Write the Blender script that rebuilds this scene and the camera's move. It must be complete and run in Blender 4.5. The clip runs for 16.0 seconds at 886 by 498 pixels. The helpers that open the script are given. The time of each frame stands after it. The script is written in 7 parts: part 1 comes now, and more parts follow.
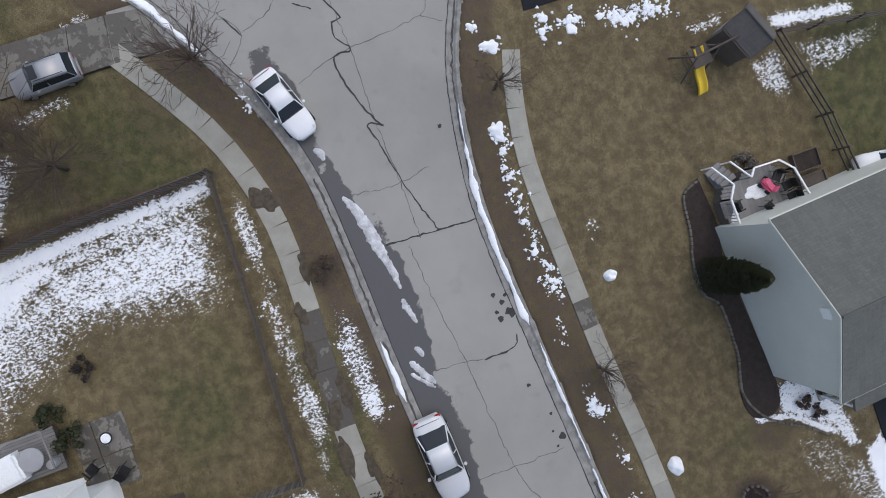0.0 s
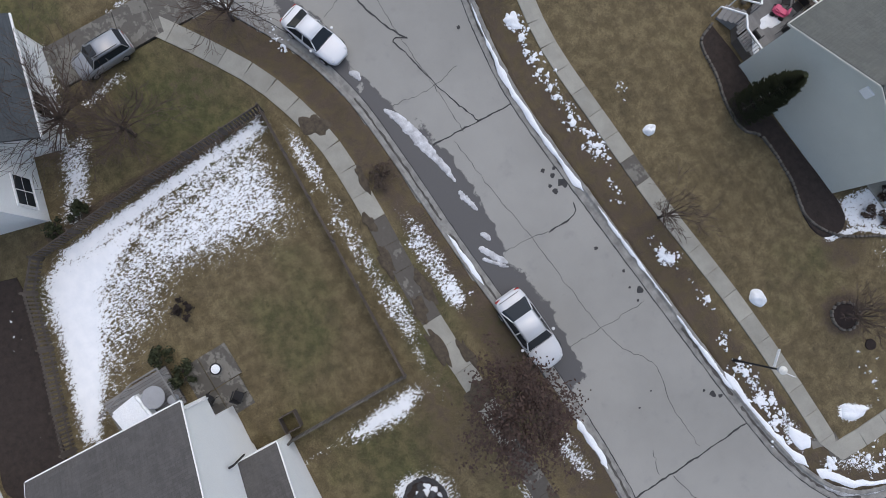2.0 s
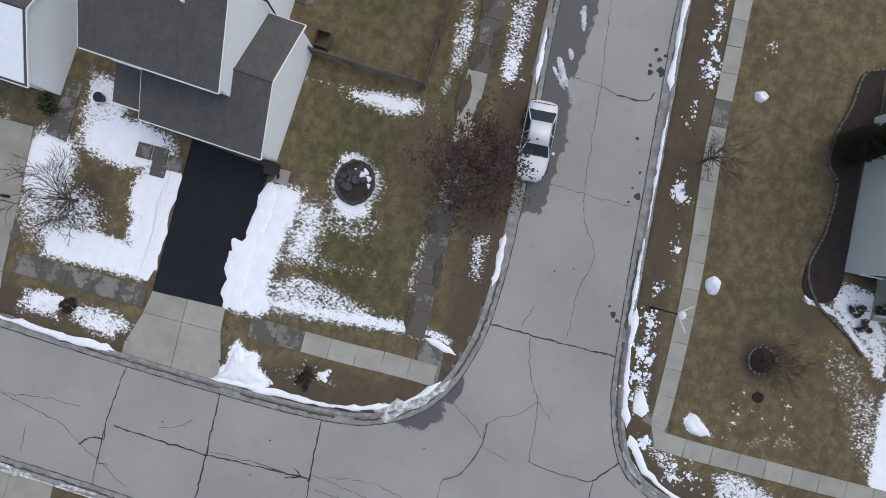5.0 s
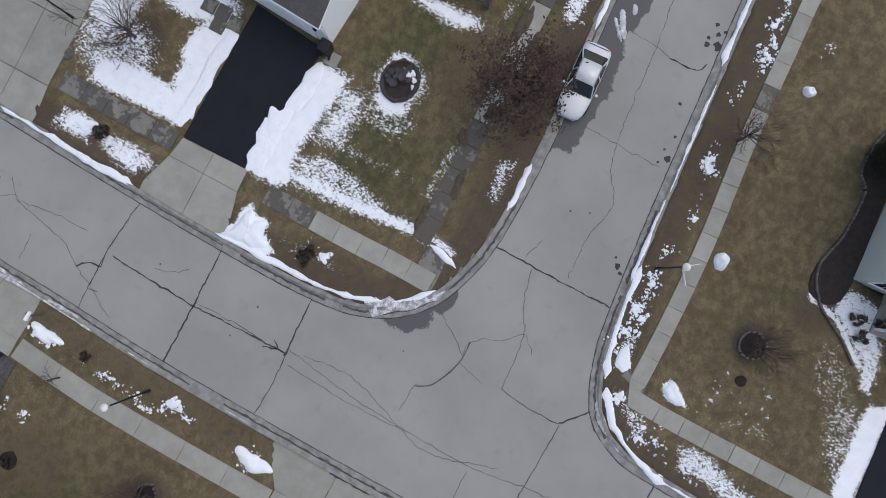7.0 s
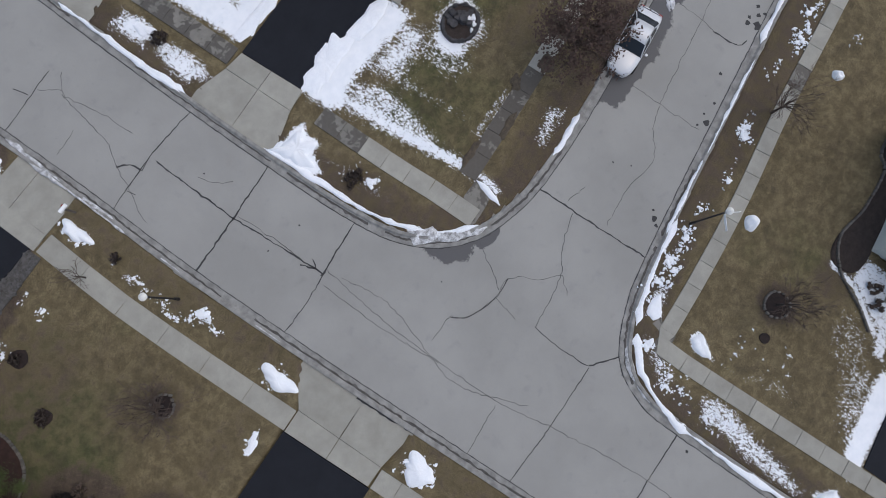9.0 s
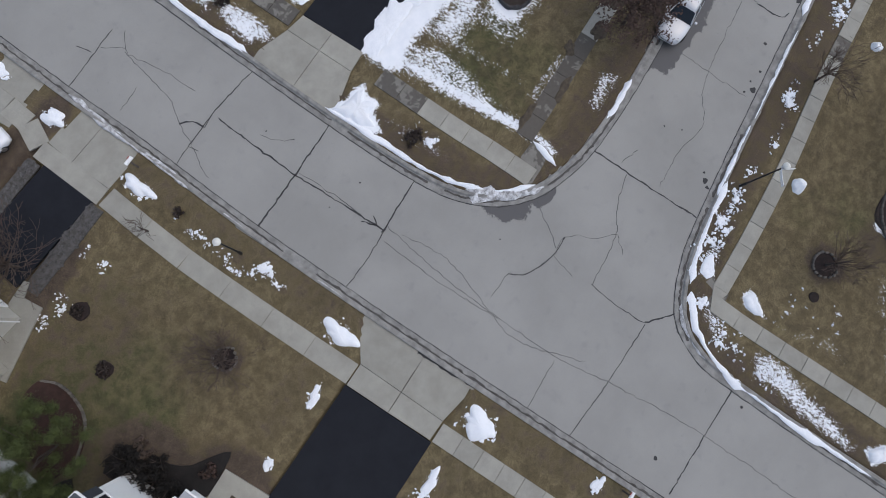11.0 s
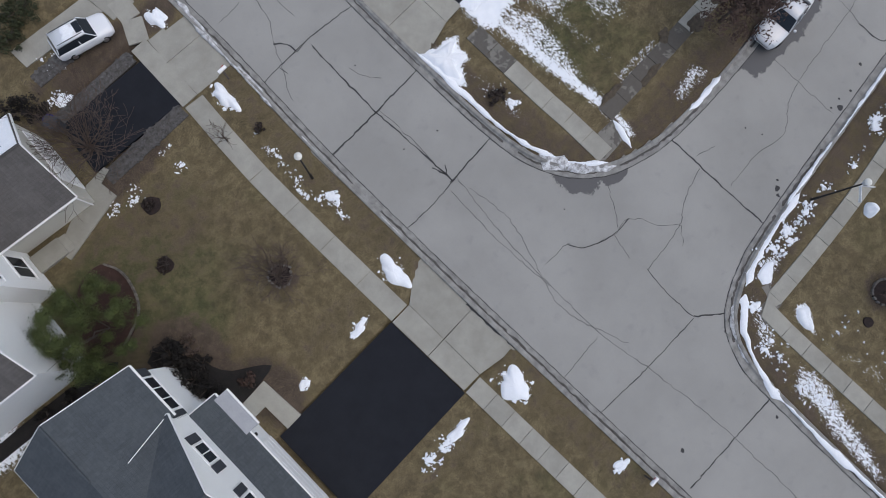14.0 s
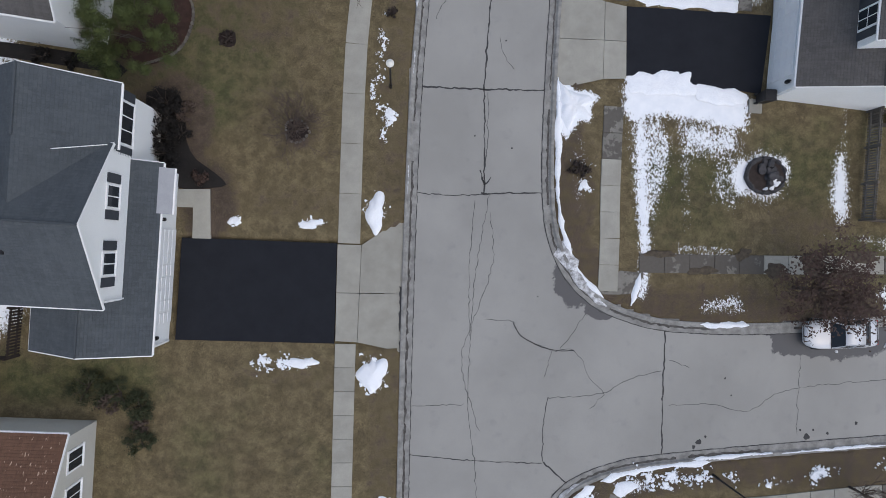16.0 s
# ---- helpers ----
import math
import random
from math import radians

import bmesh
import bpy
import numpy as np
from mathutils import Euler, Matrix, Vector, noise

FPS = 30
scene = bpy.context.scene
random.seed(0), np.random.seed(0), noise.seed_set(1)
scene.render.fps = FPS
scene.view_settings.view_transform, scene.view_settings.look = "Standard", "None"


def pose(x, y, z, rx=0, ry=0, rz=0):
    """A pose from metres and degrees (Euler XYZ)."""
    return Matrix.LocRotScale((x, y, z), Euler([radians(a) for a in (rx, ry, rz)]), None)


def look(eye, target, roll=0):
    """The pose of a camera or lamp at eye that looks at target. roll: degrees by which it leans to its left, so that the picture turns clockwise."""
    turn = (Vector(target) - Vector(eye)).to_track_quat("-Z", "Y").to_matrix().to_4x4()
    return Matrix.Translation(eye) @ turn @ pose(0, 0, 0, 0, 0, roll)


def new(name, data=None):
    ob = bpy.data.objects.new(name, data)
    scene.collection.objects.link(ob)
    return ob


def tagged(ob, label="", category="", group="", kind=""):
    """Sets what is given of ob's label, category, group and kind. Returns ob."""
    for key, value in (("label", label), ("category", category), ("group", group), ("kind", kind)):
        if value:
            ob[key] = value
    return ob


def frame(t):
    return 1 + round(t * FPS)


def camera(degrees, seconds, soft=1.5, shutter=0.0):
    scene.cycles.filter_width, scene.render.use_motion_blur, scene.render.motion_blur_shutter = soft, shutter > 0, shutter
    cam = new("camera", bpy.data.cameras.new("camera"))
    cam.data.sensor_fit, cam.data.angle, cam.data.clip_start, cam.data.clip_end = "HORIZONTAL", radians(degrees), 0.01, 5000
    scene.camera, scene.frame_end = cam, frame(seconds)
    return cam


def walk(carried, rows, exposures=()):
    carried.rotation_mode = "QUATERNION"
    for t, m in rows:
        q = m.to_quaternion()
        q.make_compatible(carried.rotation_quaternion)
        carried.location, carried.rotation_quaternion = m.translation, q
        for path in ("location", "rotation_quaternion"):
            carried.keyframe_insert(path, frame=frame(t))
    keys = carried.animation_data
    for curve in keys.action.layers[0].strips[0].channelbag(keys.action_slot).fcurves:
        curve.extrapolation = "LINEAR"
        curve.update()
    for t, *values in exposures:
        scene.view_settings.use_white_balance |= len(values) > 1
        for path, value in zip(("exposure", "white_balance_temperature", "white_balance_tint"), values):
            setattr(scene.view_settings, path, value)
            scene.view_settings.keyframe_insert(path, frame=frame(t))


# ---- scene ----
cam = camera(76.0, 16.0, soft=0.8)
PATH = [
    (0, 40.90, -2.16, 28.45, 0.33, -5.87, -109.61),
    (0.5, 38.80, -1.85, 28.71, 1.58, -5.14, -110.53),
    (1, 37.18, -1.22, 29.03, 1.72, -4.27, -113.57),
    (1.5, 35.56, 0.25, 29.31, 2.95, -3.37, -118.22),
    (2, 34.97, 2.54, 29.47, 4.49, -2.66, -121.83),
    (2.5, 32.30, 3.24, 29.93, 2.56, -4.90, -106.67),
    (3, 30.73, -0.06, 30.33, -2.67, -2.43, -84.94),
    (3.5, 28.89, 0.88, 30.57, -2.49, -2.34, -76.75),
    (4, 26.14, 1.19, 30.52, 0.18, 0.06, -76.83),
    (4.2, 25.33, 1.76, 30.61, 0.63, 0.03, -76.75),
    (6.5, 19.55, 1.00, 31.43, 1.24, 1.99, -66.91),
    (7, 17.55, -0.15, 31.34, 2.72, 1.00, -61.83),
    (7.5, 16.20, -0.16, 31.26, 2.90, -0.45, -58.38),
    (8, 13.80, -0.09, 31.32, 4.50, -1.82, -57.19),
    (8.5, 12.07, 0.17, 31.28, 5.46, -2.21, -57.09),
    (9, 10.40, 0.58, 31.27, 6.40, -2.77, -56.90),
    (11.5, 4.53, 2.31, 30.96, 8.31, -3.87, -56.72),
    (12, 3.66, 2.55, 30.82, 8.51, -3.67, -56.66),
    (12.5, 3.03, 2.79, 30.69, 8.34, -3.35, -56.58),
    (13, 2.41, 2.81, 30.61, 7.85, -2.69, -56.47),
    (13.5, 1.92, 2.69, 30.54, 7.43, -2.73, -54.08),
    (14, 1.89, 2.28, 30.88, 7.55, -3.55, -46.61),
    (14.5, 2.28, 1.44, 31.50, 6.10, -4.75, -34.41),
    (15, 3.24, 1.96, 31.62, 2.16, -5.79, -20.37),
    (15.5, 4.23, 2.57, 31.41, -0.15, -5.22, -6.96),
    (16, 4.56, 2.88, 31.27, -0.20, -4.77, 1.57),
]
walk(cam, [(t, pose(x, y, z, rx, ry, rz)) for t, x, y, z, rx, ry, rz in PATH], [(0.0, 0.51, 7200, 11), (4.0, 0.50, 7200, 11), (7.0, 0.37, 7200, 11), (12.0, 0.36, 7200, 11), (16.0, 0.40, 7200, 11)])

# ---- light: a bright overcast winter sky ----
world = bpy.data.worlds.new("overcast_sky")
scene.world = world
world.use_nodes = True
wn = world.node_tree
sky = wn.nodes.new("ShaderNodeTexSky")
sky.sky_type = "NISHITA"
sky.sun_disc = False
sky.sun_elevation = radians(64)
sky.sun_rotation = radians(135)
sky.air_density = 0.8
sky.dust_density = 1.2
sky.ozone_density = 1.0
wn.links.new(sky.outputs["Color"], wn.nodes["Background"].inputs["Color"])
wn.nodes["Background"].inputs["Strength"].default_value = 0.15
sun = new("sun", bpy.data.lights.new("sun", "SUN"))
sun.data.energy = 1.0
sun.data.angle = radians(100)
sun.data.color = (0.95, 0.98, 1.0)
sun.matrix_world = look((0, 0, 40), (-14, 14, 0))


# ---- materials ----
def material(name, colour, rough=0.85, colour2=None, scale=3.0, fine=40.0, bump=0.15, metal=0.0, spread=0.5, coat=0.0, spec=0.4, vary=0.0):
    """A surface with broad mottling between two colours, a fine grain and a bump; vary: brightness by piece."""
    m = bpy.data.materials.new(name)
    m.use_nodes = True
    t = m.node_tree
    b = t.nodes["Principled BSDF"]
    b.inputs["Roughness"].default_value = rough
    b.inputs["Metallic"].default_value = metal
    b.inputs["Specular IOR Level"].default_value = spec
    b.inputs["Coat Weight"].default_value = coat
    c = Vector(colour)
    c2 = Vector(colour2) if colour2 else c * 0.75
    co = t.nodes.new("ShaderNodeTexCoord")
    geo = t.nodes.new("ShaderNodeNewGeometry")
    n1 = t.nodes.new("ShaderNodeTexNoise")
    n1.inputs["Scale"].default_value = scale
    n1.inputs["Detail"].default_value = 6
    n1.inputs["Roughness"].default_value = 0.65
    n2 = t.nodes.new("ShaderNodeTexNoise")
    n2.inputs["Scale"].default_value = fine
    n2.inputs["Detail"].default_value = 3
    for n in (n1, n2):
        t.links.new(geo.outputs["Position"], n.inputs["Vector"])
    r = t.nodes.new("ShaderNodeMapRange")
    r.inputs["From Min"].default_value = 0.5 - spread * 0.5
    r.inputs["From Max"].default_value = 0.5 + spread * 0.5
    t.links.new(n1.outputs["Fac"], r.inputs["Value"])
    mix = t.nodes.new("ShaderNodeMix")
    mix.data_type = "RGBA"
    mix.inputs["A"].default_value = (*c2, 1)
    mix.inputs["B"].default_value = (*c, 1)
    t.links.new(r.outputs["Result"], mix.inputs["Factor"])
    g = t.nodes.new("ShaderNodeMapRange")
    g.inputs["To Min"].default_value = 0.8
    g.inputs["To Max"].default_value = 1.2
    t.links.new(n2.outputs["Fac"], g.inputs["Value"])
    mul = t.nodes.new("ShaderNodeVectorMath")
    mul.operation = "SCALE"
    t.links.new(mix.outputs["Result"], mul.inputs[0])
    t.links.new(g.outputs["Result"], mul.inputs["Scale"])
    last = mul.outputs["Vector"]
    if vary:
        info = t.nodes.new("ShaderNodeObjectInfo")
        v = t.nodes.new("ShaderNodeMapRange")
        v.inputs["To Min"].default_value = 1 - vary
        v.inputs["To Max"].default_value = 1 + vary
        t.links.new(info.outputs["Random"], v.inputs["Value"])
        mv = t.nodes.new("ShaderNodeVectorMath")
        mv.operation = "SCALE"
        t.links.new(last, mv.inputs[0])
        t.links.new(v.outputs["Result"], mv.inputs["Scale"])
        last = mv.outputs["Vector"]
    t.links.new(last, b.inputs["Base Color"])
    if bump:
        bp = t.nodes.new("ShaderNodeBump")
        bp.inputs["Strength"].default_value = bump
        bp.inputs["Distance"].default_value = 0.02
        t.links.new(n2.outputs["Fac"], bp.inputs["Height"])
        t.links.new(bp.outputs["Normal"], b.inputs["Normal"])
    return m


def node_math(t, op, a, b):
    n = t.nodes.new("ShaderNodeMath")
    n.operation = op
    for k, v in enumerate((a, b)):
        if isinstance(v, (int, float)):
            n.inputs[k].default_value = v
        else:
            t.links.new(v, n.inputs[k])
    return n.outputs[0]


def node_mix(t, fac, a, b):
    n = t.nodes.new("ShaderNodeMix")
    n.data_type = "RGBA"
    for key, v in (("Factor", fac), ("A", a), ("B", b)):
        if isinstance(v, (int, float)):
            n.inputs[key].default_value = v
        elif isinstance(v, tuple):
            n.inputs[key].default_value = (*v, 1)
        else:
            t.links.new(v, n.inputs[key])
    return n.outputs["Result"]


def node_noise(t, vec, scale, detail=4, rough=0.6):
    n = t.nodes.new("ShaderNodeTexNoise")
    n.inputs["Scale"].default_value = scale
    n.inputs["Detail"].default_value = detail
    n.inputs["Roughness"].default_value = rough
    t.links.new(vec, n.inputs["Vector"])
    return n.outputs["Fac"]


def node_step(t, v, lo, hi):
    n = t.nodes.new("ShaderNodeMapRange")
    n.interpolation_type = "SMOOTHSTEP"
    n.inputs["From Min"].default_value = lo
    n.inputs["From Max"].default_value = hi
    t.links.new(v, n.inputs["Value"])
    return n.outputs["Result"]


def lawn_material():
    """Dormant turf, with soil, greener stretches and thin broken snow where the ground carries it."""
    m = bpy.data.materials.new("winter_lawn")
    m.use_nodes = True
    t = m.node_tree
    b = t.nodes["Principled BSDF"]
    b.inputs["Roughness"].default_value = 0.95
    b.inputs["Specular IOR Level"].default_value = 0.2
    geo = t.nodes.new("ShaderNodeNewGeometry")
    p = geo.outputs["Position"]

    def attr(name):
        n = t.nodes.new("ShaderNodeAttribute")
        n.attribute_name = name
        return n.outputs["Fac"]
    broad = node_noise(t, p, 0.22, 5, 0.62)
    mid = node_noise(t, p, 1.6, 5, 0.65)
    tuft = node_noise(t, p, 9.0, 4, 0.7)
    blade = node_noise(t, p, 45.0, 2, 0.7)
    straw = node_mix(t, node_step(t, mid, 0.38, 0.64), (0.104, 0.082, 0.046), (0.164, 0.130, 0.074))
    green = node_mix(t, node_step(t, mid, 0.36, 0.66), (0.052, 0.055, 0.025), (0.100, 0.096, 0.044))
    g = node_math(t, "ADD", attr("green"), node_math(t, "MULTIPLY", node_math(t, "SUBTRACT", broad, 0.5), 1.5))
    turf = node_mix(t, node_step(t, g, 0.15, 0.75), straw, green)
    soil = node_mix(t, node_math(t, "ADD", node_math(t, "MULTIPLY", node_step(t, mid, 0.3, 0.7), 0.7), node_math(t, "MULTIPLY", node_step(t, tuft, 0.35, 0.65), 0.3)), (0.050, 0.037, 0.029), (0.100, 0.075, 0.056))
    s = node_math(t, "ADD", attr("soil"), node_math(t, "MULTIPLY", node_math(t, "SUBTRACT", mid, 0.5), 1.3))
    ground_c = node_mix(t, node_step(t, s, 0.35, 0.7), turf, soil)
    dot = node_math(t, "MULTIPLY", node_step(t, tuft, 0.52, 0.66), 0.5)
    ground_c = node_mix(t, dot, ground_c, (0.055, 0.042, 0.024))
    pale = node_math(t, "MULTIPLY", node_step(t, node_noise(t, p, 17.0, 3, 0.75), 0.54, 0.70), 0.42)
    ground_c = node_mix(t, pale, ground_c, (0.21, 0.175, 0.105))
    # thatch and worn hollows, a stride or two across
    worn = node_math(t, "MULTIPLY", node_step(t, node_noise(t, p, 0.7, 6, 0.72), 0.50, 0.66), 0.45)
    ground_c = node_mix(t, worn, ground_c, (0.066, 0.052, 0.034))
    litter = node_math(t, "MULTIPLY", node_step(t, node_noise(t, p, 5.0, 6, 0.8), 0.60, 0.70), 0.5)
    ground_c = node_mix(t, litter, ground_c, (0.046, 0.036, 0.025))
    lit = node_math(t, "ADD", node_math(t, "MULTIPLY", blade, 2.6), node_math(t, "ADD", -0.55, node_math(t, "MULTIPLY", broad, 0.6)))
    v = t.nodes.new("ShaderNodeVectorMath")
    v.operation = "SCALE"
    t.links.new(ground_c, v.inputs[0])
    t.links.new(lit, v.inputs["Scale"])
    # snow lies between the blades: cover grows from flecks to a sheet
    stretch = t.nodes.new("ShaderNodeVectorMath")
    stretch.operation = "MULTIPLY"
    stretch.inputs[1].default_value = (1.0, 0.62, 1.0)
    t.links.new(p, stretch.inputs[0])
    vor = node_noise(t, stretch.outputs["Vector"], 9.2, 5, 0.7)
    vor2 = node_noise(t, p, 26.0, 2, 0.55)
    fleck = node_math(t, "ADD", node_math(t, "MULTIPLY", vor, 0.7), node_math(t, "MULTIPLY", vor2, 0.3))
    edge = node_math(t, "MULTIPLY", node_math(t, "SUBTRACT", mid, 0.5), 0.35)
    cover = node_math(t, "ADD", node_math(t, "ADD", attr("snow"), edge), node_math(t, "MULTIPLY", node_math(t, "SUBTRACT", fleck, 0.5), 2.2))
    white = node_step(t, cover, 0.56, 0.69)
    white = node_math(t, "MULTIPLY", white, node_step(t, attr("snow"), 0.02, 0.12))
    snow_c = node_mix(t, node_step(t, mid, 0.3, 0.7), (0.80, 0.83, 0.86), (0.87, 0.89, 0.91))
    col = node_mix(t, white, v.outputs["Vector"], snow_c)
    t.links.new(col, b.inputs["Base Color"])
    bp = t.nodes.new("ShaderNodeBump")
    bp.inputs["Strength"].default_value = 0.6
    bp.inputs["Distance"].default_value = 0.06
    rough_h = node_math(t, "ADD", node_math(t, "MULTIPLY", tuft, 0.6), node_math(t, "MULTIPLY", blade, 0.4))
    h = node_math(t, "ADD", node_math(t, "MULTIPLY", rough_h, node_math(t, "SUBTRACT", 1.0, node_math(t, "MULTIPLY", white, 0.9))), node_math(t, "MULTIPLY", white, 0.9))
    t.links.new(h, bp.inputs["Height"])
    t.links.new(bp.outputs["Normal"], b.inputs["Normal"])
    return m


def road_material():
    """Old grey concrete: broad stains, tyre-darkened lanes, damp by the kerbs, a fine aggregate grain."""
    m = bpy.data.materials.new("road_concrete")
    m.use_nodes = True
    t = m.node_tree
    b = t.nodes["Principled BSDF"]
    b.inputs["Roughness"].default_value = 0.82
    b.inputs["Specular IOR Level"].default_value = 0.35
    geo = t.nodes.new("ShaderNodeNewGeometry")
    p = geo.outputs["Position"]
    broad = node_noise(t, p, 0.16, 5, 0.6)
    mid = node_noise(t, p, 1.1, 5, 0.65)
    grain = node_noise(t, p, 60.0, 2, 0.7)
    wet = t.nodes.new("ShaderNodeAttribute")
    wet.attribute_name = "wet"
    c = node_mix(t, node_step(t, broad, 0.3, 0.7), (0.264, 0.259, 0.241), (0.316, 0.310, 0.289))
    c = node_mix(t, node_math(t, "MULTIPLY", node_step(t, mid, 0.55, 0.75), 0.35), c, (0.20, 0.20, 0.198))
    wv = node_math(t, "ADD", wet.outputs["Fac"], node_math(t, "MULTIPLY", node_math(t, "SUBTRACT", mid, 0.5), 0.9))
    w = node_step(t, wv, 0.46, 0.54)
    spot = node_step(t, node_noise(t, p, 3.2, 4, 0.7), 0.66, 0.74)
    c = node_mix(t, node_math(t, "MULTIPLY", spot, 0.3), c, (0.15, 0.148, 0.145))
    c = node_mix(t, w, c, (0.085, 0.084, 0.086))
    v = t.nodes.new("ShaderNodeVectorMath")
    v.operation = "SCALE"
    t.links.new(c, v.inputs[0])
    t.links.new(node_math(t, "ADD", node_math(t, "MULTIPLY", grain, 0.35), 0.825), v.inputs["Scale"])
    t.links.new(v.outputs["Vector"], b.inputs["Base Color"])
    t.links.new(node_math(t, "SUBTRACT", 0.82, node_math(t, "MULTIPLY", w, 0.3)), b.inputs["Roughness"])
    bp = t.nodes.new("ShaderNodeBump")
    bp.inputs["Strength"].default_value = 0.2
    bp.inputs["Distance"].default_value = 0.01
    t.links.new(grain, bp.inputs["Height"])
    t.links.new(bp.outputs["Normal"], b.inputs["Normal"])
    return m


def stained_material(name, dry, wet, level):
    """Concrete with sharp-edged wet stains over a mottled dry face."""
    m = material(name, dry, 0.8, tuple(v * 0.72 for v in dry), 1.6, 34.0, 0.2, spread=0.4, vary=0.1)
    t = m.node_tree
    b = t.nodes["Principled BSDF"]
    base = b.inputs["Base Color"].links[0].from_socket
    geo = t.nodes.new("ShaderNodeNewGeometry")
    p = geo.outputs["Position"]
    w = node_step(t, node_math(t, "ADD", node_math(t, "MULTIPLY", node_noise(t, p, 0.9, 5, 0.6), 0.75), node_math(t, "MULTIPLY", node_noise(t, p, 4.0, 4, 0.6), 0.25)), level - 0.03, level + 0.01)
    t.links.new(node_mix(t, w, base, node_mix(t, node_noise(t, p, 6.0, 4, 0.7), wet, tuple(v * 1.7 for v in wet))), b.inputs["Base Color"])
    t.links.new(node_math(t, "SUBTRACT", 0.82, node_math(t, "MULTIPLY", w, 0.25)), b.inputs["Roughness"])
    return m


def shingle_material(name, light, dark, fleck=None):
    """Asphalt shingles: tabs in staggered courses, each its own shade, weathered in broad patches."""
    m = bpy.data.materials.new(name)
    m.use_nodes = True
    t = m.node_tree
    b = t.nodes["Principled BSDF"]
    b.inputs["Roughness"].default_value = 0.93
    b.inputs["Specular IOR Level"].default_value = 0.3
    uv = t.nodes.new("ShaderNodeTexCoord").outputs["UV"]
    p = t.nodes.new("ShaderNodeNewGeometry").outputs["Position"]
    br = t.nodes.new("ShaderNodeTexBrick")
    br.offset = 0.5
    for key, v in (("Scale", 1.0), ("Mortar Size", 0.012), ("Mortar Smooth", 0.3), ("Bias", 0.0), ("Brick Width", 0.31), ("Row Height", 0.15)):
        br.inputs[key].default_value = v
    br.inputs["Color1"].default_value = (*light, 1)
    br.inputs["Color2"].default_value = (*dark, 1)
    br.inputs["Mortar"].default_value = (*(v * 0.75 for v in dark), 1)
    t.links.new(uv, br.inputs["Vector"])
    mid = tuple((u + v) / 2 for u, v in zip(light, dark))
    c = node_mix(t, 0.62, br.outputs["Color"], mid)
    run_off = t.nodes.new("ShaderNodeVectorMath")
    run_off.operation = "MULTIPLY"
    run_off.inputs[1].default_value = (6.0, 0.7, 1.0)
    t.links.new(uv, run_off.inputs[0])
    streak = node_noise(t, run_off.outputs["Vector"], 1.0, 4, 0.7)
    c = node_mix(t, node_math(t, "MULTIPLY", node_step(t, streak, 0.5, 0.68), 0.5), c, dark)
    c = node_mix(t, node_math(t, "MULTIPLY", node_step(t, streak, 0.5, 0.34), 0.45), c, light)
    c = node_mix(t, node_math(t, "MULTIPLY", node_step(t, node_noise(t, p, 0.55, 5, 0.65), 0.4, 0.7), 0.5), c, light)
    c = node_mix(t, node_math(t, "MULTIPLY", node_step(t, node_noise(t, p, 7.0, 5, 0.75), 0.5, 0.7), 0.45), c, dark)
    if fleck:
        sc = t.nodes.new("ShaderNodeVectorMath")
        sc.operation = "MULTIPLY"
        sc.inputs[1].default_value = (7.0, 2.6, 1.0)
        t.links.new(uv, sc.inputs[0])
        c = node_mix(t, node_step(t, node_noise(t, sc.outputs["Vector"], 1.0, 2, 0.5), 0.64, 0.69), c, fleck)
    grit = node_noise(t, p, 45.0, 2, 0.7)
    v = t.nodes.new("ShaderNodeVectorMath")
    v.operation = "SCALE"
    t.links.new(c, v.inputs[0])
    t.links.new(node_math(t, "ADD", node_math(t, "MULTIPLY", grit, 0.9), 0.55), v.inputs["Scale"])
    t.links.new(v.outputs["Vector"], b.inputs["Base Color"])
    bp = t.nodes.new("ShaderNodeBump")
    bp.inputs["Strength"].default_value = 0.5
    bp.inputs["Distance"].default_value = 0.02
    t.links.new(node_math(t, "ADD", grit, node_math(t, "MULTIPLY", br.outputs["Fac"], -0.8)), bp.inputs["Height"])
    t.links.new(bp.outputs["Normal"], b.inputs["Normal"])
    return m


LAWN = lawn_material()
ROAD = road_material()
SNOW = material("snow", (0.87, 0.89, 0.91), 0.9, (0.78, 0.81, 0.85), 2.2, 18.0, 0.3)
ROCK = material("dark_rock", (0.075, 0.072, 0.075), 0.85, (0.035, 0.034, 0.037), 4.0, 30.0, 0.5, spread=0.3)
SLUSH = material("dirty_snow", (0.70, 0.71, 0.72), 0.8, (0.22, 0.215, 0.21), 3.5, 14.0, 0.6, spread=0.3)
CONCRETE = material("pale_concrete", (0.355, 0.345, 0.298), 0.85, (0.25, 0.24, 0.208), 0.9, 30.0, 0.2, spread=0.5, vary=0.1)
KERB = material("kerb_concrete", (0.30, 0.295, 0.275), 0.85, (0.17, 0.165, 0.155), 2.2, 30.0, 0.3, spread=0.3)
MUD = material("gutter_dirt", (0.050, 0.045, 0.040), 0.9, (0.105, 0.10, 0.095), 4.0, 30.0, 0.5, spread=0.3)
CRACK = material("open_crack", (0.075, 0.075, 0.073), 0.9, (0.12, 0.12, 0.115), 2.0, 30.0, 0.1, spread=0.4)
MUDDY = stained_material("muddy_concrete", (0.185, 0.172, 0.148), (0.060, 0.053, 0.044), 0.43)
DAMP = stained_material("damp_concrete", (0.215, 0.203, 0.178), (0.066, 0.060, 0.051), 0.50)
ASPHALT = material("sealed_asphalt", (0.017, 0.019, 0.024), 0.85, (0.011, 0.012, 0.016), 0.8, 70.0, 0.25, spec=0.2)
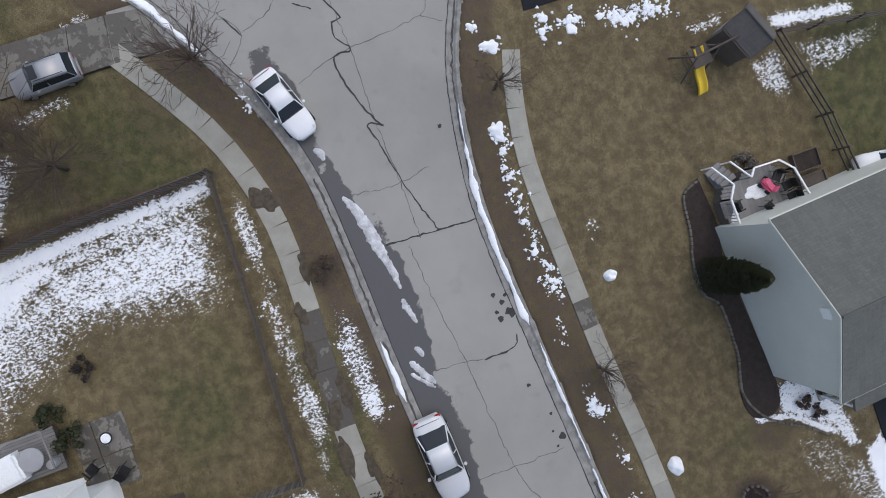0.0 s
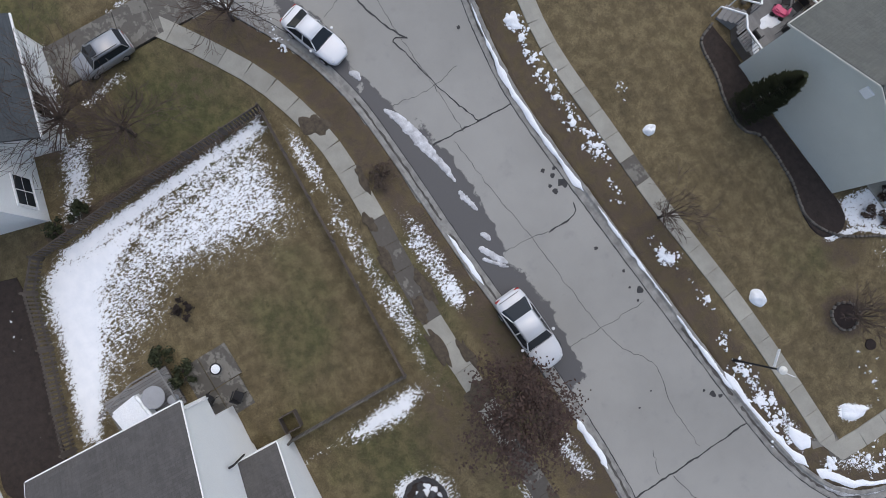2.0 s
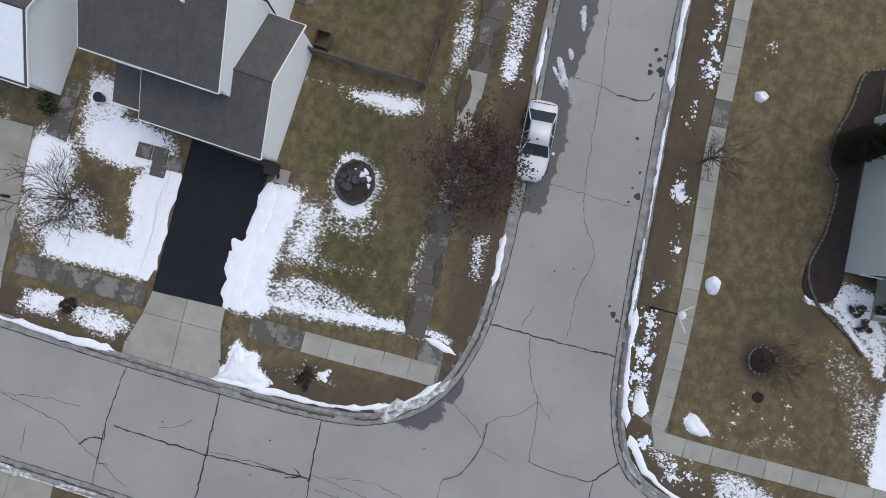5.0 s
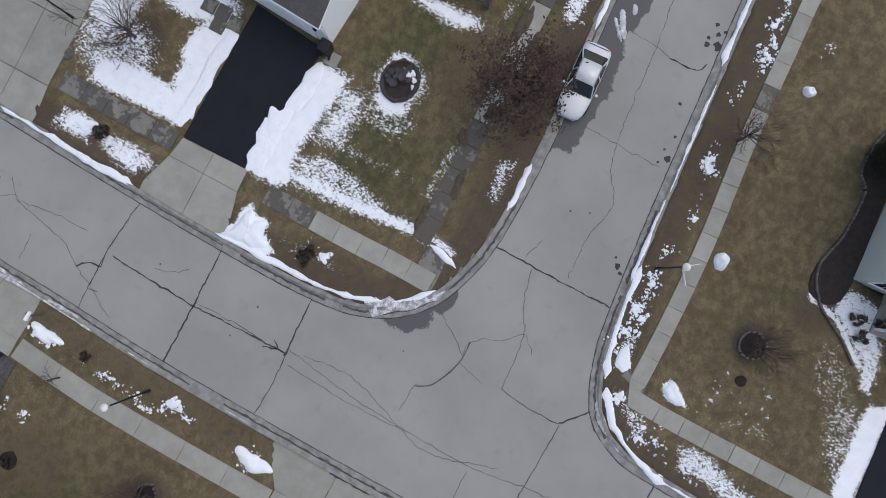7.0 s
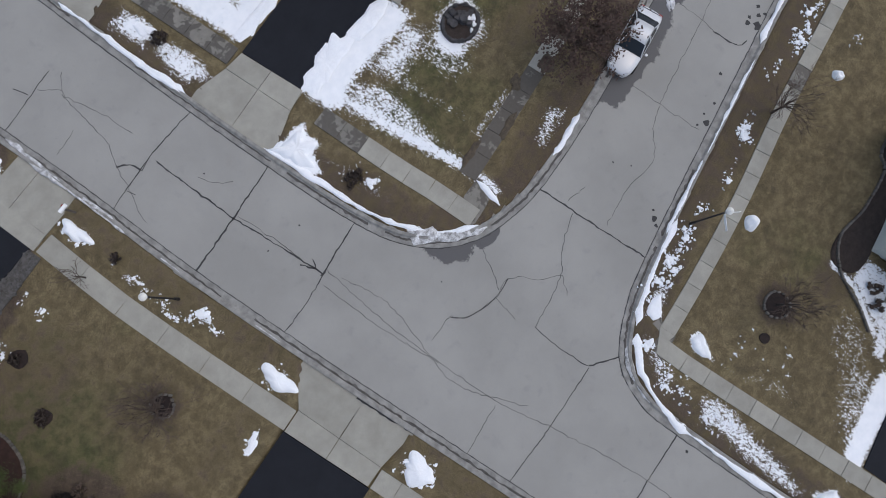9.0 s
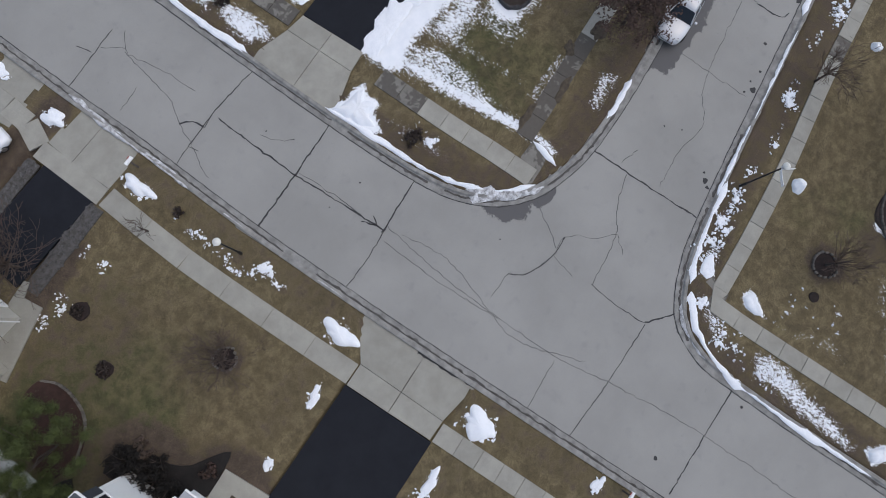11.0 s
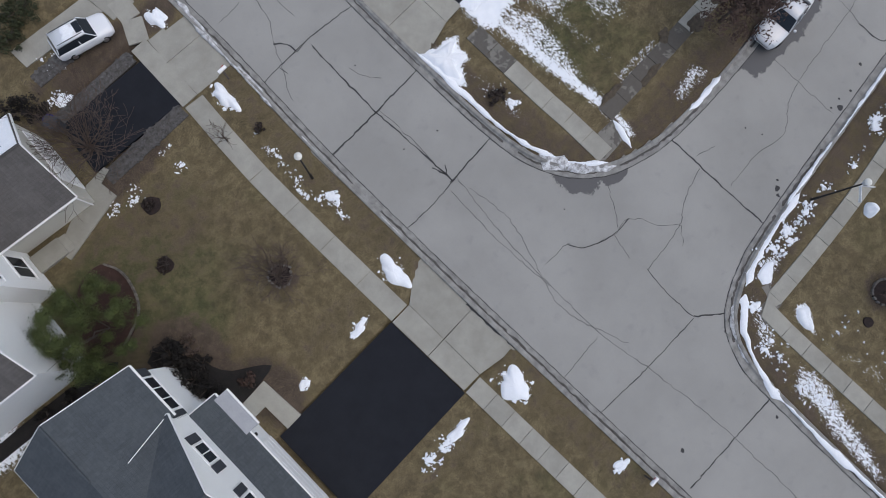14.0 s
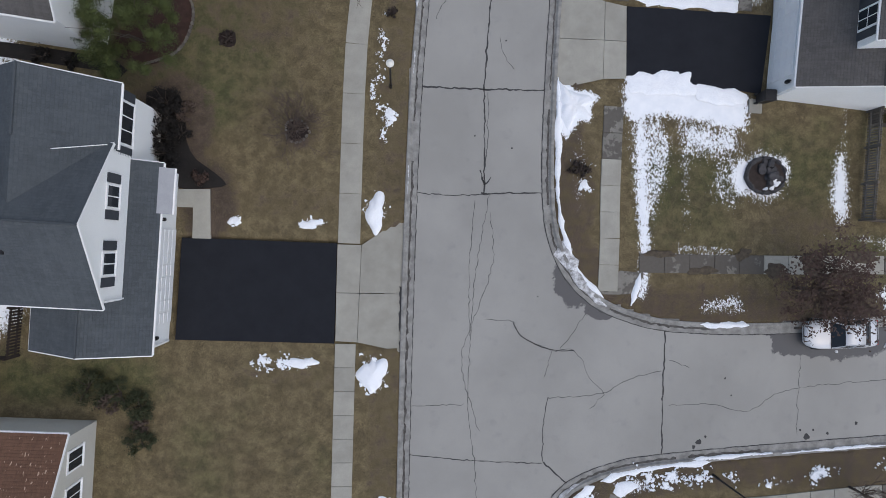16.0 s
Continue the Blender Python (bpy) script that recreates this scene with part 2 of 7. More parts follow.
TAR = material("tar_seal", (0.028, 0.028, 0.030), 0.75, (0.05, 0.05, 0.05), 3.0, 50.0, 0.1)
GREYCAR = material("grey_car_paint", (0.30, 0.31, 0.33), 0.3, (0.28, 0.29, 0.31), 1.0, 90.0, 0.0, metal=0.4, coat=0.6)
ROOF_GREY = shingle_material("weathered_shingle", (0.118, 0.112, 0.108), (0.070, 0.066, 0.064))
ROOF_BLUE = shingle_material("blue_grey_shingle", (0.088, 0.100, 0.108), (0.050, 0.058, 0.066))
ROOF_GREEN = shingle_material("green_grey_shingle", (0.150, 0.154, 0.140), (0.096, 0.101, 0.093))
ROOF_BROWN = shingle_material("brown_shingle", (0.170, 0.092, 0.060), (0.098, 0.052, 0.034), (0.42, 0.30, 0.22))
SIDING = material("white_siding", (0.87, 0.875, 0.86), 0.55, (0.82, 0.83, 0.82), 0.7, 30.0, 0.05)
SIDING_GREY = material("grey_green_siding", (0.62, 0.625, 0.565), 0.6, (0.57, 0.575, 0.52), 0.7, 30.0, 0.05)
SIDING_TAN = material("cream_siding", (0.56, 0.54, 0.48), 0.6, (0.50, 0.48, 0.43), 0.7, 30.0, 0.05)
TRIM = material("white_trim", (0.85, 0.85, 0.84), 0.45, (0.80, 0.80, 0.80), 2.0, 40.0, 0.03)
SHUTTER = material("dark_shutter", (0.045, 0.05, 0.06), 0.6, (0.035, 0.04, 0.048), 6.0, 60.0, 0.1)
METAL = material("dark_metal", (0.03, 0.03, 0.032), 0.5, (0.02, 0.02, 0.022), 5.0, 50.0, 0.05, metal=0.4)
BARK = material("bark", (0.085, 0.066, 0.055), 0.95, (0.055, 0.042, 0.036), 6.0, 40.0, 0.5)
TWIG = material("bare_twig", (0.105, 0.075, 0.060), 0.95, (0.07, 0.05, 0.04), 6.0, 40.0, 0.2)
DEADLEAF = material("dead_leaf", (0.085, 0.050, 0.038), 0.9, (0.045, 0.030, 0.026), 9.0, 60.0, 0.1)
LEAF = material("leaf_green", (0.098, 0.122, 0.036), 0.9, (0.036, 0.048, 0.016), 2.5, 40.0, 0.2)
CONIFER = material("dark_evergreen", (0.050, 0.058, 0.026), 0.9, (0.026, 0.032, 0.015), 4.0, 40.0, 0.3)
MULCH = material("dark_mulch", (0.052, 0.038, 0.032), 0.97, (0.022, 0.017, 0.015), 3.0, 22.0, 1.0)
REDMULCH = material("damp_bark_mulch", (0.066, 0.033, 0.026), 0.95, (0.026, 0.015, 0.012), 2.5, 22.0, 1.0)
BLUEPLASTIC = material("blue_plastic", (0.025, 0.02, 0.16), 0.4, (0.015, 0.012, 0.1), 4.0, 30.0, 0.05)
RINGMULCH = material("old_bark_ring", (0.034, 0.021, 0.018), 0.95, (0.013, 0.010, 0.009), 4.0, 25.0, 1.0)
# near-black for mulch, and for shade painted into the entry shrubs
MULCH_SHADE = material("black_mulch_and_shade", (0.020, 0.016, 0.014), 0.9, (0.009, 0.008, 0.007), 3.0, 22.0, 1.0)
VERGE_MUD = material("verge_mud", (0.100, 0.080, 0.056), 0.95, (0.058, 0.045, 0.033), 4.0, 26.0, 0.8, spread=0.3)
GRAVEL = material("broken_concrete", (0.15, 0.146, 0.14), 0.92, (0.055, 0.05, 0.047), 5.0, 30.0, 0.6, spread=0.3, vary=0.3)
STONE = material("edging_stone", (0.165, 0.15, 0.13), 0.9, (0.11, 0.098, 0.086), 4.0, 40.0, 0.4, vary=0.25)
WOOD = material("weathered_timber", (0.115, 0.095, 0.08), 0.9, (0.08, 0.065, 0.055), 3.0, 60.0, 0.3, vary=0.15)
GREYWOOD = material("grey_deck_boards", (0.24, 0.235, 0.23), 0.85, (0.19, 0.185, 0.18), 2.0, 60.0, 0.2, vary=0.12)
SILVER = material("silver_car_paint", (0.60, 0.61, 0.63), 0.28, (0.56, 0.57, 0.59), 1.0, 90.0, 0.0, metal=0.1, coat=0.6)
WHITEPAINT = material("white_car_paint", (0.74, 0.75, 0.77), 0.28, (0.71, 0.72, 0.74), 1.0, 90.0, 0.0, coat=0.6)
RUBBER = material("black_rubber", (0.02, 0.02, 0.02), 0.85, (0.014, 0.014, 0.014), 6.0, 60.0, 0.1)
CHROME = material("alloy", (0.5, 0.5, 0.52), 0.3, (0.42, 0.42, 0.44), 6.0, 60.0, 0.0, metal=0.9)
YELLOW = material("yellow_plastic", (0.80, 0.56, 0.05), 0.45, (0.74, 0.5, 0.04), 3.0, 40.0, 0.0)
PINK = material("pink_plastic", (0.75, 0.14, 0.25), 0.45, (0.62, 0.1, 0.2), 3.0, 40.0, 0.0)
REDLIGHT = material("red_lens", (0.35, 0.02, 0.02), 0.25, (0.28, 0.015, 0.015), 3.0, 40.0, 0.0)
LAMPLENS = material("clear_lens", (0.6, 0.62, 0.64), 0.15, (0.5, 0.52, 0.54), 3.0, 40.0, 0.0)
LINEN = material("grey_cover", (0.36, 0.37, 0.39), 0.8, (0.3, 0.31, 0.33), 2.0, 40.0, 0.1)
GLOBE = material("frosted_cap", (0.72, 0.71, 0.66), 0.4, (0.66, 0.65, 0.6), 3.0, 40.0, 0.0)


def glass_material():
    m = bpy.data.materials.new("dark_glazing")
    m.use_nodes = True
    b = m.node_tree.nodes["Principled BSDF"]
    b.inputs["Base Color"].default_value = (0.022, 0.027, 0.033, 1)
    b.inputs["Roughness"].default_value = 0.06
    b.inputs["Specular IOR Level"].default_value = 0.25
    return m


GLASS = glass_material()


# ---- mesh helpers ----
def as_mesh(name, bm, mat):
    me = bpy.data.meshes.new(name)
    bm.to_mesh(me)
    bm.free()
    me.materials.append(mat)
    return me


def part(name, bm, mat, parent=None, label="", smooth=False):
    """Links a bmesh as one mesh object, under a thing or a part."""
    me = as_mesh(name, bm, mat)
    if smooth:
        me.polygons.foreach_set("use_smooth", [True] * len(me.polygons))
    ob = new(name, me)
    ob.parent = parent
    if label:
        tagged(ob, label)
    return ob


def piece(name, me, parent, m):
    ob = new(name, me)
    ob.parent = parent
    ob.matrix_basis = m
    return ob


def empty(name, m, label, category, group="", kind=""):
    ob = new(name)
    ob.empty_display_size = 0.3
    ob.matrix_basis = m
    return tagged(ob, label, category, group, kind)


def box(x0, x1, y0, y1, z0, z1, bevel=0.0, bm=None):
    out = bm or bmesh.new()
    g = bmesh.ops.create_cube(out, size=1.0, matrix=Matrix.LocRotScale(((x0 + x1) / 2, (y0 + y1) / 2, (z0 + z1) / 2), None, (x1 - x0, y1 - y0, z1 - z0)))
    if bevel:
        es = list({e for v in g["verts"] for e in v.link_edges})
        bmesh.ops.bevel(out, geom=es, offset=bevel, segments=2, affect="EDGES", clamp_overlap=True)
    return out


def tube(points, radii, n=6, bm=None, cap=True):
    """A tapered round bar through points."""
    bm = bm or bmesh.new()
    pts = [Vector(p) for p in points]
    rings = []
    for i, p in enumerate(pts):
        d = (pts[min(i + 1, len(pts) - 1)] - pts[max(i - 1, 0)]).normalized()
        a = d.orthogonal().normalized()
        b = d.cross(a)
        r = radii[i] if isinstance(radii, (list, tuple)) else radii
        rings.append([bm.verts.new(p + r * (math.cos(2 * math.pi * k / n) * a + math.sin(2 * math.pi * k / n) * b)) for k in range(n)])
    for r0, r1 in zip(rings, rings[1:]):
        # line up the rings so that the skin does not twist
        best = min(range(n), key=lambda s: sum((r0[k].co - r1[(k + s) % n].co).length for k in range(0, n, 2)))
        for k in range(n):
            bm.faces.new((r0[k], r0[(k + 1) % n], r1[(k + 1 + best) % n], r1[(k + best) % n]))
    if cap:
        bm.faces.new(rings[0][::-1])
        bm.faces.new(rings[-1])
    return bm


def prism(outline, z0, z1, bm=None):
    """A flat outline (x, y), counter-clockwise, raised from z0 to z1."""
    bm = bm or bmesh.new()
    lo = [bm.verts.new((x, y, z0)) for x, y in outline]
    hi = [bm.verts.new((x, y, z1)) for x, y in outline]
    bm.faces.new(lo[::-1])
    bm.faces.new(hi)
    n = len(lo)
    for i in range(n):
        bm.faces.new((lo[i], lo[(i + 1) % n], hi[(i + 1) % n], hi[i]))
    return bm


def spline(points, step=0.8):
    """A smooth line through a few points (Catmull-Rom), evenly cut."""
    p = [np.array(q, float) for q in points]
    p = [2 * p[0] - p[1]] + p + [2 * p[-1] - p[-2]]
    out = []
    for a, b, c, d in zip(p, p[1:], p[2:], p[3:]):
        n = max(2, int(np.linalg.norm(c - b) / step))
        for u in np.arange(n) / n:
            out.append(0.5 * (2 * b + (c - a) * u + (2 * a - 5 * b + 4 * c - d) * u**2 + (3 * b - a - 3 * c + d) * u**3))
    out.append(p[-2])
    return np.array(out)


def offset_line(line, d):
    """The line moved to its left by d."""
    t = np.gradient(line, axis=0)
    t /= np.linalg.norm(t, axis=1)[:, None]
    return line + d * np.stack([-t[:, 1], t[:, 0]], 1)


def sweep(line, profile, bm=None):
    """A profile of (left offset, height) drawn along a flat line."""
    bm = bm or bmesh.new()
    rows = [[bm.verts.new((x, y, h)) for x, y in offset_line(line, d)] for d, h in profile]
    for r0, r1 in zip(rows, rows[1:]):
        for i in range(len(line) - 1):
            bm.faces.new((r0[i], r0[i + 1], r1[i + 1], r1[i]))
    return bm


def inside(poly, x, y):
    hit = np.zeros(np.shape(x), bool)
    for (x0, y0), (x1, y1) in zip(poly, np.roll(poly, -1, axis=0)):
        if y0 == y1:
            continue
        c = (y0 > y) != (y1 > y)
        hit ^= c & (x < (x1 - x0) * (y - y0) / (y1 - y0) + x0)
    return hit


def distance(line, x, y):
    best = np.full(np.shape(x), 1e9)
    for a, b in zip(line, line[1:]):
        d = b - a
        u = np.clip(((x - a[0]) * d[0] + (y - a[1]) * d[1]) / (d @ d), 0, 1)
        best = np.minimum(best, (x - a[0] - u * d[0]) ** 2 + (y - a[1] - u * d[1]) ** 2)
    return np.sqrt(best)


def hash_noise(x, y, s):
    """A cheap smooth wobble for masks."""
    return (np.sin(x * 1.7 / s + 1.3 * np.sin(y * 1.1 / s)) + np.sin(y * 1.9 / s + 1.7 * np.sin(x * 0.8 / s)) + np.sin((x + y) * 2.9 / s)) / 3


# ---- the streets' outline ----
ROAD_Z = -0.12
WEST = spline([(5.2, -230), (5.2, -60), (5.25, -20), (5.2, -8), (5.2, 3), (5.35, 12), (5.8, 20), (6.2, 30), (8, 60), (20, 230)], 2.0)
NORTH = spline([(28, 230), (16, 60), (14, 30), (13.4, 20), (13.1, 12), (13.1, 6.6), (13.5, 3.7), (14.4, 1.75), (16.0, 0.2), (18.8, -0.85), (22, -1.2), (27, -1.15), (32.5, -0.75), (36, -0.5),
                (41, -0.3), (45.5, 0.05), (49, 1.0), (52, 2.5), (55.2, 4.3), (58.5, 6.6), (63, 8.8), (68, 9.3), (73, 7.5), (77, 3.5)], 0.8)
SOUTH = spline([(77, 3.5), (78.5, -2.5), (77, -8.5), (72.5, -12.8), (66, -14.3), (59, -13.2), (55, -11.4), (52, -10.0), (48.5, -8.6), (44, -7.75), (40, -7.55), (34, -7.95), (27, -8.45), (21, -8.95),
                (17.7, -9.4), (15.5, -10.15), (14.2, -11.1), (13.4, -12.6), (13.1, -15), (12.9, -25), (12.8, -60), (12.8, -230)], 0.8)
OUTLINE = np.concatenate([WEST, NORTH, SOUTH[1:]])[::-1]


# ---- ground ----
def ground_axis(lo, hi, step, far):
    mid = list(np.arange(lo, hi + 1e-6, step))
    out = [step * 2 ** k for k in range(0, 14)]
    a, b = [], []
    p, q = lo, hi
    for s in out:
        p, q = p - s, q + s
        a.append(max(p, -far))
        b.append(min(q, far))
        if p < -far:
            break
    return np.array(a[::-1] + mid + b)


def blob(x, y, cx, cy, rx, ry, turn=0.0, soft=0.5):
    """1 within an ellipse, falling to 0 over a soft rim."""
    c, s = math.cos(radians(turn)), math.sin(radians(turn))
    u, v = (x - cx) * c + (y - cy) * s, -(x - cx) * s + (y - cy) * c
    r = np.sqrt((u / rx) ** 2 + (v / ry) ** 2)
    return np.clip((1 + soft - r) / (2 * soft), 0, 1)


def build_ground():
    xs = ground_axis(-24, 62, 0.25, 2600)
    ys = ground_axis(-32, 30, 0.25, 2600)
    X, Y = np.meshgrid(xs, ys)
    fx, fy = X.ravel(), Y.ravel()
    near = (fx > -40) & (fx < 90) & (fy > -70) & (fy < 70)
    d = np.full(fx.shape, 50.0)
    d[near] = np.minimum(np.minimum(distance(WEST, fx[near], fy[near]), distance(NORTH, fx[near], fy[near])), distance(SOUTH, fx[near], fy[near]))
    ins = inside(OUTLINE, fx, fy)
    d = np.where(ins, -d, d)
    z = 0.02 * hash_noise(fx, fy, 2.3) + 0.02 * hash_noise(fx, fy, 9.0) - 0.035
    z = np.where(d < 0.14, -0.5, z)
    for x0, x1, y0, y1 in HARD:
        on = (fx > x0) & (fx < x1) & (fy > y0) & (fy < y1)
        z = np.where(on, -0.3, z)
    for poly in SUNK:
        z = np.where(inside(np.array(poly), fx, fy), -0.3, z)
    z = np.where(near, z, np.where(ins, -0.5, -0.02))
    nx, ny = len(xs), len(ys)
    idx = np.arange(nx * ny).reshape(ny, nx)
    faces = np.stack([idx[:-1, :-1], idx[:-1, 1:], idx[1:, 1:], idx[1:, :-1]], -1).reshape(-1, 4)
    me = bpy.data.meshes.new("ground")
    me.from_pydata(np.stack([fx, fy, z], 1).tolist(), [], faces.tolist())
    snow = np.zeros_like(fx)
    for cx, cy, rx, ry, turn, amount in SNOW_COVER:
        snow = np.maximum(snow, amount * blob(fx, fy, cx, cy, rx, ry, turn, 0.45))
    for cx, cy, rx, ry, h in HEAPS:
        snow = np.maximum(snow, 0.55 * blob(fx, fy, cx, cy, rx + 0.05, ry + 0.05, 0, 0.3))
    for poly, amount, soft in SNOW_FIELDS:
        q = np.array(poly)
        box_on = (fx > q[:, 0].min() - soft) & (fx < q[:, 0].max() + soft) & (fy > q[:, 1].min() - soft) & (fy < q[:, 1].max() + soft)
        px, py = fx[box_on], fy[box_on]
        e = distance(np.concatenate([q, q[:1]]), px, py)
        e = np.where(inside(q, px, py), e, -e)
        snow[box_on] = np.maximum(snow[box_on], amount * np.clip(0.5 + 0.5 * e / soft, 0, 1))
    green = np.zeros_like(fx)
    for cx, cy, rx, ry, amount in GREENER:
        green = np.maximum(green, amount * blob(fx, fy, cx, cy, rx, ry, 0, 0.7))
    soil = np.clip(1.05 - np.abs(d - 1.0) / 1.5, 0, 0.58) * (d > 0) * np.where(fx > 9, 1.0, 0.75)
    for cx, cy, rx, ry, amount in BARE_SHADE:
        soil = np.maximum(soil, amount * blob(fx, fy, cx, cy, rx, ry, 0, 0.4))
    for name, values in (("snow", snow), ("green", green), ("soil", soil)):
        me.attributes.new(name, "FLOAT", "POINT").data.foreach_set("value", values.astype(np.float32))
    me.materials.append(LAWN)
    me.polygons.foreach_set("use_smooth", [True] * len(me.polygons))
    return tagged(new("ground", me), "dormant brown winter lawn with thin patches of melting snow", "ground", kind="structure")


# thin snow on the turf: centre, half axes, turn, cover
SNOW_COVER = []


def thin_snow(cx, cy, rx, ry, turn, amount):
    SNOW_COVER.append((cx, cy, rx, ry, turn, amount))


thin_snow(43.9, 3.8, 2.2, 0.55, 0, 0.66)
thin_snow(38.6, 3.9, 3, 0.6, 0, 0.55)
thin_snow(34.8, 3.8, 2.2, 0.7, 0, 0.62)
thin_snow(36.2, 0.95, 3, 0.75, 0, 0.62)
thin_snow(34.2, 0.9, 1.3, 0.7, 0, 0.72)
thin_snow(26.6, 7.9, 0.9, 1, 0, 0.85)
thin_snow(24.5, 7.5, 0.7, 1.2, 0, 0.95)
thin_snow(25.8, 7.55, 1.6, 1.7, 0, 0.78)
thin_snow(24.8, 20.4, 1.4, 2.8, 0, 1.1)
thin_snow(22.2, 18.4, 1.8, 1.2, 0, 1.05)
thin_snow(18.8, 20.6, 0.9, 3.4, 0, 0.98)
thin_snow(20.3, 18.2, 1.6, 1, 0, 0.95)
thin_snow(22.6, 24.4, 2.2, 1.8, 0, 0.98)
thin_snow(20, 23, 2.4, 3.2, 0, 0.66)
thin_snow(21, 28.5, 4, 2.5, 0, 0.95)
thin_snow(17.9, 30, 1.5, 4, 0, 0.9)
thin_snow(15, 19.4, 0.75, 2.2, 0, 0.76)
thin_snow(15.2, 22.6, 0.7, 1.2, 0, 0.85)
thin_snow(14.5, 27.5, 0.8, 2, 0, 0.7)
thin_snow(-17, -1, 2.4, 1.8, 0, 0.85)
thin_snow(-16.6, 12.6, 1.8, 1, 0, 0.8)
thin_snow(-18.4, 4, 2, 5, 0, 0.68)
thin_snow(5, 28.6, 0.5, 1.6, 0, 0.7)
thin_snow(37, 3.9, 9, 0.5, -2, 0.5)
thin_snow(14.8, 7.5, 0.6, 3, 0, 0.42)
# snow mounds: place, half axes, height
HEAPS = []


def mound(x, y, rx, ry, height):
    HEAPS.append((x, y, rx, ry, height))


mound(3.4, 4.75, 0.62, 1.05, 0.26)
mound(3.5, -4.15, 0.8, 1.1, 0.27)
mound(-0.05, 4, 0.7, 0.28, 0.1)
mound(-4.1, 4.05, 0.34, 0.28, 0.1)
mound(-0.35, -3.55, 0.75, 0.35, 0.11)
mound(4.1, 10.1, 0.36, 0.32, 0.11)
mound(3.95, 18.3, 0.5, 0.95, 0.27)
mound(4.5, 24.4, 0.5, 0.8, 0.27)
mound(5, 28.5, 0.4, 0.7, 0.16)
mound(-2.3, 24.3, 0.5, 0.35, 0.1)
mound(4.35, -11.2, 0.5, 0.3, 0.06)
mound(15.1, 6.7, 0.25, 0.3, 0.08)
mound(15.3, 22.2, 0.4, 0.7, 0.1)
mound(44.8, -9.6, 0.45, 0.54, 0.18)
mound(49, -10.7, 0.36, 0.59, 0.14)
mound(50.2, -10.1, 0.27, 0.27, 0.11)
mound(16, -11.2, 0.4, 0.3, 0.1)
# snow fields: outline, cover, width of the soft rim
SNOW_FIELDS = []


def snow_field(amount, soft, *outline):
    SNOW_FIELDS.append((outline, amount, soft))


snow_field(0.64, 0.5, (44.2, -23.6), (44.1, -24.4), (44.5, -25.9), (41.7, -25.9), (41.5, -24.9), (42.3, -23.9))
snow_field(0.58, 0.6, (44.5, -26.3), (43.8, -32.0), (43.0, -31.9), (42.0, -28.5), (42.3, -27.0))
snow_field(0.75, 0.4, (46.9, -20.8), (47.1, -23.7), (46.4, -23.2), (46.2, -21.3))
snow_field(0.95, 0.4, (46.1, -25.7), (45.4, -30.6), (44.7, -30.7), (45.2, -25.7))
snow_field(1.2, 0.3, (13.3, 12.7), (14, 12.4), (14.5, 12), (15.2, 12), (15.9, 11.7), (15.4, 11.2), (15.4, 10.2), (14.8, 10.3), (14.4, 9.8), (14, 9.2), (13.5, 9.8))
snow_field(0.66, 0.3, (17.2, -10), (18.7, -9.9), (19.5, -10.3), (18.9, -11), (18.3, -10.9), (17.6, -11.3), (17.1, -10.7))
snow_field(1.1, 0.25, (17.6, -12.9), (18.3, -13.3), (17.9, -14), (17.2, -14.8), (17, -13.6))
snow_field(1.15, 0.3, (14, -23), (15, -24), (14.4, -24.7), (13.4, -23.8))
snow_field(0.82, 0.3, (27.3, -19.4), (27, -21.9), (24.6, -22.4), (23.8, -21.9), (25.2, -19.8), (25.7, -19.2))
snow_field(1, 0.2, (26, -17.7), (25.5, -19.8), (23.8, -21.9), (23.4, -21.7), (25.1, -19.7), (25.6, -17.8))
snow_field(0.47, 0.7, (24.5, -19.8), (23.4, -22.2), (20.5, -23), (20, -20.8), (22.6, -19))
snow_field(0.7, 0.8, (54.6, 12), (56.5, 12), (56.6, 14.5), (51, 15), (50.6, 13.6))
snow_field(1.0, 0.5, (17.6, 17.5), (24.5, 17.3), (24.8, 18.6), (19.6, 18.7), (19.3, 23.5), (17.5, 23.5))
snow_field(0.76, 0.5, (13.9, 18.2), (15.4, 18.0), (15.7, 20.4), (14.9, 20.9), (14.0, 20.2))
snow_field(0.72, 0.5, (14.2, 21.4), (15.7, 21.6), (15.8, 24.0), (14.2, 24.2))
snow_field(0.8, 0.6, (26.3, 20.6), (28.2, 20.8), (28.4, 23.4), (25.0, 23.4), (24.0, 21.5))
snow_field(1.2, 0.7, (17.3, 12.7), (17.9, 13.1), (21.2, 13.1), (21.4, 12.6), (23.1, 12.5), (24.7, 12), (24.7, 10.3), (23.5, 10.2), (22.4, 10.5), (21.2, 10.6), (19.8, 10.8), (18.7, 10.6), (17.9, 10.2), (17.2, 11))
snow_field(0.98, 0.45, (17.9, 10.5), (18.7, 10.5), (18.9, 6.8), (19.2, 3.2), (18.9, 0.2), (18.3, 0.2), (18.4, 2.9), (18, 6.2))
snow_field(0.66, 0.6, (17.4, 11), (19.6, 10.9), (20.5, 9.2), (20.1, 6.9), (19.5, 5.2), (19.1, 3.2), (18.2, 4.8), (17.6, 7.8))
snow_field(0.72, 0.9, (19.9, 11.1), (24.3, 10.6), (24.9, 8.6), (22.6, 8.2), (20.6, 8.4))
snow_field(0.6, 0.5, (20.5, 9), (21.4, 9), (21.5, 4), (20.9, 4))
snow_field(0.56, 0.7, (22.4, 9.4), (24.8, 9), (24.8, 7), (24.3, 5), (22.4, 6))
snow_field(1, 0.18, (19.1, 2.92), (24.2, 2.95), (24.2, 2.62), (19.1, 2.6))
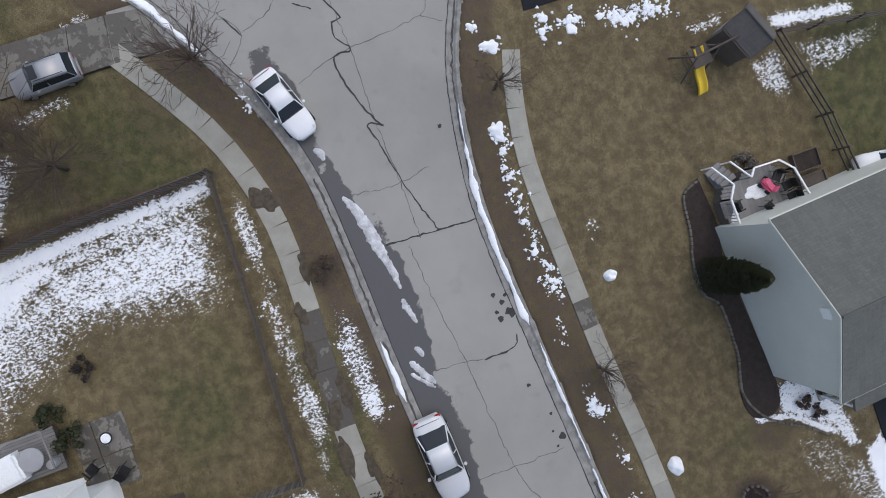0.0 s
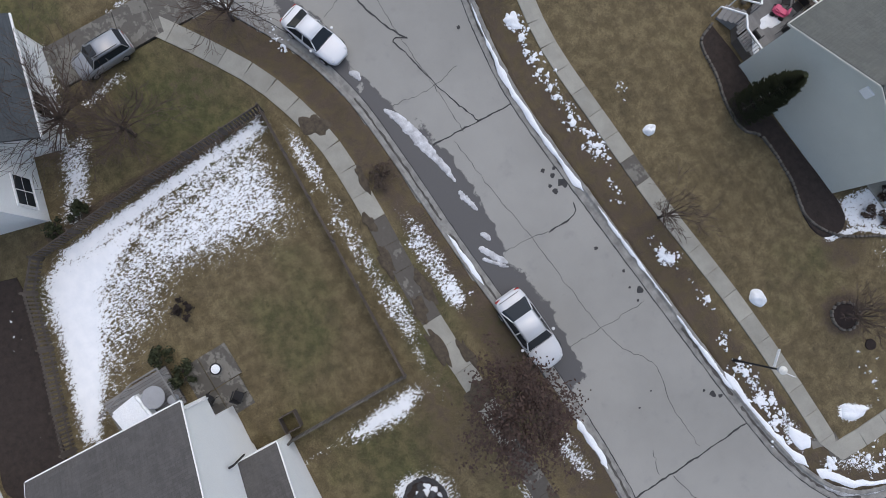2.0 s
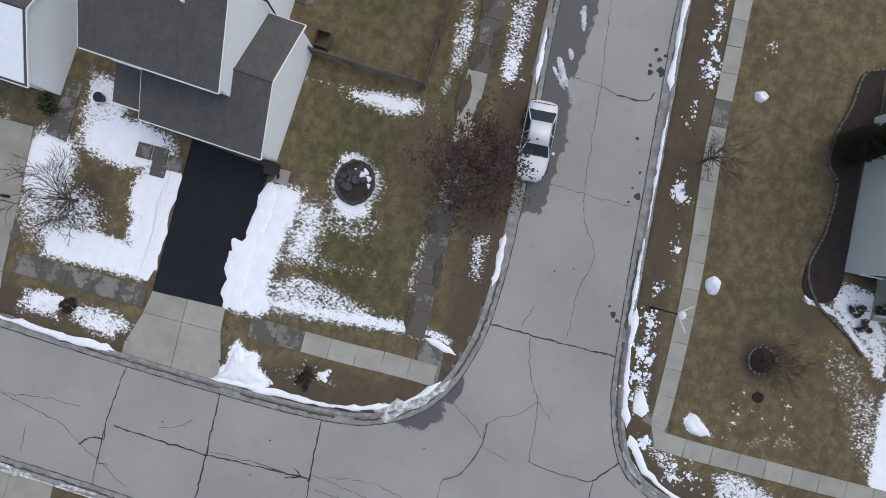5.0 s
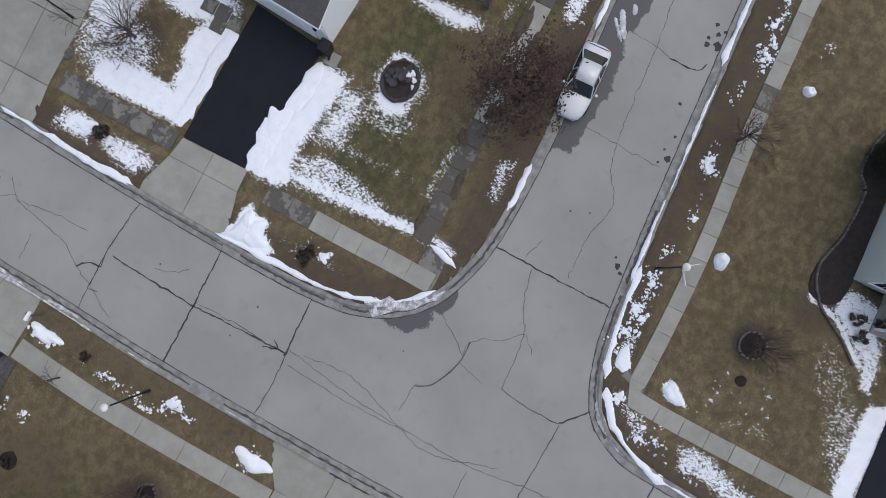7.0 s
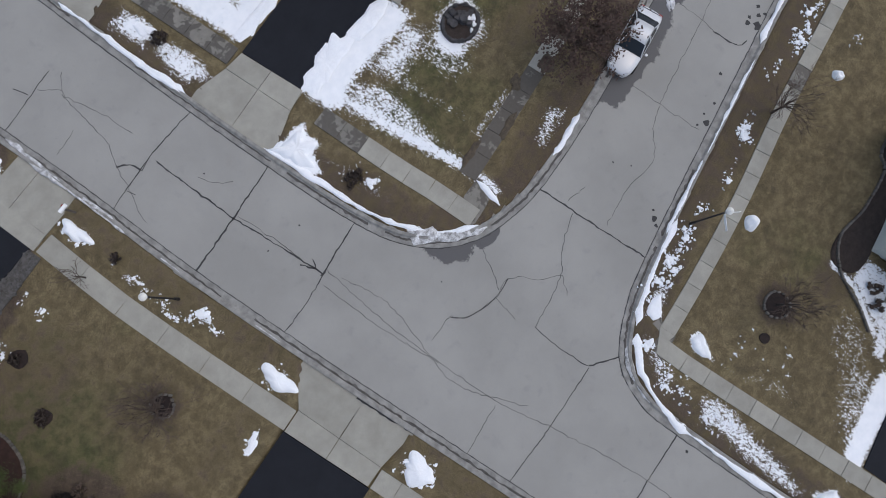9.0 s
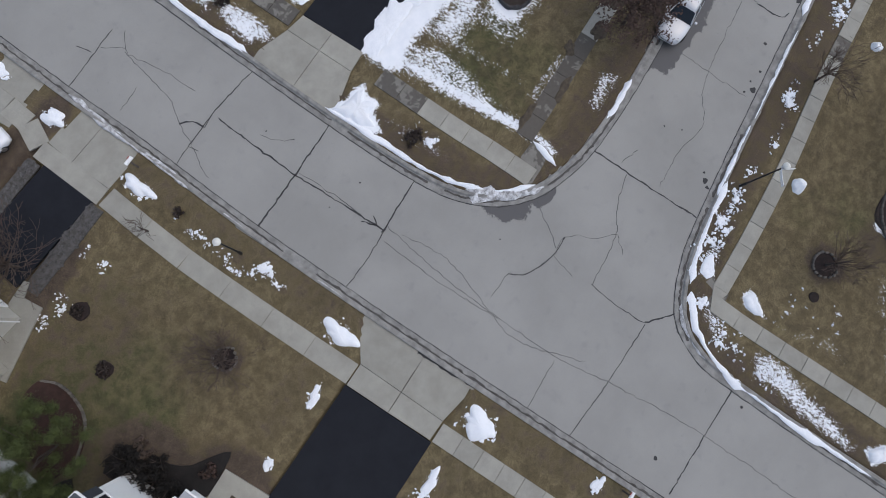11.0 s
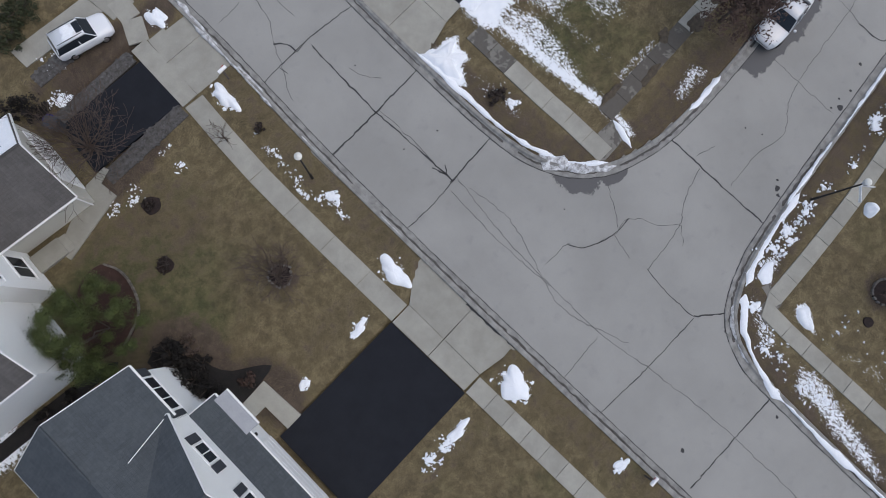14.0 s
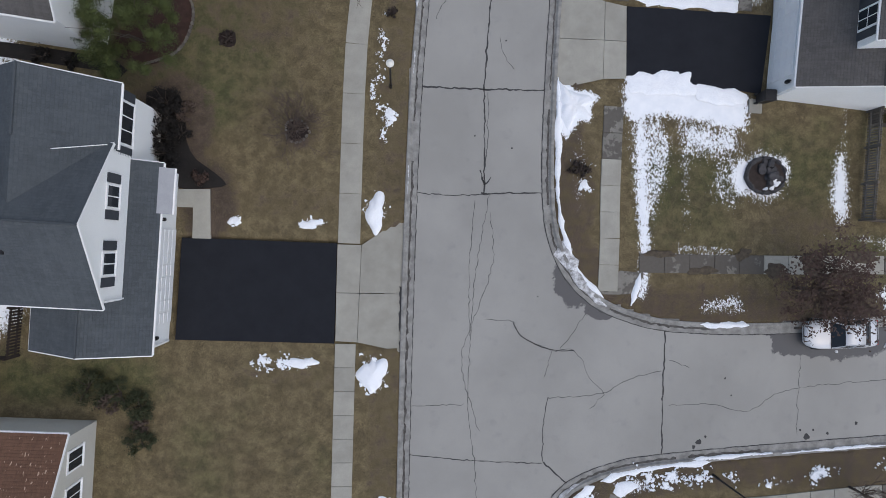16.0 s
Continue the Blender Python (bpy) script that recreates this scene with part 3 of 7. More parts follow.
snow_field(0.58, 0.3, (20.5, 3.6), (24.1, 3.5), (24.1, 2.8), (20.5, 2.9))
snow_field(0.62, 0.4, (22, 0.3), (24.6, 0.9), (25.2, -0.5), (22, -0.6))
snow_field(0.95, 0.6, (30.2, 9.4), (30.8, 9.2), (31.2, 6.9), (31.1, 5), (30.4, 4.8), (29.8, 6.5))
snow_field(0.6, 0.3, (30.4, 12), (30.9, 12), (30.9, 9), (30.4, 9))
snow_field(1.15, 1.2, (45.9, 15.7), (45.8, 13.6), (45.8, 11.8), (45.9, 9.8), (46.2, 8.6), (46.4, 7), (47.1, 4.9), (46.6, 4.8), (46.1, 5.8), (45.6, 7.5), (45.3, 9.7), (45.2, 11.8), (44.6, 13.7), (43.8, 14.9), (43.3, 15.7), (41.8, 16.5), (40.4, 17.4), (39.8, 18.3), (39.8, 18.9), (41.5, 19), (43.4, 18.8), (44.8, 18.4), (45.1, 17.8), (45.9, 16.9))
snow_field(0.6, 1.6, (47, 4.8), (45.5, 4.9), (42.9, 5.2), (40.6, 5.5), (40.6, 7), (41, 10), (41.6, 12), (39.9, 14.2), (39.2, 16), (37.2, 18.4), (37.6, 20.2), (41.1, 19.4), (42.6, 17.5), (44.4, 14.9), (45.8, 9.8))
snow_field(0.76, 1.8, (46.8, 5.2), (44.6, 6.4), (43.4, 9), (43, 12), (41.6, 14.6), (39.6, 17.2), (38.6, 19.6), (42, 19.2), (45, 15))
snow_field(1.0, 0.35, (47.15, 4.7), (46.75, 11.0), (46.3, 16.9), (45.3, 16.9), (45.9, 11.0), (46.5, 4.8))
snow_field(1.15, 0.7, (46.2, 16.6), (45.3, 18.2), (42.5, 18.9), (39.6, 19.8), (37.4, 20.4), (36.9, 19.7), (39.4, 18.0), (42.4, 16.6))
snow_field(0.7, 1.2, (46.6, 5.0), (41.6, 5.4), (41.8, 10.5), (42.0, 13.5), (45.5, 14.5))
snow_field(0.72, 0.5, (50.9, 14.4), (51.2, 12.9), (50.4, 12.5), (48.4, 13.8), (47.7, 14.1), (46.9, 15.5), (47.2, 16.4), (48.6, 15.4), (49.9, 14.9))
snow_field(0.72, 0.4, (55.7, 10.7), (56.6, 7.5), (56, 7), (55.3, 9), (54.9, 10.7))
snow_field(0.72, 0.4, (52.6, 12.3), (53.1, 9.5), (52.4, 9.4), (51.9, 12.2))
snow_field(0.7, 0.5, (15.4, -15), (15.9, -16.7), (15, -19), (14.7, -20.7), (13.9, -22.9), (13.2, -22.2), (13.4, -19.1), (13.8, -17.2), (13.8, -15.6))
snow_field(0.6, 0.4, (16.7, -10.3), (16.4, -11.4), (15.8, -12.9), (15, -14), (14.3, -12.8), (15.3, -11.4))
snow_field(1.15, 0.4, (21.9, -23.2), (22.6, -24.4), (19.4, -24.7), (17.2, -24.7), (15.6, -24.5), (16.3, -23.7), (17.5, -23.4), (20, -23.2))
snow_field(0.55, 0.7, (21.9, -23.4), (21.6, -21.2), (18.6, -21.6), (16.8, -23.2), (17.4, -24))
snow_field(0.8, 0.4, (25.9, -19.9), (26.4, -20.5), (25.3, -22.6), (24.2, -22.9), (22.2, -23.2), (22.5, -22.2), (24.4, -21.5))
snow_field(0.44, 0.6, (17.2, -14.8), (19, -19), (17.4, -20.2), (16.9, -16))
GREENER = []
BARE_SHADE = []


def green_patch(cx, cy, rx, ry, amount):
    GREENER.append((cx, cy, rx, ry, amount))


def bare_shade_patch(cx, cy, rx, ry, amount):
    BARE_SHADE.append((cx, cy, rx, ry, amount))


green_patch(36, 9, 4, 3.5, 0.5)
green_patch(28.5, 8, 3.5, 2.5, 0.65)
green_patch(-4, -9, 8, 5, 0.36)
green_patch(-5.5, 13.5, 5.5, 4.5, 0.5)
green_patch(-6, 10.5, 4, 2.5, 0.55)
green_patch(30.5, -1, 3, 3, 0.5)
green_patch(21, 6.5, 3.5, 3, 0.7)
green_patch(34, 3, 4, 2, 0.6)
green_patch(-9, 14, 3, 3, 0.8)
green_patch(41, -30, 5, 3.2, 1.0)
green_patch(50, 22, 6, 4, 0.8)
green_patch(24, -15, 4, 2.5, 0.3)
green_patch(-12, -4.5, 5, 1.5, 0.8)
green_patch(57, 14, 5, 4, 0.7)
# around (-4, 14) the soil colour also carries the lawn's shade
bare_shade_patch(-4, 15.6, 5, 3.6, 0.45)
bare_shade_patch(-2.5, 12.5, 6, 5, 0.3)
bare_shade_patch(-7.2, 9, 2, 3, 0.9)
bare_shade_patch(1, 24.8, 4, 1, 0.85)
bare_shade_patch(-2.5, 18.9, 3, 0.9, 0.8)
bare_shade_patch(1.6, 24.8, 3.5, 1.1, 0.9)
bare_shade_patch(4.6, 24.6, 1.4, 1, 0.9)
bare_shade_patch(-6, 11.5, 3.6, 2.6, 0.3)
bare_shade_patch(-8, 8.4, 2.4, 3.4, 0.75)
bare_shade_patch(-5.5, 5, 1.6, 2.6, 0.8)
bare_shade_patch(-9, 13.4, 2.6, 3.2, 0.5)
bare_shade_patch(-5.6, 17, 3, 0.8, 0.5)
bare_shade_patch(25, -18.4, 1.6, 1.6, 0.55)
bare_shade_patch(0.2, 24.2, 3, 0.8, 0.7)
bare_shade_patch(-1, 25.6, 3, 1, 0.6)
bare_shade_patch(-1, 5.2, 4, 1.2, 0.4)
bare_shade_patch(28.5, 4.4, 3.5, 2, 0.45)
bare_shade_patch(50.5, 6.5, 1.6, 2.0, 0.4)
green_patch(49.5, 9, 4, 4, 0.75)
bare_shade_patch(33, -10, 9, 1, 0.55)
bare_shade_patch(39, 0.8, 4.5, 1, 0.5)
bare_shade_patch(23, 0.6, 5, 1, 0.5)
bare_shade_patch(15, 6, 1, 4, 0.55)
bare_shade_patch(22, -16.3, 1.4, 1.4, 0.75)
bare_shade_patch(-0.8, 9, 1.3, 1.3, 0.55)
bare_shade_patch(20.9, 21.6, 1.9, 1.6, 0.6)
bare_shade_patch(0.3, 20, 3, 0.8, 0.7)
bare_shade_patch(-0.2, -4.2, 5, 1, 0.4)
bare_shade_patch(-3.5, 16, 3, 3, 0.3)
bare_shade_patch(47.2, 11, 0.5, 8, 0.75)
bare_shade_patch(32, -10, 2, 2, 0.4)
bare_shade_patch(31.2, 9, 0.5, 3, 0.3)
# paved rectangles under which the turf is sunk
HARD = [(-7.2, 1.6, -2.2, 3.2), (17.0, 25.4, 12.8, 16.9), (26.0, 33.0, 12.5, 20.0), (-14.5, -7.5, -2.5, 9.5), (27.5, 36.0, 15.0, 19.8), (27.5, 35.0, -31.0, -20.0), (-3.6, 3.0, 19.8, 24.3)]
# driveway aprons, under which the turf is sunk as well
SUNK = [[(1.3, -2.3), (5.4, -2.8), (5.4, 4.4), (2.6, 2.9), (1.3, 2.9)], [(12.8, 12.2), (16.0, 12.8), (17.3, 12.9), (17.3, 16.8), (16.0, 17.0), (12.8, 17.8)], [(2.4, 19.7), (5.8, 19.6), (6.0, 23.5), (2.9, 23.5)], [(-2.2, 28.2), (6.2, 28.7), (6.2, 26.2), (2.9, 26.4), (2.9, 26.9), (-2.2, 27.3)],
        [(53.7, 3.6), (56.2, 4.8), (55.9, 12.3), (53.7, 12.3)], [(13.2, 25.1), (16.3, 25.4), (24.3, 25.7), (24.3, 30.0), (13.6, 30.3)]]
build_ground()


def build_road():
    xs = np.arange(3.5, 80, 0.5)
    ys = np.concatenate([[-230, -150, -100, -70, -50], np.arange(-40, 40, 0.5), [50, 70, 100, 150, 230]])
    xs = np.concatenate([[-4, 0], xs])
    X, Y = np.meshgrid(xs, ys)
    fx, fy = X.ravel(), Y.ravel()
    ins = inside(OUTLINE, fx, fy)
    d = np.minimum(np.minimum(distance(WEST, fx, fy), distance(NORTH, fx, fy)), distance(SOUTH, fx, fy))
    d = np.where(ins, d, -d)
    wet = np.clip(0.42 - d * 0.25, 0, 0.34)
    for cx, cy, rx, ry, amount in WET:
        wet = np.maximum(wet, amount * blob(fx, fy, cx, cy, rx, ry, 0, 0.5))
    idx = np.arange(len(fx)).reshape(len(ys), len(xs))
    keep = d > -0.9
    faces = [f for f in np.stack([idx[:-1, :-1], idx[:-1, 1:], idx[1:, 1:], idx[1:, :-1]], -1).reshape(-1, 4).tolist() if any(keep[f])]
    me = bpy.data.meshes.new("road")
    me.from_pydata(np.stack([fx, fy, np.full(len(fx), ROAD_Z)], 1).tolist(), [], faces)
    me.attributes.new("wet", "FLOAT", "POINT").data.foreach_set("value", wet.astype(np.float32))
    me.materials.append(ROAD)
    return tagged(new("road", me), "worn pale grey concrete street, cracked and tar-sealed, damp along the kerbs", "road", kind="structure")


WET = [(14.7, 1.3, 1.3, 1.5, 0.95), (14.6, 2.1, 0.9, 1.2, 0.85), (16.3, -0.3, 1.4, 0.6, 0.85), (14.3, -11.5, 0.7, 1.0, 0.9), (15.4, -10.5, 0.9, 0.5, 0.85), (38.0, -2.2, 5.0, 0.8, 0.8), (44.0, -0.8, 3.0, 0.7, 0.8), (30.5, -1.6, 4.2, 1.5, 0.9), (36.0, -1.5, 5.0, 1.1, 0.85), (41.5, -1.1, 4.0, 0.9, 0.8), (47.5, 0.0, 3.0, 0.9, 0.75), (27.6, -2.0, 1.2, 1.0, 0.8), (16.2, -0.5, 1.0, 0.6, 0.7), (14.0, -11.6, 0.7, 1.0, 0.7), (49.5, 0.3, 3.0, 1.2, 0.8)]
ROAD_OB = build_road()


def kerb(name, line, label):
    """Rolled kerb with its gutter pan; the line is the road's edge, with the road on its left."""
    bm = sweep(line, [(0.42, ROAD_Z + 0.004), (0.40, ROAD_Z + 0.02), (0.08, ROAD_Z + 0.025), (0.02, ROAD_Z + 0.05), (-0.04, 0.0), (-0.08, 0.018), (-0.21, 0.022), (-0.24, 0.0), (-0.25, -0.35)])
    ob = part(name, bm, KERB, None)
    return tagged(ob, label, "kerb", kind="structure")


# ---- cracks and seals in the road ----
def ribbon(points, width, jag, bm, seed, z=ROAD_Z + 0.006):
    """A ragged thin strip along a line."""
    rng = random.Random(seed)
    line = spline(points, 0.2)
    n = len(line)
    wob = np.array([[rng.gauss(0, jag), rng.gauss(0, jag)] for _ in range(n)])
    line = line + wob
    w = [width * rng.uniform(0.45, 1.3) for _ in range(n)]
    t = np.gradient(line, axis=0)
    t /= np.linalg.norm(t, axis=1)[:, None] + 1e-9
    nrm = np.stack([-t[:, 1], t[:, 0]], 1)
    a = [bm.verts.new((*(p + q * s / 2), z)) for p, q, s in zip(line, nrm, w)]
    b = [bm.verts.new((*(p - q * s / 2), z)) for p, q, s in zip(line, nrm, w)]
    for i in range(n - 1):
        bm.faces.new((b[i], b[i + 1], a[i + 1], a[i]))
    return bm


def gutter_seam(line, seed, owner):
    """The dark open joint between gutter pan and road."""
    pts = offset_line(line, 0.44)
    near = [tuple(p) for p in pts if abs(p[1]) < 45][::2]
    part("seam", ribbon(near, 0.05, 0.012, bmesh.new(), seed, ROAD_Z + 0.012), TAR, owner)
    # dirt and wet leaves gathered along the foot of the kerb, in broken runs
    rng = random.Random(seed + 7)
    foot = [tuple(p) for p in offset_line(line, 0.11) if abs(p[1]) < 45]
    i = 0
    while i < len(foot) - 8:
        n = rng.randint(5, 14)
        if rng.random() < 0.8:
            part("dirt_run", ribbon(foot[i:i + n], rng.uniform(0.09, 0.2), 0.03, bmesh.new(), seed * 31 + i, ROAD_Z + 0.034), MUD, owner)
        i += n


k_w = kerb("kerb_west", WEST[::-1], "weathered concrete kerb and gutter along the straight street")
k_n = kerb("kerb_north", NORTH[::-1], "weathered concrete kerb round the lawn corner, snow in the gutter")
k_s = kerb("kerb_south", SOUTH[::-1], "weathered concrete kerb along the side street and corner")
gutter_seam(WEST[::-1], 201, k_w)
gutter_seam(NORTH[::-1], 202, k_n)
gutter_seam(SOUTH[::-1], 203, k_s)


for seed, width, line in ((221, 0.2, [(4.92, 0.7), (4.95, -1.0), (4.98, -2.6), (5.0, -4.3)]), (222, 0.12, [(5.15, 11.0), (5.15, 8.0), (5.1, 5.0)]), (223, 0.14, [(5.1, -6.0), (5.15, -9.0), (5.15, -13.0)])):
    part("dirt_run", ribbon(line, width, 0.02, bmesh.new(), seed, ROAD_Z + 0.045), TAR, k_w)


def crack_seal(width, *line):
    k = len(ROAD_OB.children)
    part("crack_seal", ribbon(list(line), width * 0.85, 0.022, bmesh.new(), k), TAR, ROAD_OB)


def crack(*line):
    k = len(ROAD_OB.children)
    part("crack", ribbon(list(line), 0.037, 0.035, bmesh.new(), 100 + k), CRACK, ROAD_OB)


crack_seal(0.1, (5.5, 11.8), (9.27, 11.82), (13.1, 11.95))
crack_seal(0.09, (9.2, 6.0), (13.1, 6.15))
crack_seal(0.1, (9.5, 17.2), (9.38, 14.6), (9.27, 11.82), (9.35, 9.0), (9.38, 6))
crack_seal(0.1, (20.1, -8.8), (20.08, -5.6), (20.1, -1.25))
crack_seal(0.11, (40.9, -7.6), (41.06, -5.1), (41.2, -2.35))
crack_seal(0.1, (54, -3.3), (52.7, -4), (52.57, -3.55), (51.8, -3.4), (51, -4), (50.9, -3.05), (49.4, -3.15), (47.6, -3.8), (46.9, -4.2), (47.25, -3.5), (45.8, -3.8), (43.9, -4.2), (41.06, -5.1))
crack_seal(0.1, (8.03, 18.8), (8.6, 18.2), (8.7, 17.5), (9.2, 17.6))
crack_seal(0.07, (7.3, 17.5), (7.4, 16.95))
crack_seal(0.07, (8.5, 26), (8.7, 25.2))
crack_seal(0.07, (6.2, 24.9), (10.4, 25.1))
crack_seal(0.08, (13.1, 17.3), (9.65, 17.6), (5.98, 17.5))
crack_seal(0.09, (9.15, 7.3), (9.42, 6.5), (9.72, 6.9))
crack_seal(0.1, (34.05, -5.1), (34.1, -6.8), (34.7, -7.1))
crack_seal(0.09, (13.2, -9.05), (14.6, -10.3))
crack_seal(0.09, (54, -2), (53.5, -2.8))
crack_seal(0.08, (6, -14.8), (8.4, -14.9), (12.8, -15.1))
crack_seal(0.08, (54.3, 1.4), (53.2, 0.85))
crack_seal(0.06, (9.9, 6), (7.7, 5.85), (5.7, 5.9))
crack_seal(0.06, (13.35, -5.4), (13.1, -7.2), (13.15, -9.05))
crack_seal(0.06, (5.3, -8.6), (9.6, -8.95), (13.1, -9.1))
crack_seal(0.06, (11.2, -1.1), (11.8, -2), (13.5, -2.7), (14.8, -2.7))
crack((9.7, 5.9), (9.1, 2), (8.9, -1), (8.8, -5.6), (9.3, -9.5), (9.7, -14.5), (9.5, -24))
crack((9.8, 5), (10, 2), (9, -1), (8.4, -3.6), (9.5, -7.4))
crack((5.6, -5.9), (8.6, -5.8))
crack((11.2, -1.1), (11.8, -2), (13.5, -2.7), (14.8, -2.7), (15.8, -4.3), (16.6, -5.1))
crack((13.5, -2.7), (13.1, -4.2))
crack((20, -3.8), (18.1, -4.3), (16.6, -5.1), (15, -5.3), (13.4, -5.4))
crack((15.7, -0.2), (14.9, -1.4), (14, -2.6))
crack((9.6, -1), (11.2, -1.1))
crack((20.5, -5.8), (22.8, -5.7), (25.2, -6.1), (27, -5.1), (29.3, -4.6), (34, -4.2), (36.9, -3.8), (40.8, -3.4))
crack((28.4, -2.8), (28.3, -5), (28.3, -7.4))
crack((34.4, -2.7), (34.3, -4.1), (34.1, -5.1))
crack((44.1, -1.5), (43.9, -3.9), (44.3, -5.7))
crack((50.2, -1), (50.9, -3), (51.1, -4.2), (51.6, -7.8), (52.4, -8.4))
crack((41, -4.1), (44.4, -4.05), (47.5, -3.9), (50.6, -3.95), (53.8, -3.8))
crack((51.6, -7.8), (51, -8.9))
crack((10.8, 24.5), (9.75, 23.6), (9.3, 21.8), (8.9, 20), (8.1, 18.8), (7.5, 17.6), (6.4, 15.6))
crack((16.6, -5.2), (15.8, -6))
crack((9.2, 24.9), (9.9, 23.9))
crack((9.7, 23.7), (10, 21.5), (10.1, 19.2))
crack((20.4, -3.2), (21.6, -3.6))
crack((8.9, 5.6), (8.7, 2), (8.8, -2))
crack((9.5, 11.7), (9.5, 8.8), (9.3, 6.4))
crack((10, 14.8), (10.3, 13.9), (10.85, 13.1))
crack((55.6, 2.6), (54.3, 1.4), (53.2, 0.85), (51.8, 2))
crack((54.5, -1.2), (53.9, -0.6), (53.4, 0.7))
crack((8.4, 21.9), (6.8, 21.8))


# ---- pavements: one slab a piece ----
def slab_mesh(length, width, thick=0.1, gap=0.016):
    bm = box(gap / 2, length - gap / 2, -width / 2 + 0.004, width / 2 - 0.004, -thick, 0, 0.012)
    return bm


def pavement(name, pts, width, label, slab=1.5, z=0.02, damp=(), wet_mat=DAMP):
    """A line of concrete slabs; damp: stretches (in metres along) that are dark and wet."""
    line = spline(pts, 0.1)
    s = np.concatenate([[0], np.cumsum(np.linalg.norm(np.diff(line, axis=0), axis=1))])
    top = empty(name, Matrix(), label, "pavement", kind="structure")
    mesh_dry = as_mesh("slab", slab_mesh(slab, width), CONCRETE)
    mesh_wet = as_mesh("slab", slab_mesh(slab, width), wet_mat)
    rng = random.Random(len(pts) + int(s[-1]))
    k = 0.0
    while k + slab <= s[-1] + 0.3:
        p = np.array([np.interp(k, s, line[:, 0]), np.interp(k, s, line[:, 1])])
        q = np.array([np.interp(k + slab, s, line[:, 0]), np.interp(k + slab, s, line[:, 1])])
        a = math.degrees(math.atan2(q[1] - p[1], q[0] - p[0]))
        wet = any(lo <= k + slab / 2 <= hi for lo, hi in damp)
        piece("slab", mesh_wet if wet else mesh_dry, top, pose(p[0], p[1], z + rng.uniform(-0.006, 0.006), rng.uniform(-0.4, 0.4), rng.uniform(-0.3, 0.3), a))
        k += slab
    return top


pavement("pavement_west", [(1.97, -2.48), (1.97, -10), (2.0, -45)], 1.12, "pale concrete pavement slabs across the dry lawn", 1.3)
pavement("pavement_west_upper", [(2.02, 3.0), (2.04, 9), (2.16, 14.4), (2.6, 19.4)], 1.2, "pale grey concrete pavement beside a brown lawn", 2.73)
pavement("pavement_west_far", [(2.85, 23.95), (3.55, 25.4), (3.75, 28), (3.9, 31), (4.2, 45)], 1.15, "pale concrete pavement past the far driveway")
pavement("pavement_corner", [(16.6, 0.7), (16.65, 3.4), (16.6, 6.2), (16.7, 12.2)], 1.15, "damp concrete pavement with wet stains along the snowy lawn", damp=((7.6, 12.0),))
pavement("pavement_corner_far", [(16.8, 17.2), (16.9, 24.9)], 1.15, "damp concrete pavement past the driveway apron", damp=((0, 8.0),))
pavement("pavement_side_south", [(17.2, -11.75), (21, -11.75), (26, -11.55), (32, -11.0), (37, -10.75), (42.5, -10.55), (46.5, -11.1), (49.5, -12.0)], 0.95, "concrete pavement with tilted slabs along the side street", damp=((17.0, 17.5), (20.5, 21.5)))
pavement("pavement_side_corner", [(16.3, -11.9), (16.2, -14), (16.2, -20), (16.2, -34)], 1.0, "narrow concrete pavement along the corner lawn")
PAVE_NORTH = pavement("pavement_side_north", [(18.4, 2.35), (24, 2.4), (30, 2.5), (33, 2.6), (37, 2.45), (40, 2.3), (43.5, 2.3), (46, 2.7), (49, 3.7), (52, 5.4), (54.6, 7.1)], 1.1, "half-buried concrete pavement, damp and muddy", damp=((0, 8.0), (14.8, 21.6)), wet_mat=MUDDY)


def mud_over(owner, *spots):
    """Soil and dead grass washed over the slabs."""
    for k, (x, y, rx, ry, turn) in enumerate(spots):
        rng = random.Random(300 + k)
        bm = bmesh.new()
        n = 26
        edge = [1 + 0.22 * math.sin(2 * 6.283 * i / n + k) + 0.16 * math.sin(5 * 6.283 * i / n + 2 * k) + rng.uniform(-0.1, 0.1) for i in range(n)]
        rim = [bm.verts.new((rx * e * math.cos(6.283 * i / n), ry * e * math.sin(6.283 * i / n), 0.018)) for i, e in enumerate(edge)]
        top = [bm.verts.new((rx * e * 0.7 * math.cos(6.283 * i / n), ry * e * 0.7 * math.sin(6.283 * i / n), 0.045 + rng.uniform(0, 0.015))) for i, e in enumerate(edge)]
        bm.faces.new(top)
        for i in range(n):
            bm.faces.new((rim[i], rim[(i + 1) % n], top[(i + 1) % n], top[i]))
        ob = part("mud", bm, VERGE_MUD, owner)
        ob.matrix_basis = pose(x, y, 0.0, 0, 0, turn)


mud_over(PAVE_NORTH, (45.3, 2.5, 0.75, 0.6, 20), (39.4, 2.7, 0.5, 0.3, 0), (35.0, 2.0, 0.9, 0.35, 5), (34.2, 2.8, 0.7, 0.4, 0), (28.9, 2.5, 0.8, 0.65, 0), (26.6, 2.1, 0.7, 0.4, 0), (24.6, 3.0, 0.5, 0.3, 10), (22.2, 2.0, 0.8, 0.28, 0), (19.6, 2.9, 0.8, 0.25, 0), (41.5, 1.8, 0.8, 0.25, 0), (37.2, 3.0, 1.0, 0.3, 0), (32.0, 3.05, 1.3, 0.3, 0), (31.0, 1.95, 0.9, 0.25, 0))


# ---- driveways ----
def paving(name, outline, mat, z0, z1, label, category):
    bm = prism(outline, z0, z1)
    ob = part(name, bm, mat)
    return tagged(ob, label, category, kind="structure")


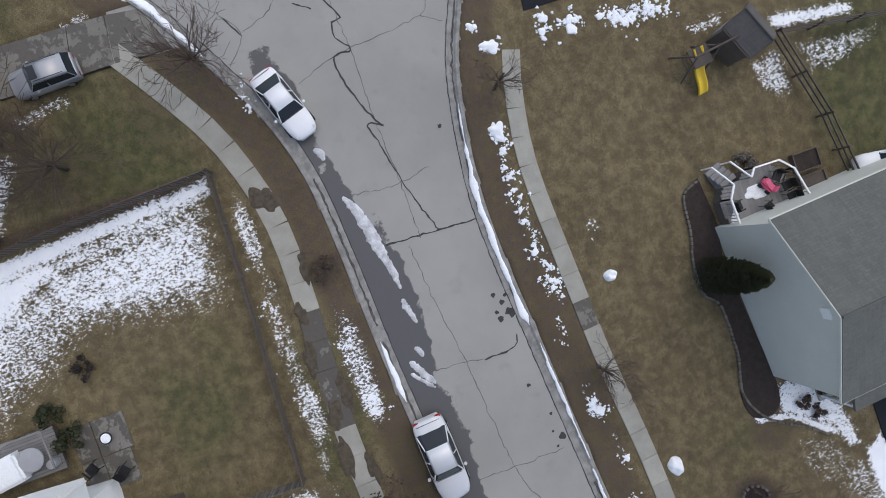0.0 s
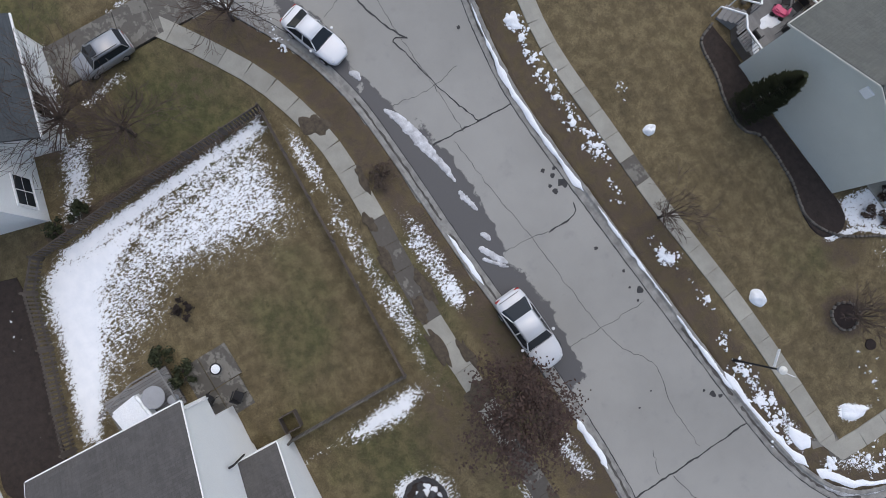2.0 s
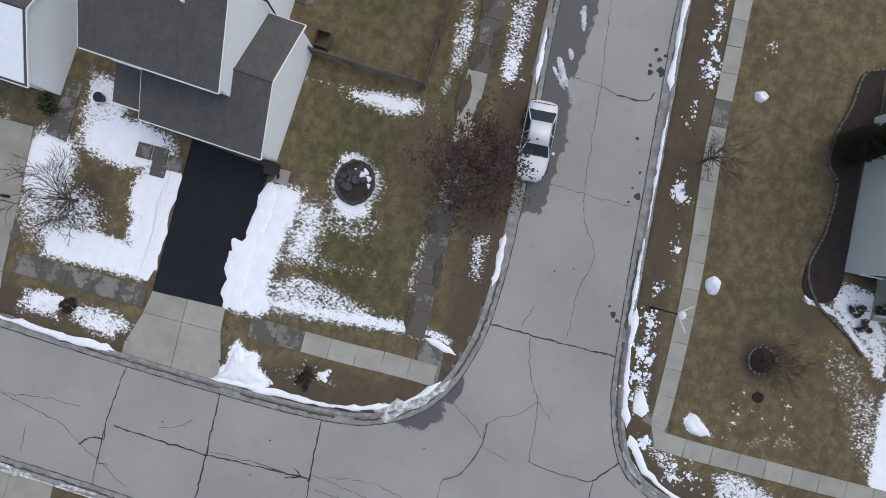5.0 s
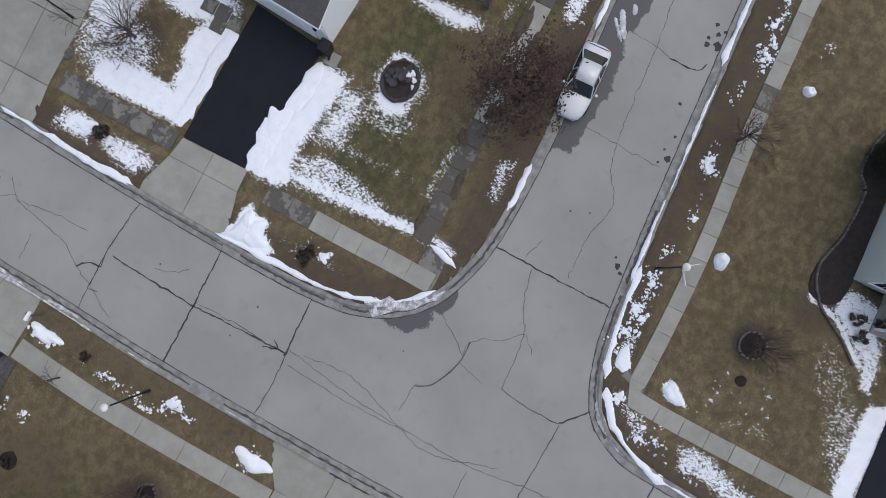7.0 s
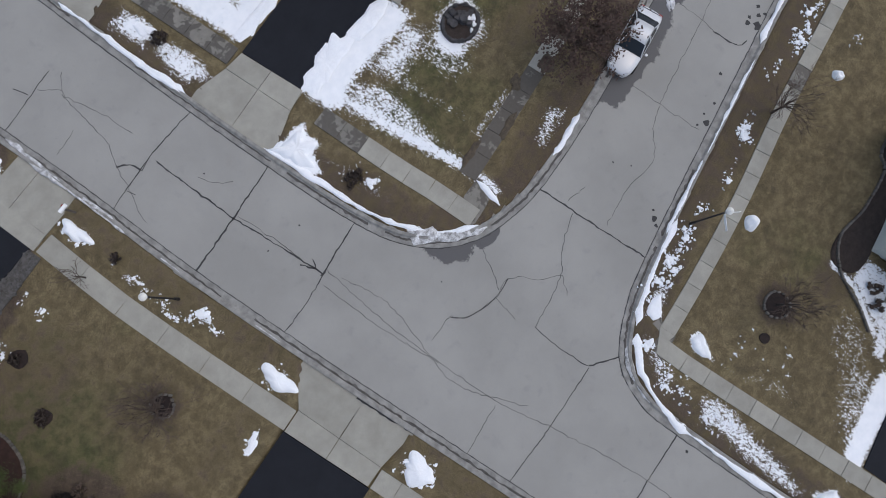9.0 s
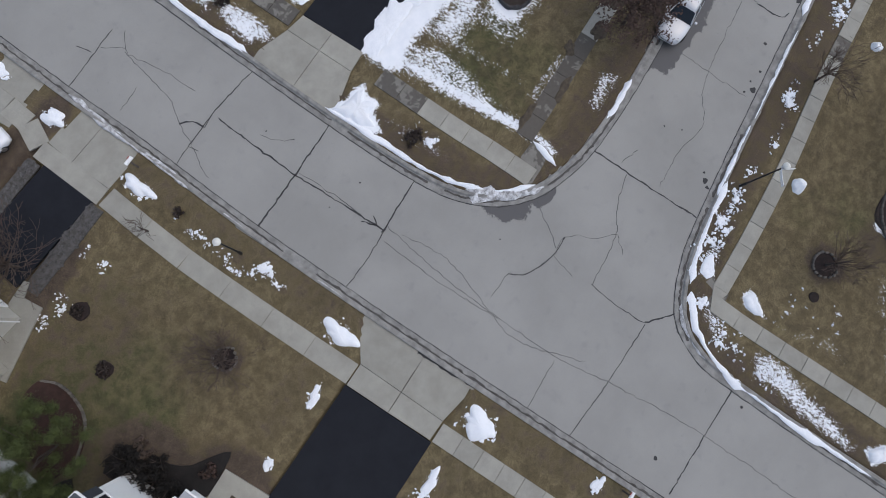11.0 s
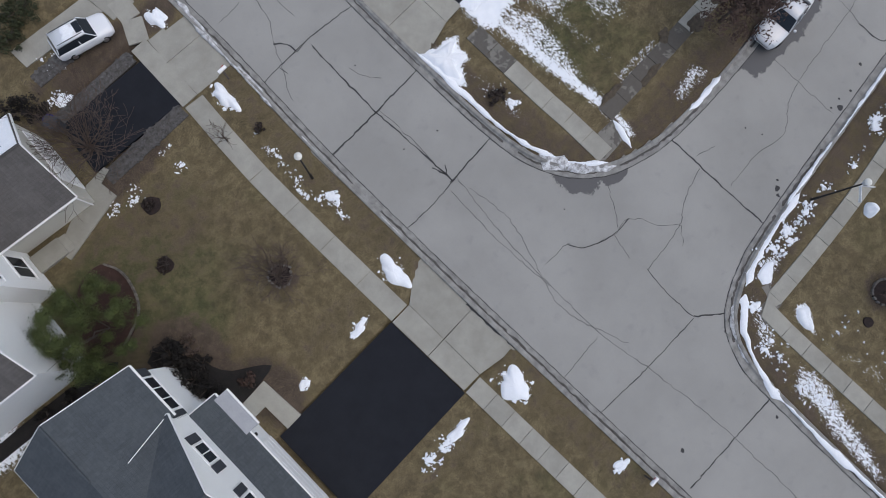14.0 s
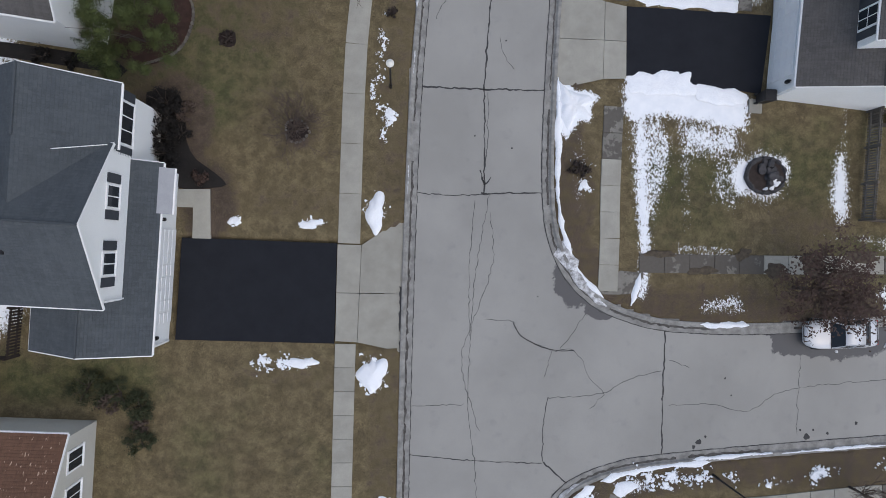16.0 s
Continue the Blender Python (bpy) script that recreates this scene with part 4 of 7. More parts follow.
paving("driveway_west", [(-7.0, -2.37), (1.36, -2.47), (1.36, 2.99), (-6.8, 3.08)], ASPHALT, -0.15, 0.02, "freshly sealed black asphalt driveway in front of a garage", "driveway")
paving("driveway_north", [(17.35, 13.0), (25.4, 12.35), (25.9, 16.9), (17.3, 16.9)], ASPHALT, -0.15, 0.02, "freshly sealed black asphalt driveway between snowy lawns", "driveway")
paving("driveway_south", [(16.6, -29.8), (27.0, -30.5), (27.0, -24.4), (22.4, -24.4), (16.8, -24.8)], ASPHALT, -0.15, 0.02, "black asphalt driveway with snow along its edge", "driveway")
paving("driveway_far_west", [(-3.8, 20.1), (2.0, 19.8), (2.15, 23.1), (-3.4, 23.3)], ASPHALT, -0.15, 0.02, "dark worn asphalt driveway with crumbling edges", "driveway")


def apron(name, quads, label, mat=CONCRETE):
    top = empty(name, Matrix(), label, "driveway apron", kind="structure")
    for q in quads:
        c = np.mean(q, axis=0)
        q2 = [tuple(c + (np.array(p) - c) * (1 - 0.012)) for p in q]
        bm = bmesh.new()
        lo = [bm.verts.new((x, y, -0.2)) for x, y, z in q2]
        hi = [bm.verts.new((x, y, z)) for x, y, z in q2]
        bm.faces.new(lo[::-1])
        bm.faces.new(hi)
        for i in range(4):
            bm.faces.new((lo[i], lo[(i + 1) % 4], hi[(i + 1) % 4], hi[i]))
        part("slab", bm, mat, top)
    return top


K = ROAD_Z + 0.03
apron("apron_west", [[(1.42, -2.35, 0.03), (2.6, -2.4, 0.03), (2.65, 0.3, 0.03), (1.4, 0.3, 0.03)], [(1.4, 0.3, 0.03), (2.65, 0.3, 0.03), (2.7, 2.95, 0.03), (1.4, 2.95, 0.03)],
                     [(2.6, -2.4, 0.03), (5.0, -2.9, K), (5.0, 0.3, K), (2.65, 0.3, 0.03)], [(2.65, 0.3, 0.03), (5.0, 0.3, K), (5.0, 4.6, K), (2.7, 2.95, 0.03)]], "pale concrete driveway apron crossing the pavement")
apron("apron_north", [[(16.0, 12.7, 0.03), (17.35, 12.8, 0.03), (17.3, 14.9, 0.03), (16.0, 14.9, 0.03)], [(16.0, 14.9, 0.03), (17.3, 14.9, 0.03), (17.25, 16.9, 0.03), (16.0, 17.1, 0.03)],
                      [(13.3, 12.0, K), (16.0, 12.7, 0.03), (16.0, 14.9, 0.03), (13.3, 14.9, K)], [(13.3, 14.9, K), (16.0, 14.9, 0.03), (16.0, 17.1, 0.03), (13.4, 18.0, K)]], "stained concrete driveway apron with four slabs")
apron("apron_far_west", [[(3.0, 19.5, 0.03), (5.5, 19.4, K), (5.7, 22.0, K), (3.1, 22.0, 0.03)], [(3.1, 22.0, 0.03), (5.7, 22.0, K), (5.8, 23.7, K), (3.25, 23.7, 0.03)], [(1.95, 19.5, 0.025), (3.0, 19.5, 0.025), (3.25, 23.9, 0.025), (2.2, 23.9, 0.025)]], "pale concrete driveway apron beside a snow heap")
apron("apron_east_end", [[(53.6, 4.1, K), (55.9, 5.0, K), (56.0, 6.6, 0.03), (53.65, 6.9, 0.03)], [(53.65, 6.9, 0.03), (56.0, 6.6, 0.03), (56.0, 8.4, 0.03), (53.6, 8.9, 0.03)],
                         [(53.6, 8.9, 0.03), (56.0, 8.4, 0.03), (56.0, 12.5, 0.03), (53.6, 12.5, 0.03)]], "wet patchy concrete driveway under a parked car", DAMP)
apron("apron_next_north", [[(13.6, 24.9, K), (16.2, 25.2, 0.03), (16.2, 27.4, 0.03), (13.7, 27.4, K)], [(13.7, 27.4, K), (16.2, 27.4, 0.03), (16.2, 30.2, 0.03), (13.9, 30.6, K)],
                           [(16.2, 25.2, 0.03), (20.0, 25.3, 0.03), (20.0, 27.6, 0.03), (16.2, 27.4, 0.03)], [(16.2, 27.4, 0.03), (20.0, 27.6, 0.03), (20.0, 30.2, 0.03), (16.2, 30.2, 0.03)],
                           [(20.0, 25.3, 0.03), (24.4, 25.6, 0.03), (24.4, 27.8, 0.03), (20.0, 27.6, 0.03)], [(20.0, 27.6, 0.03), (24.4, 27.8, 0.03), (24.4, 30.2, 0.03), (20.0, 30.2, 0.03)]], "grey concrete driveway of the next house")
paving("driveway_east", [(50.2, -24.0), (54.5, -24.0), (54.5, -13.4), (50.2, -13.0)], ASPHALT, -0.15, 0.02, "black asphalt driveway at the street's end", "driveway")

apron("corner_ramp_north", [[(16.1, 0.62, -0.03), (18.3, -0.25, -0.06), (18.7, 1.8, 0.012), (17.3, 1.9, 0.012)]], "damp dark concrete ramp at the lawn corner", DAMP)
apron("corner_ramp_south", [[(16.4, -10.5, -0.05), (17.6, -11.0, 0.012), (17.2, -12.3, 0.012), (15.6, -12.3, 0.012)]], "damp dark concrete ramp at the street corner", DAMP)
apron("driveway_next_west", [[(2.6, 28.3, 0.012), (6.0, 28.9, K), (6.15, 26.0, K), (2.75, 25.9, 0.012)], [(-2.4, 28.4, 0.012), (2.6, 28.1, 0.012), (2.75, 26.7, 0.012), (-2.4, 27.1, 0.012)]], "pale concrete driveway under a snow-dusted car")
apron("pavement_bend", [[(15.72, -11.86, 0.024), (17.2, -11.27, 0.024), (17.2, -12.23, 0.024), (16.68, -12.0, 0.024)]], "concrete pavement slab where the path bends")
paving("front_walk", [(24.0, 23.65), (27.4, 23.55), (27.4, 24.25), (24.2, 24.85)], DAMP, -0.1, 0.03, "damp concrete walk to the front door", "path")


def gravel_strip(name, x0, x1, y0, y1, n, seed, label):
    """A crumbled edge of broken concrete and gravel."""
    rng = random.Random(seed)
    top = empty(name, Matrix(), label, "gravel strip", kind="structure")
    part("bed", box(x0, x1, y0, y1, -0.12, 0.012, 0.01), MUD, top)
    bm = bmesh.new()
    for _ in range(n):
        x, y, r = rng.uniform(x0, x1), rng.uniform(y0, y1), rng.uniform(0.03, 0.14)
        k = rng.randint(5, 7)
        ph = rng.uniform(0, 6.28)
        ring = [(x + r * rng.uniform(0.7, 1.2) * math.cos(ph + 6.283 * i / k), y + r * rng.uniform(0.7, 1.2) * math.sin(ph + 6.283 * i / k)) for i in range(k)]
        prism(ring, -0.02, rng.uniform(0.02, 0.045), bm)
    tagged(part("rubble", bm, GRAVEL, top), kind="stuff")
    return top


gravel_strip("gravel_strip_south", -3.6, 1.85, 18.95, 19.85, 120, 11, "crumbled strip of broken grey concrete beside a worn driveway")
gravel_strip("gravel_strip_drive", -2.6, 0.2, 25.7, 26.6, 130, 13, "grey rubble and soil beside a concrete drive")
gravel_strip("gravel_strip_north", -3.4, 2.0, 23.25, 24.05, 120, 12, "crumbled strip of grey concrete and soil beside a worn driveway")


# ---- houses ----
def slope_bm(p0, p1, q0, q1, courses=0.15, thick=0.14):
    """A roof slope in lapped courses, one sheet: eave p0 to p1, ridge q0 to q1."""
    bm = bmesh.new()
    p0, p1, q0, q1 = (Vector(v) for v in (p0, p1, q0, q1))
    n = max(3, int((q0 - p0).length / courses))
    up = (p1 - p0).cross(q0 - p0).normalized()
    if up.z < 0:
        up = -up
    rows = [(0.0, -thick)]
    for i in range(n):
        rows += [(i / n, 0.009), ((i + 1) / n, 0.0)]
    rows.append((1.0, -thick))
    pairs = [(bm.verts.new(p0.lerp(q0, a) + up * h), bm.verts.new(p1.lerp(q1, a) + up * h)) for a, h in rows]
    for (a, b), (c, d) in zip(pairs, pairs[1:]):
        bm.faces.new((a, b, d, c))
    bm.faces.new((pairs[-1][0], pairs[-1][1], pairs[0][1], pairs[0][0]))
    bm.faces.new([p[0] for p in pairs])
    bm.faces.new([p[1] for p in pairs][::-1])
    bmesh.ops.recalc_face_normals(bm, faces=bm.faces)
    # the shingles run in metres along the eave and up the slope
    uv = bm.loops.layers.uv.new("UVMap")
    along = (p1 - p0).normalized()
    rise = (q0 - p0 - along * (q0 - p0).dot(along)).normalized()
    for f in bm.faces:
        for lp in f.loops:
            lp[uv].uv = ((lp.vert.co - p0).dot(along), (lp.vert.co - p0).dot(rise))
    return bm


def gable_walls(x0, x1, y0, y1, z0, eave, ridge, axis):
    """A closed block with gables; axis: the ridge's direction."""
    bm = bmesh.new()
    if axis == "x":
        m = (y0 + y1) / 2
        prof = [(y0, z0), (y1, z0), (y1, eave), (m, ridge), (y0, eave)]
        ends = [[bm.verts.new((x, y, z)) for y, z in prof] for x in (x0, x1)]
    else:
        m = (x0 + x1) / 2
        prof = [(x0, z0), (x1, z0), (x1, eave), (m, ridge), (x0, eave)]
        ends = [[bm.verts.new((x, y, z)) for x, z in prof] for y in (y0, y1)]
    bm.faces.new(ends[0])
    bm.faces.new(ends[1][::-1])
    for i in range(5):
        bm.faces.new((ends[0][i], ends[1][i], ends[1][(i + 1) % 5], ends[0][(i + 1) % 5]))
    bmesh.ops.recalc_face_normals(bm, faces=bm.faces)
    return bm


def gable_roof(parent, x0, x1, y0, y1, eave, ridge, axis, mat, over=0.3, rake=0.15, trim=TRIM, ends=(True, True)):
    """Two slopes with fascia, gutters and rake boards over the block x0..x1, y0..y1."""
    if axis == "y":
        m = (x0 + x1) / 2
        k = (ridge - eave) / (m - x0)
        sides = [((x0 - over, y0 - rake, eave - over * k), (x0 - over, y1 + rake, eave - over * k), (m, y0 - rake, ridge), (m, y1 + rake, ridge)),
                 ((x1 + over, y0 - rake, eave - over * k), (x1 + over, y1 + rake, eave - over * k), (m, y0 - rake, ridge), (m, y1 + rake, ridge))]
    else:
        m = (y0 + y1) / 2
        k = (ridge - eave) / (m - y0)
        sides = [((x0 - rake, y0 - over, eave - over * k), (x1 + rake, y0 - over, eave - over * k), (x0 - rake, m, ridge), (x1 + rake, m, ridge)),
                 ((x0 - rake, y1 + over, eave - over * k), (x1 + rake, y1 + over, eave - over * k), (x0 - rake, m, ridge), (x1 + rake, m, ridge))]
    up = Vector((0, 0, 0.16))
    for p0, p1, q0, q1 in sides:
        lift = [tuple(Vector(v) + up) for v in (p0, p1, q0, q1)]
        part("roof", slope_bm(*lift), mat, parent)
        a, b = Vector(p0), Vector(p1)
        part("gutter", tube([a + Vector((0, 0, 0.07)), b + Vector((0, 0, 0.07))], 0.07, 6), trim, parent)
        for lo, hi, on in ((p0, q0, ends[0]), (p1, q1, ends[1])):
            if on:
                part("rake_board", tube([Vector(lo) + Vector((0, 0, 0.07)), Vector(hi) + Vector((0, 0, 0.07))], 0.075, 4), trim, parent)
    if axis == "y":
        r = [(m, y0 - rake, ridge + 0.18), (m, y1 + rake, ridge + 0.18)]
    else:
        r = [(x0 - rake, m, ridge + 0.18), (x1 + rake, m, ridge + 0.18)]
    part("ridge_cap", tube(r, 0.06, 5), mat, parent)


def window(parent, m, w, h, shutters=True, lights=2, rows=1):
    """A sash window on a wall; m puts its centre on the wall with y outwards... local x along the wall, z up, -y out."""
    def put(name, bm, mat, under):
        bm.transform(m)
        return part(name, bm, mat, under)
    f = 0.09
    win = put("window", box(-w / 2 - f, w / 2 + f, -0.05, 0.02, -h / 2 - f, h / 2 + f, 0.01), TRIM, parent)
    put("sill", box(-w / 2 - f - 0.03, w / 2 + f + 0.03, -0.1, 0.02, -h / 2 - f - 0.05, -h / 2 - f + 0.01), TRIM, win)
    cw, ch = w / lights, h / (rows + 1)
    for i in range(lights):
        for j in range(rows + 1):
            x, z = -w / 2 + i * cw, -h / 2 + j * ch
            put("pane", box(x + 0.03, x + cw - 0.03, -0.056, -0.04, z + 0.025, z + ch - 0.025), GLASS, win)
    if shutters:
        for s in (-1, 1):
            sx = s * (w / 2 + 0.33)
            # one louvred leaf: a saw-tooth profile drawn across its width
            prof = [(0.0, -h / 2 - 0.05)]
            for k in range(9):
                z = -h / 2 - 0.05 + k * (h + 0.1) / 9
                prof += [(-0.075, z), (-0.05, z + (h + 0.1) / 9)]
            prof.append((0.0, h / 2 + 0.05))
            bm = bmesh.new()
            ends = [[bm.verts.new((sx + e, py, pz)) for py, pz in prof] for e in (-0.21, 0.21)]
            bm.faces.new(ends[0])
            bm.faces.new(ends[1][::-1])
            for i in range(len(prof)):
                j = (i + 1) % len(prof)
                bm.faces.new((ends[0][i], ends[1][i], ends[1][j], ends[0][j]))
            bmesh.ops.recalc_face_normals(bm, faces=bm.faces)
            put("shutter", bm, SHUTTER, win)
    return win


def wall_at(x, y, z, face):
    """A frame on a wall that faces east, west, north or south."""
    return pose(x, y, z, 0, 0, {"s": 0, "e": 90, "n": 180, "w": -90}[face])


def garage_door(h, face, u, v0, v1):
    """A white sectional door; face: +1 looks along +x, -1 along -x."""
    lo, hi = sorted((u - 0.02 * face, u + 0.06 * face))
    g = part("garage_door", box(lo, hi, v0, v1, 0.0, 2.15, 0.01), TRIM, h, "white panelled double garage door")
    n = 8
    w = (v1 - v0) / n
    for r in range(4):
        for c in range(n):
            a, b = sorted((u + 0.06 * face, u + 0.085 * face))
            part("panel", box(a, b, v0 + c * w + 0.05, v0 + (c + 1) * w - 0.05, 0.07 + r * 0.52, 0.50 + r * 0.52), TRIM, g)
    return g


def lantern(h, x, y, z):
    bm = box(x - 0.09, x + 0.09, y - 0.09, y + 0.09, z, z + 0.3, 0.03)
    box(x - 0.04, x + 0.04, y - 0.04, y + 0.04, z + 0.28, z + 0.42, 0.01, bm)
    return part("wall_lantern", bm, METAL, h, "small black wall lantern")


def house_west():
    h = empty("house", pose(-7.2, 2.0, 0, 0, 0, -2.0), "two-storey white house with a blue-grey shingle roof and front garage", "house")
    # north wing with its ridge along y, then the main block with its ridge along x
    part("wall", gable_walls(-6.5, -1.05, 1.4, 7.6, -0.2, 5.15, 7.1, "y"), SIDING, h)
    part("wall", gable_walls(-11.0, -0.98, -2.0, 4.8, -0.2, 5.35, 7.6, "x"), SIDING, h)
    part("garage_wall", gable_walls(-5.1, 0.0, -4.5, 4.45, -0.2, 2.7, 3.95, "y"), SIDING, h)
    gable_roof(h, -6.5, -1.05, 4.98, 7.6, 5.2, 7.2, "y", ROOF_BLUE, ends=(False, True))
    part("roof", slope_bm((-1.25, 1.55, 5.5), (-1.25, 4.9, 5.5), (-3.775, 1.55, 7.36), (-3.775, 4.9, 7.36)), ROOF_BLUE, h)
    part("roof", slope_bm((-6.3, 1.55, 5.5), (-6.3, 4.9, 5.5), (-3.775, 1.55, 7.36), (-3.775, 4.9, 7.36)), ROOF_BLUE, h)
    gable_roof(h, -11.0, -0.98, -2.0, 4.8, 5.35, 7.65, "x", ROOF_BLUE, over=0.25, rake=0.12)
    gable_roof(h, -5.1, 0.0, -4.5, 4.45, 2.7, 3.95, "y", ROOF_BLUE, over=0.28, rake=0.2)
    for v in (-0.25, 2.75):
        window(h, wall_at(-0.98, v, 4.85, "e"), 0.98, 1.0, True, 2, 0)
    window(h, wall_at(-1.05, 6.2, 3.95, "e"), 1.9, 1.3, True, 3, 0)
    garage_door(h, 1, 0.0, -3.4, 1.5)
    lantern(h, 0.12, -4.0, 1.75)
    lantern(h, 0.12, 1.95, 1.75)
    part("downpipe", tube([(0.1, -4.35, 2.5), (0.06, -4.38, 0.1)], 0.04, 6), TRIM, h)
    part("downpipe", tube([(-0.9, -1.9, 5.1), (-0.9, -1.92, 3.4)], 0.04, 6), TRIM, h)
    # covered entry beside the garage
    part("porch_roof", slope_bm((0.75, 2.2, 2.55), (0.75, 4.45, 2.55), (0.0, 2.2, 2.85), (0.0, 4.45, 2.85)), LINEN, h, "pale porch roof")
    part("flashing", tube([(-1.05, 4.97, 5.42), (-2.65, 4.45, 6.66)], 0.022, 5), TRIM, h)
    part("gutter", tube([(0.78, 2.2, 2.5), (0.78, 4.45, 2.5)], 0.06, 6), TRIM, h)
    for u, v in ((-4.2, 0.2), (-5.6, 3.2)):
        part("roof_vent", box(u - 0.16, u + 0.16, v - 0.2, v + 0.2, 6.1, 7.15 - (0.35 if v > 3 else 0.15), 0.03), METAL, h)
    return h


def house_north():
    h = empty("house", pose(25.75, 12.1, 0, 0, 0, -4.0), "two-storey white house with a grey shingle roof and attached garage", "house")
    part("wall", box(2.1, 9.2, 1.85, 8.3, -0.2, 2.7), SIDING, h)
    part("wall", gable_walls(2.1, 10.25, 1.8, 8.3, 2.6, 5.4, 7.5, "y"), SIDING, h)
    part("garage_wall", gable_walls(0.0, 6.65, 0.0, 6.2, -0.2, 2.7, 4.3, "y"), SIDING, h)
    gable_roof(h, 2.1, 10.25, 1.8, 8.3, 5.4, 7.5, "y", ROOF_GREY, over=0.22, rake=0.12)
    gable_roof(h, 0.0, 6.65, 0.0, 6.2, 2.7, 4.3, "y", ROOF_GREY, over=0.22, rake=0.12)
    part("porch_roof", slope_bm((0.2, 6.3, 2.55), (0.2, 8.0, 2.55), (2.2, 6.3, 3.3), (2.2, 8.0, 3.3)), ROOF_GREY, h)
    for v in (7.8,):
        part("porch_post", box(0.4, 0.54, v - 0.07, v + 0.07, 0, 2.5, 0.01), TRIM, h)
    part("gutter", tube([(0.18, 6.3, 2.5), (0.18, 8.0, 2.5)], 0.06, 6), TRIM, h)
    for v in (3.2, 5.1, 7.0):
        window(h, wall_at(2.1, v, 4.45, "w"), 1.0, 1.2, True, 2, 1)
    garage_door(h, -1, 0.0, 0.75, 5.5)
    lantern(h, -0.12, 0.4, 1.75)
    lantern(h, -0.12, 5.85, 1.75)
    part("downpipe", tube([(10.1, 1.7, 5.2), (10.1, 1.72, 2.7)], 0.04, 6), TRIM, h)
    part("downpipe", tube([(0.1, -0.06, 2.5), (0.1, -0.06, 0.1)], 0.04, 6), TRIM, h)
    part("meter_pipe", tube([(7.0, 1.6, 2.2), (7.0, 1.5, 4.0), (7.0, 1.7, 4.1)], 0.05, 6), METAL, h)
    part("roof_vent", tube([(4.2, 7.6, 6.0), (4.2, 7.6, 6.95)], 0.1, 8), TRIM, h)
    part("roof_vent", tube([(4.9, 3.6, 6.3), (4.9, 3.6, 7.2)], 0.08, 8), TRIM, h)
    return h


def house_south():
    h = empty("house", pose(27.7, -19.45, 0, 0, 0, 3.0), "tall grey-green sided house with a grey-green shingle roof", "house")
    part("wall", gable_walls(0.0, 8.6, -11.0, 0.0, -0.2, 4.6, 6.5, "y"), SIDING_GREY, h)
    gable_roof(h, 0.0, 8.6, -11.0, 0.0, 4.6, 6.5, "y", ROOF_GREEN, over=0.22, rake=0.12, trim=SIDING_GREY)
    part("gable_vent", box(4.05, 4.55, -0.02, 0.08, 5.45, 5.95, 0.02), TRIM, h, "square white gable vent")
    part("porch_roof", slope_bm((-2.2, -5.4, 2.45), (-2.2, -1.9, 2.45), (0.0, -5.4, 3.2), (0.0, -1.9, 3.2)), ROOF_GREEN, h)
    part("porch_post", box(-2.1, -1.96, -2.15, -2.01, 0, 2.35, 0.01), TRIM, h)
    part("porch_post", box(-2.1, -1.96, -5.2, -5.06, 0, 2.35, 0.01), TRIM, h)
    part("porch_floor", box(-2.3, 0.0, -5.4, -1.9, -0.1, 0.12), CONCRETE, h)
    part("garage_wall", gable_walls(-3.2, 0.2, -11.0, -5.6, -0.2, 2.6, 4.0, "x"), SIDING_TAN, h)
    gable_roof(h, -3.2, 0.0, -11.0, -5.6, 2.6, 4.0, "x", ROOF_GREEN, over=0.22, rake=0.15)
    window(h, wall_at(0.0, -1.0, 3.6, "w"), 0.9, 1.2, False, 2, 1)
    window(h, wall_at(0.0, -3.6, 4.0, "w"), 1.0, 1.0, False, 2, 1)
    window(h, wall_at(0.0, -0.95, 1.5, "w"), 1.0, 1.3, False, 2, 1)
    return h


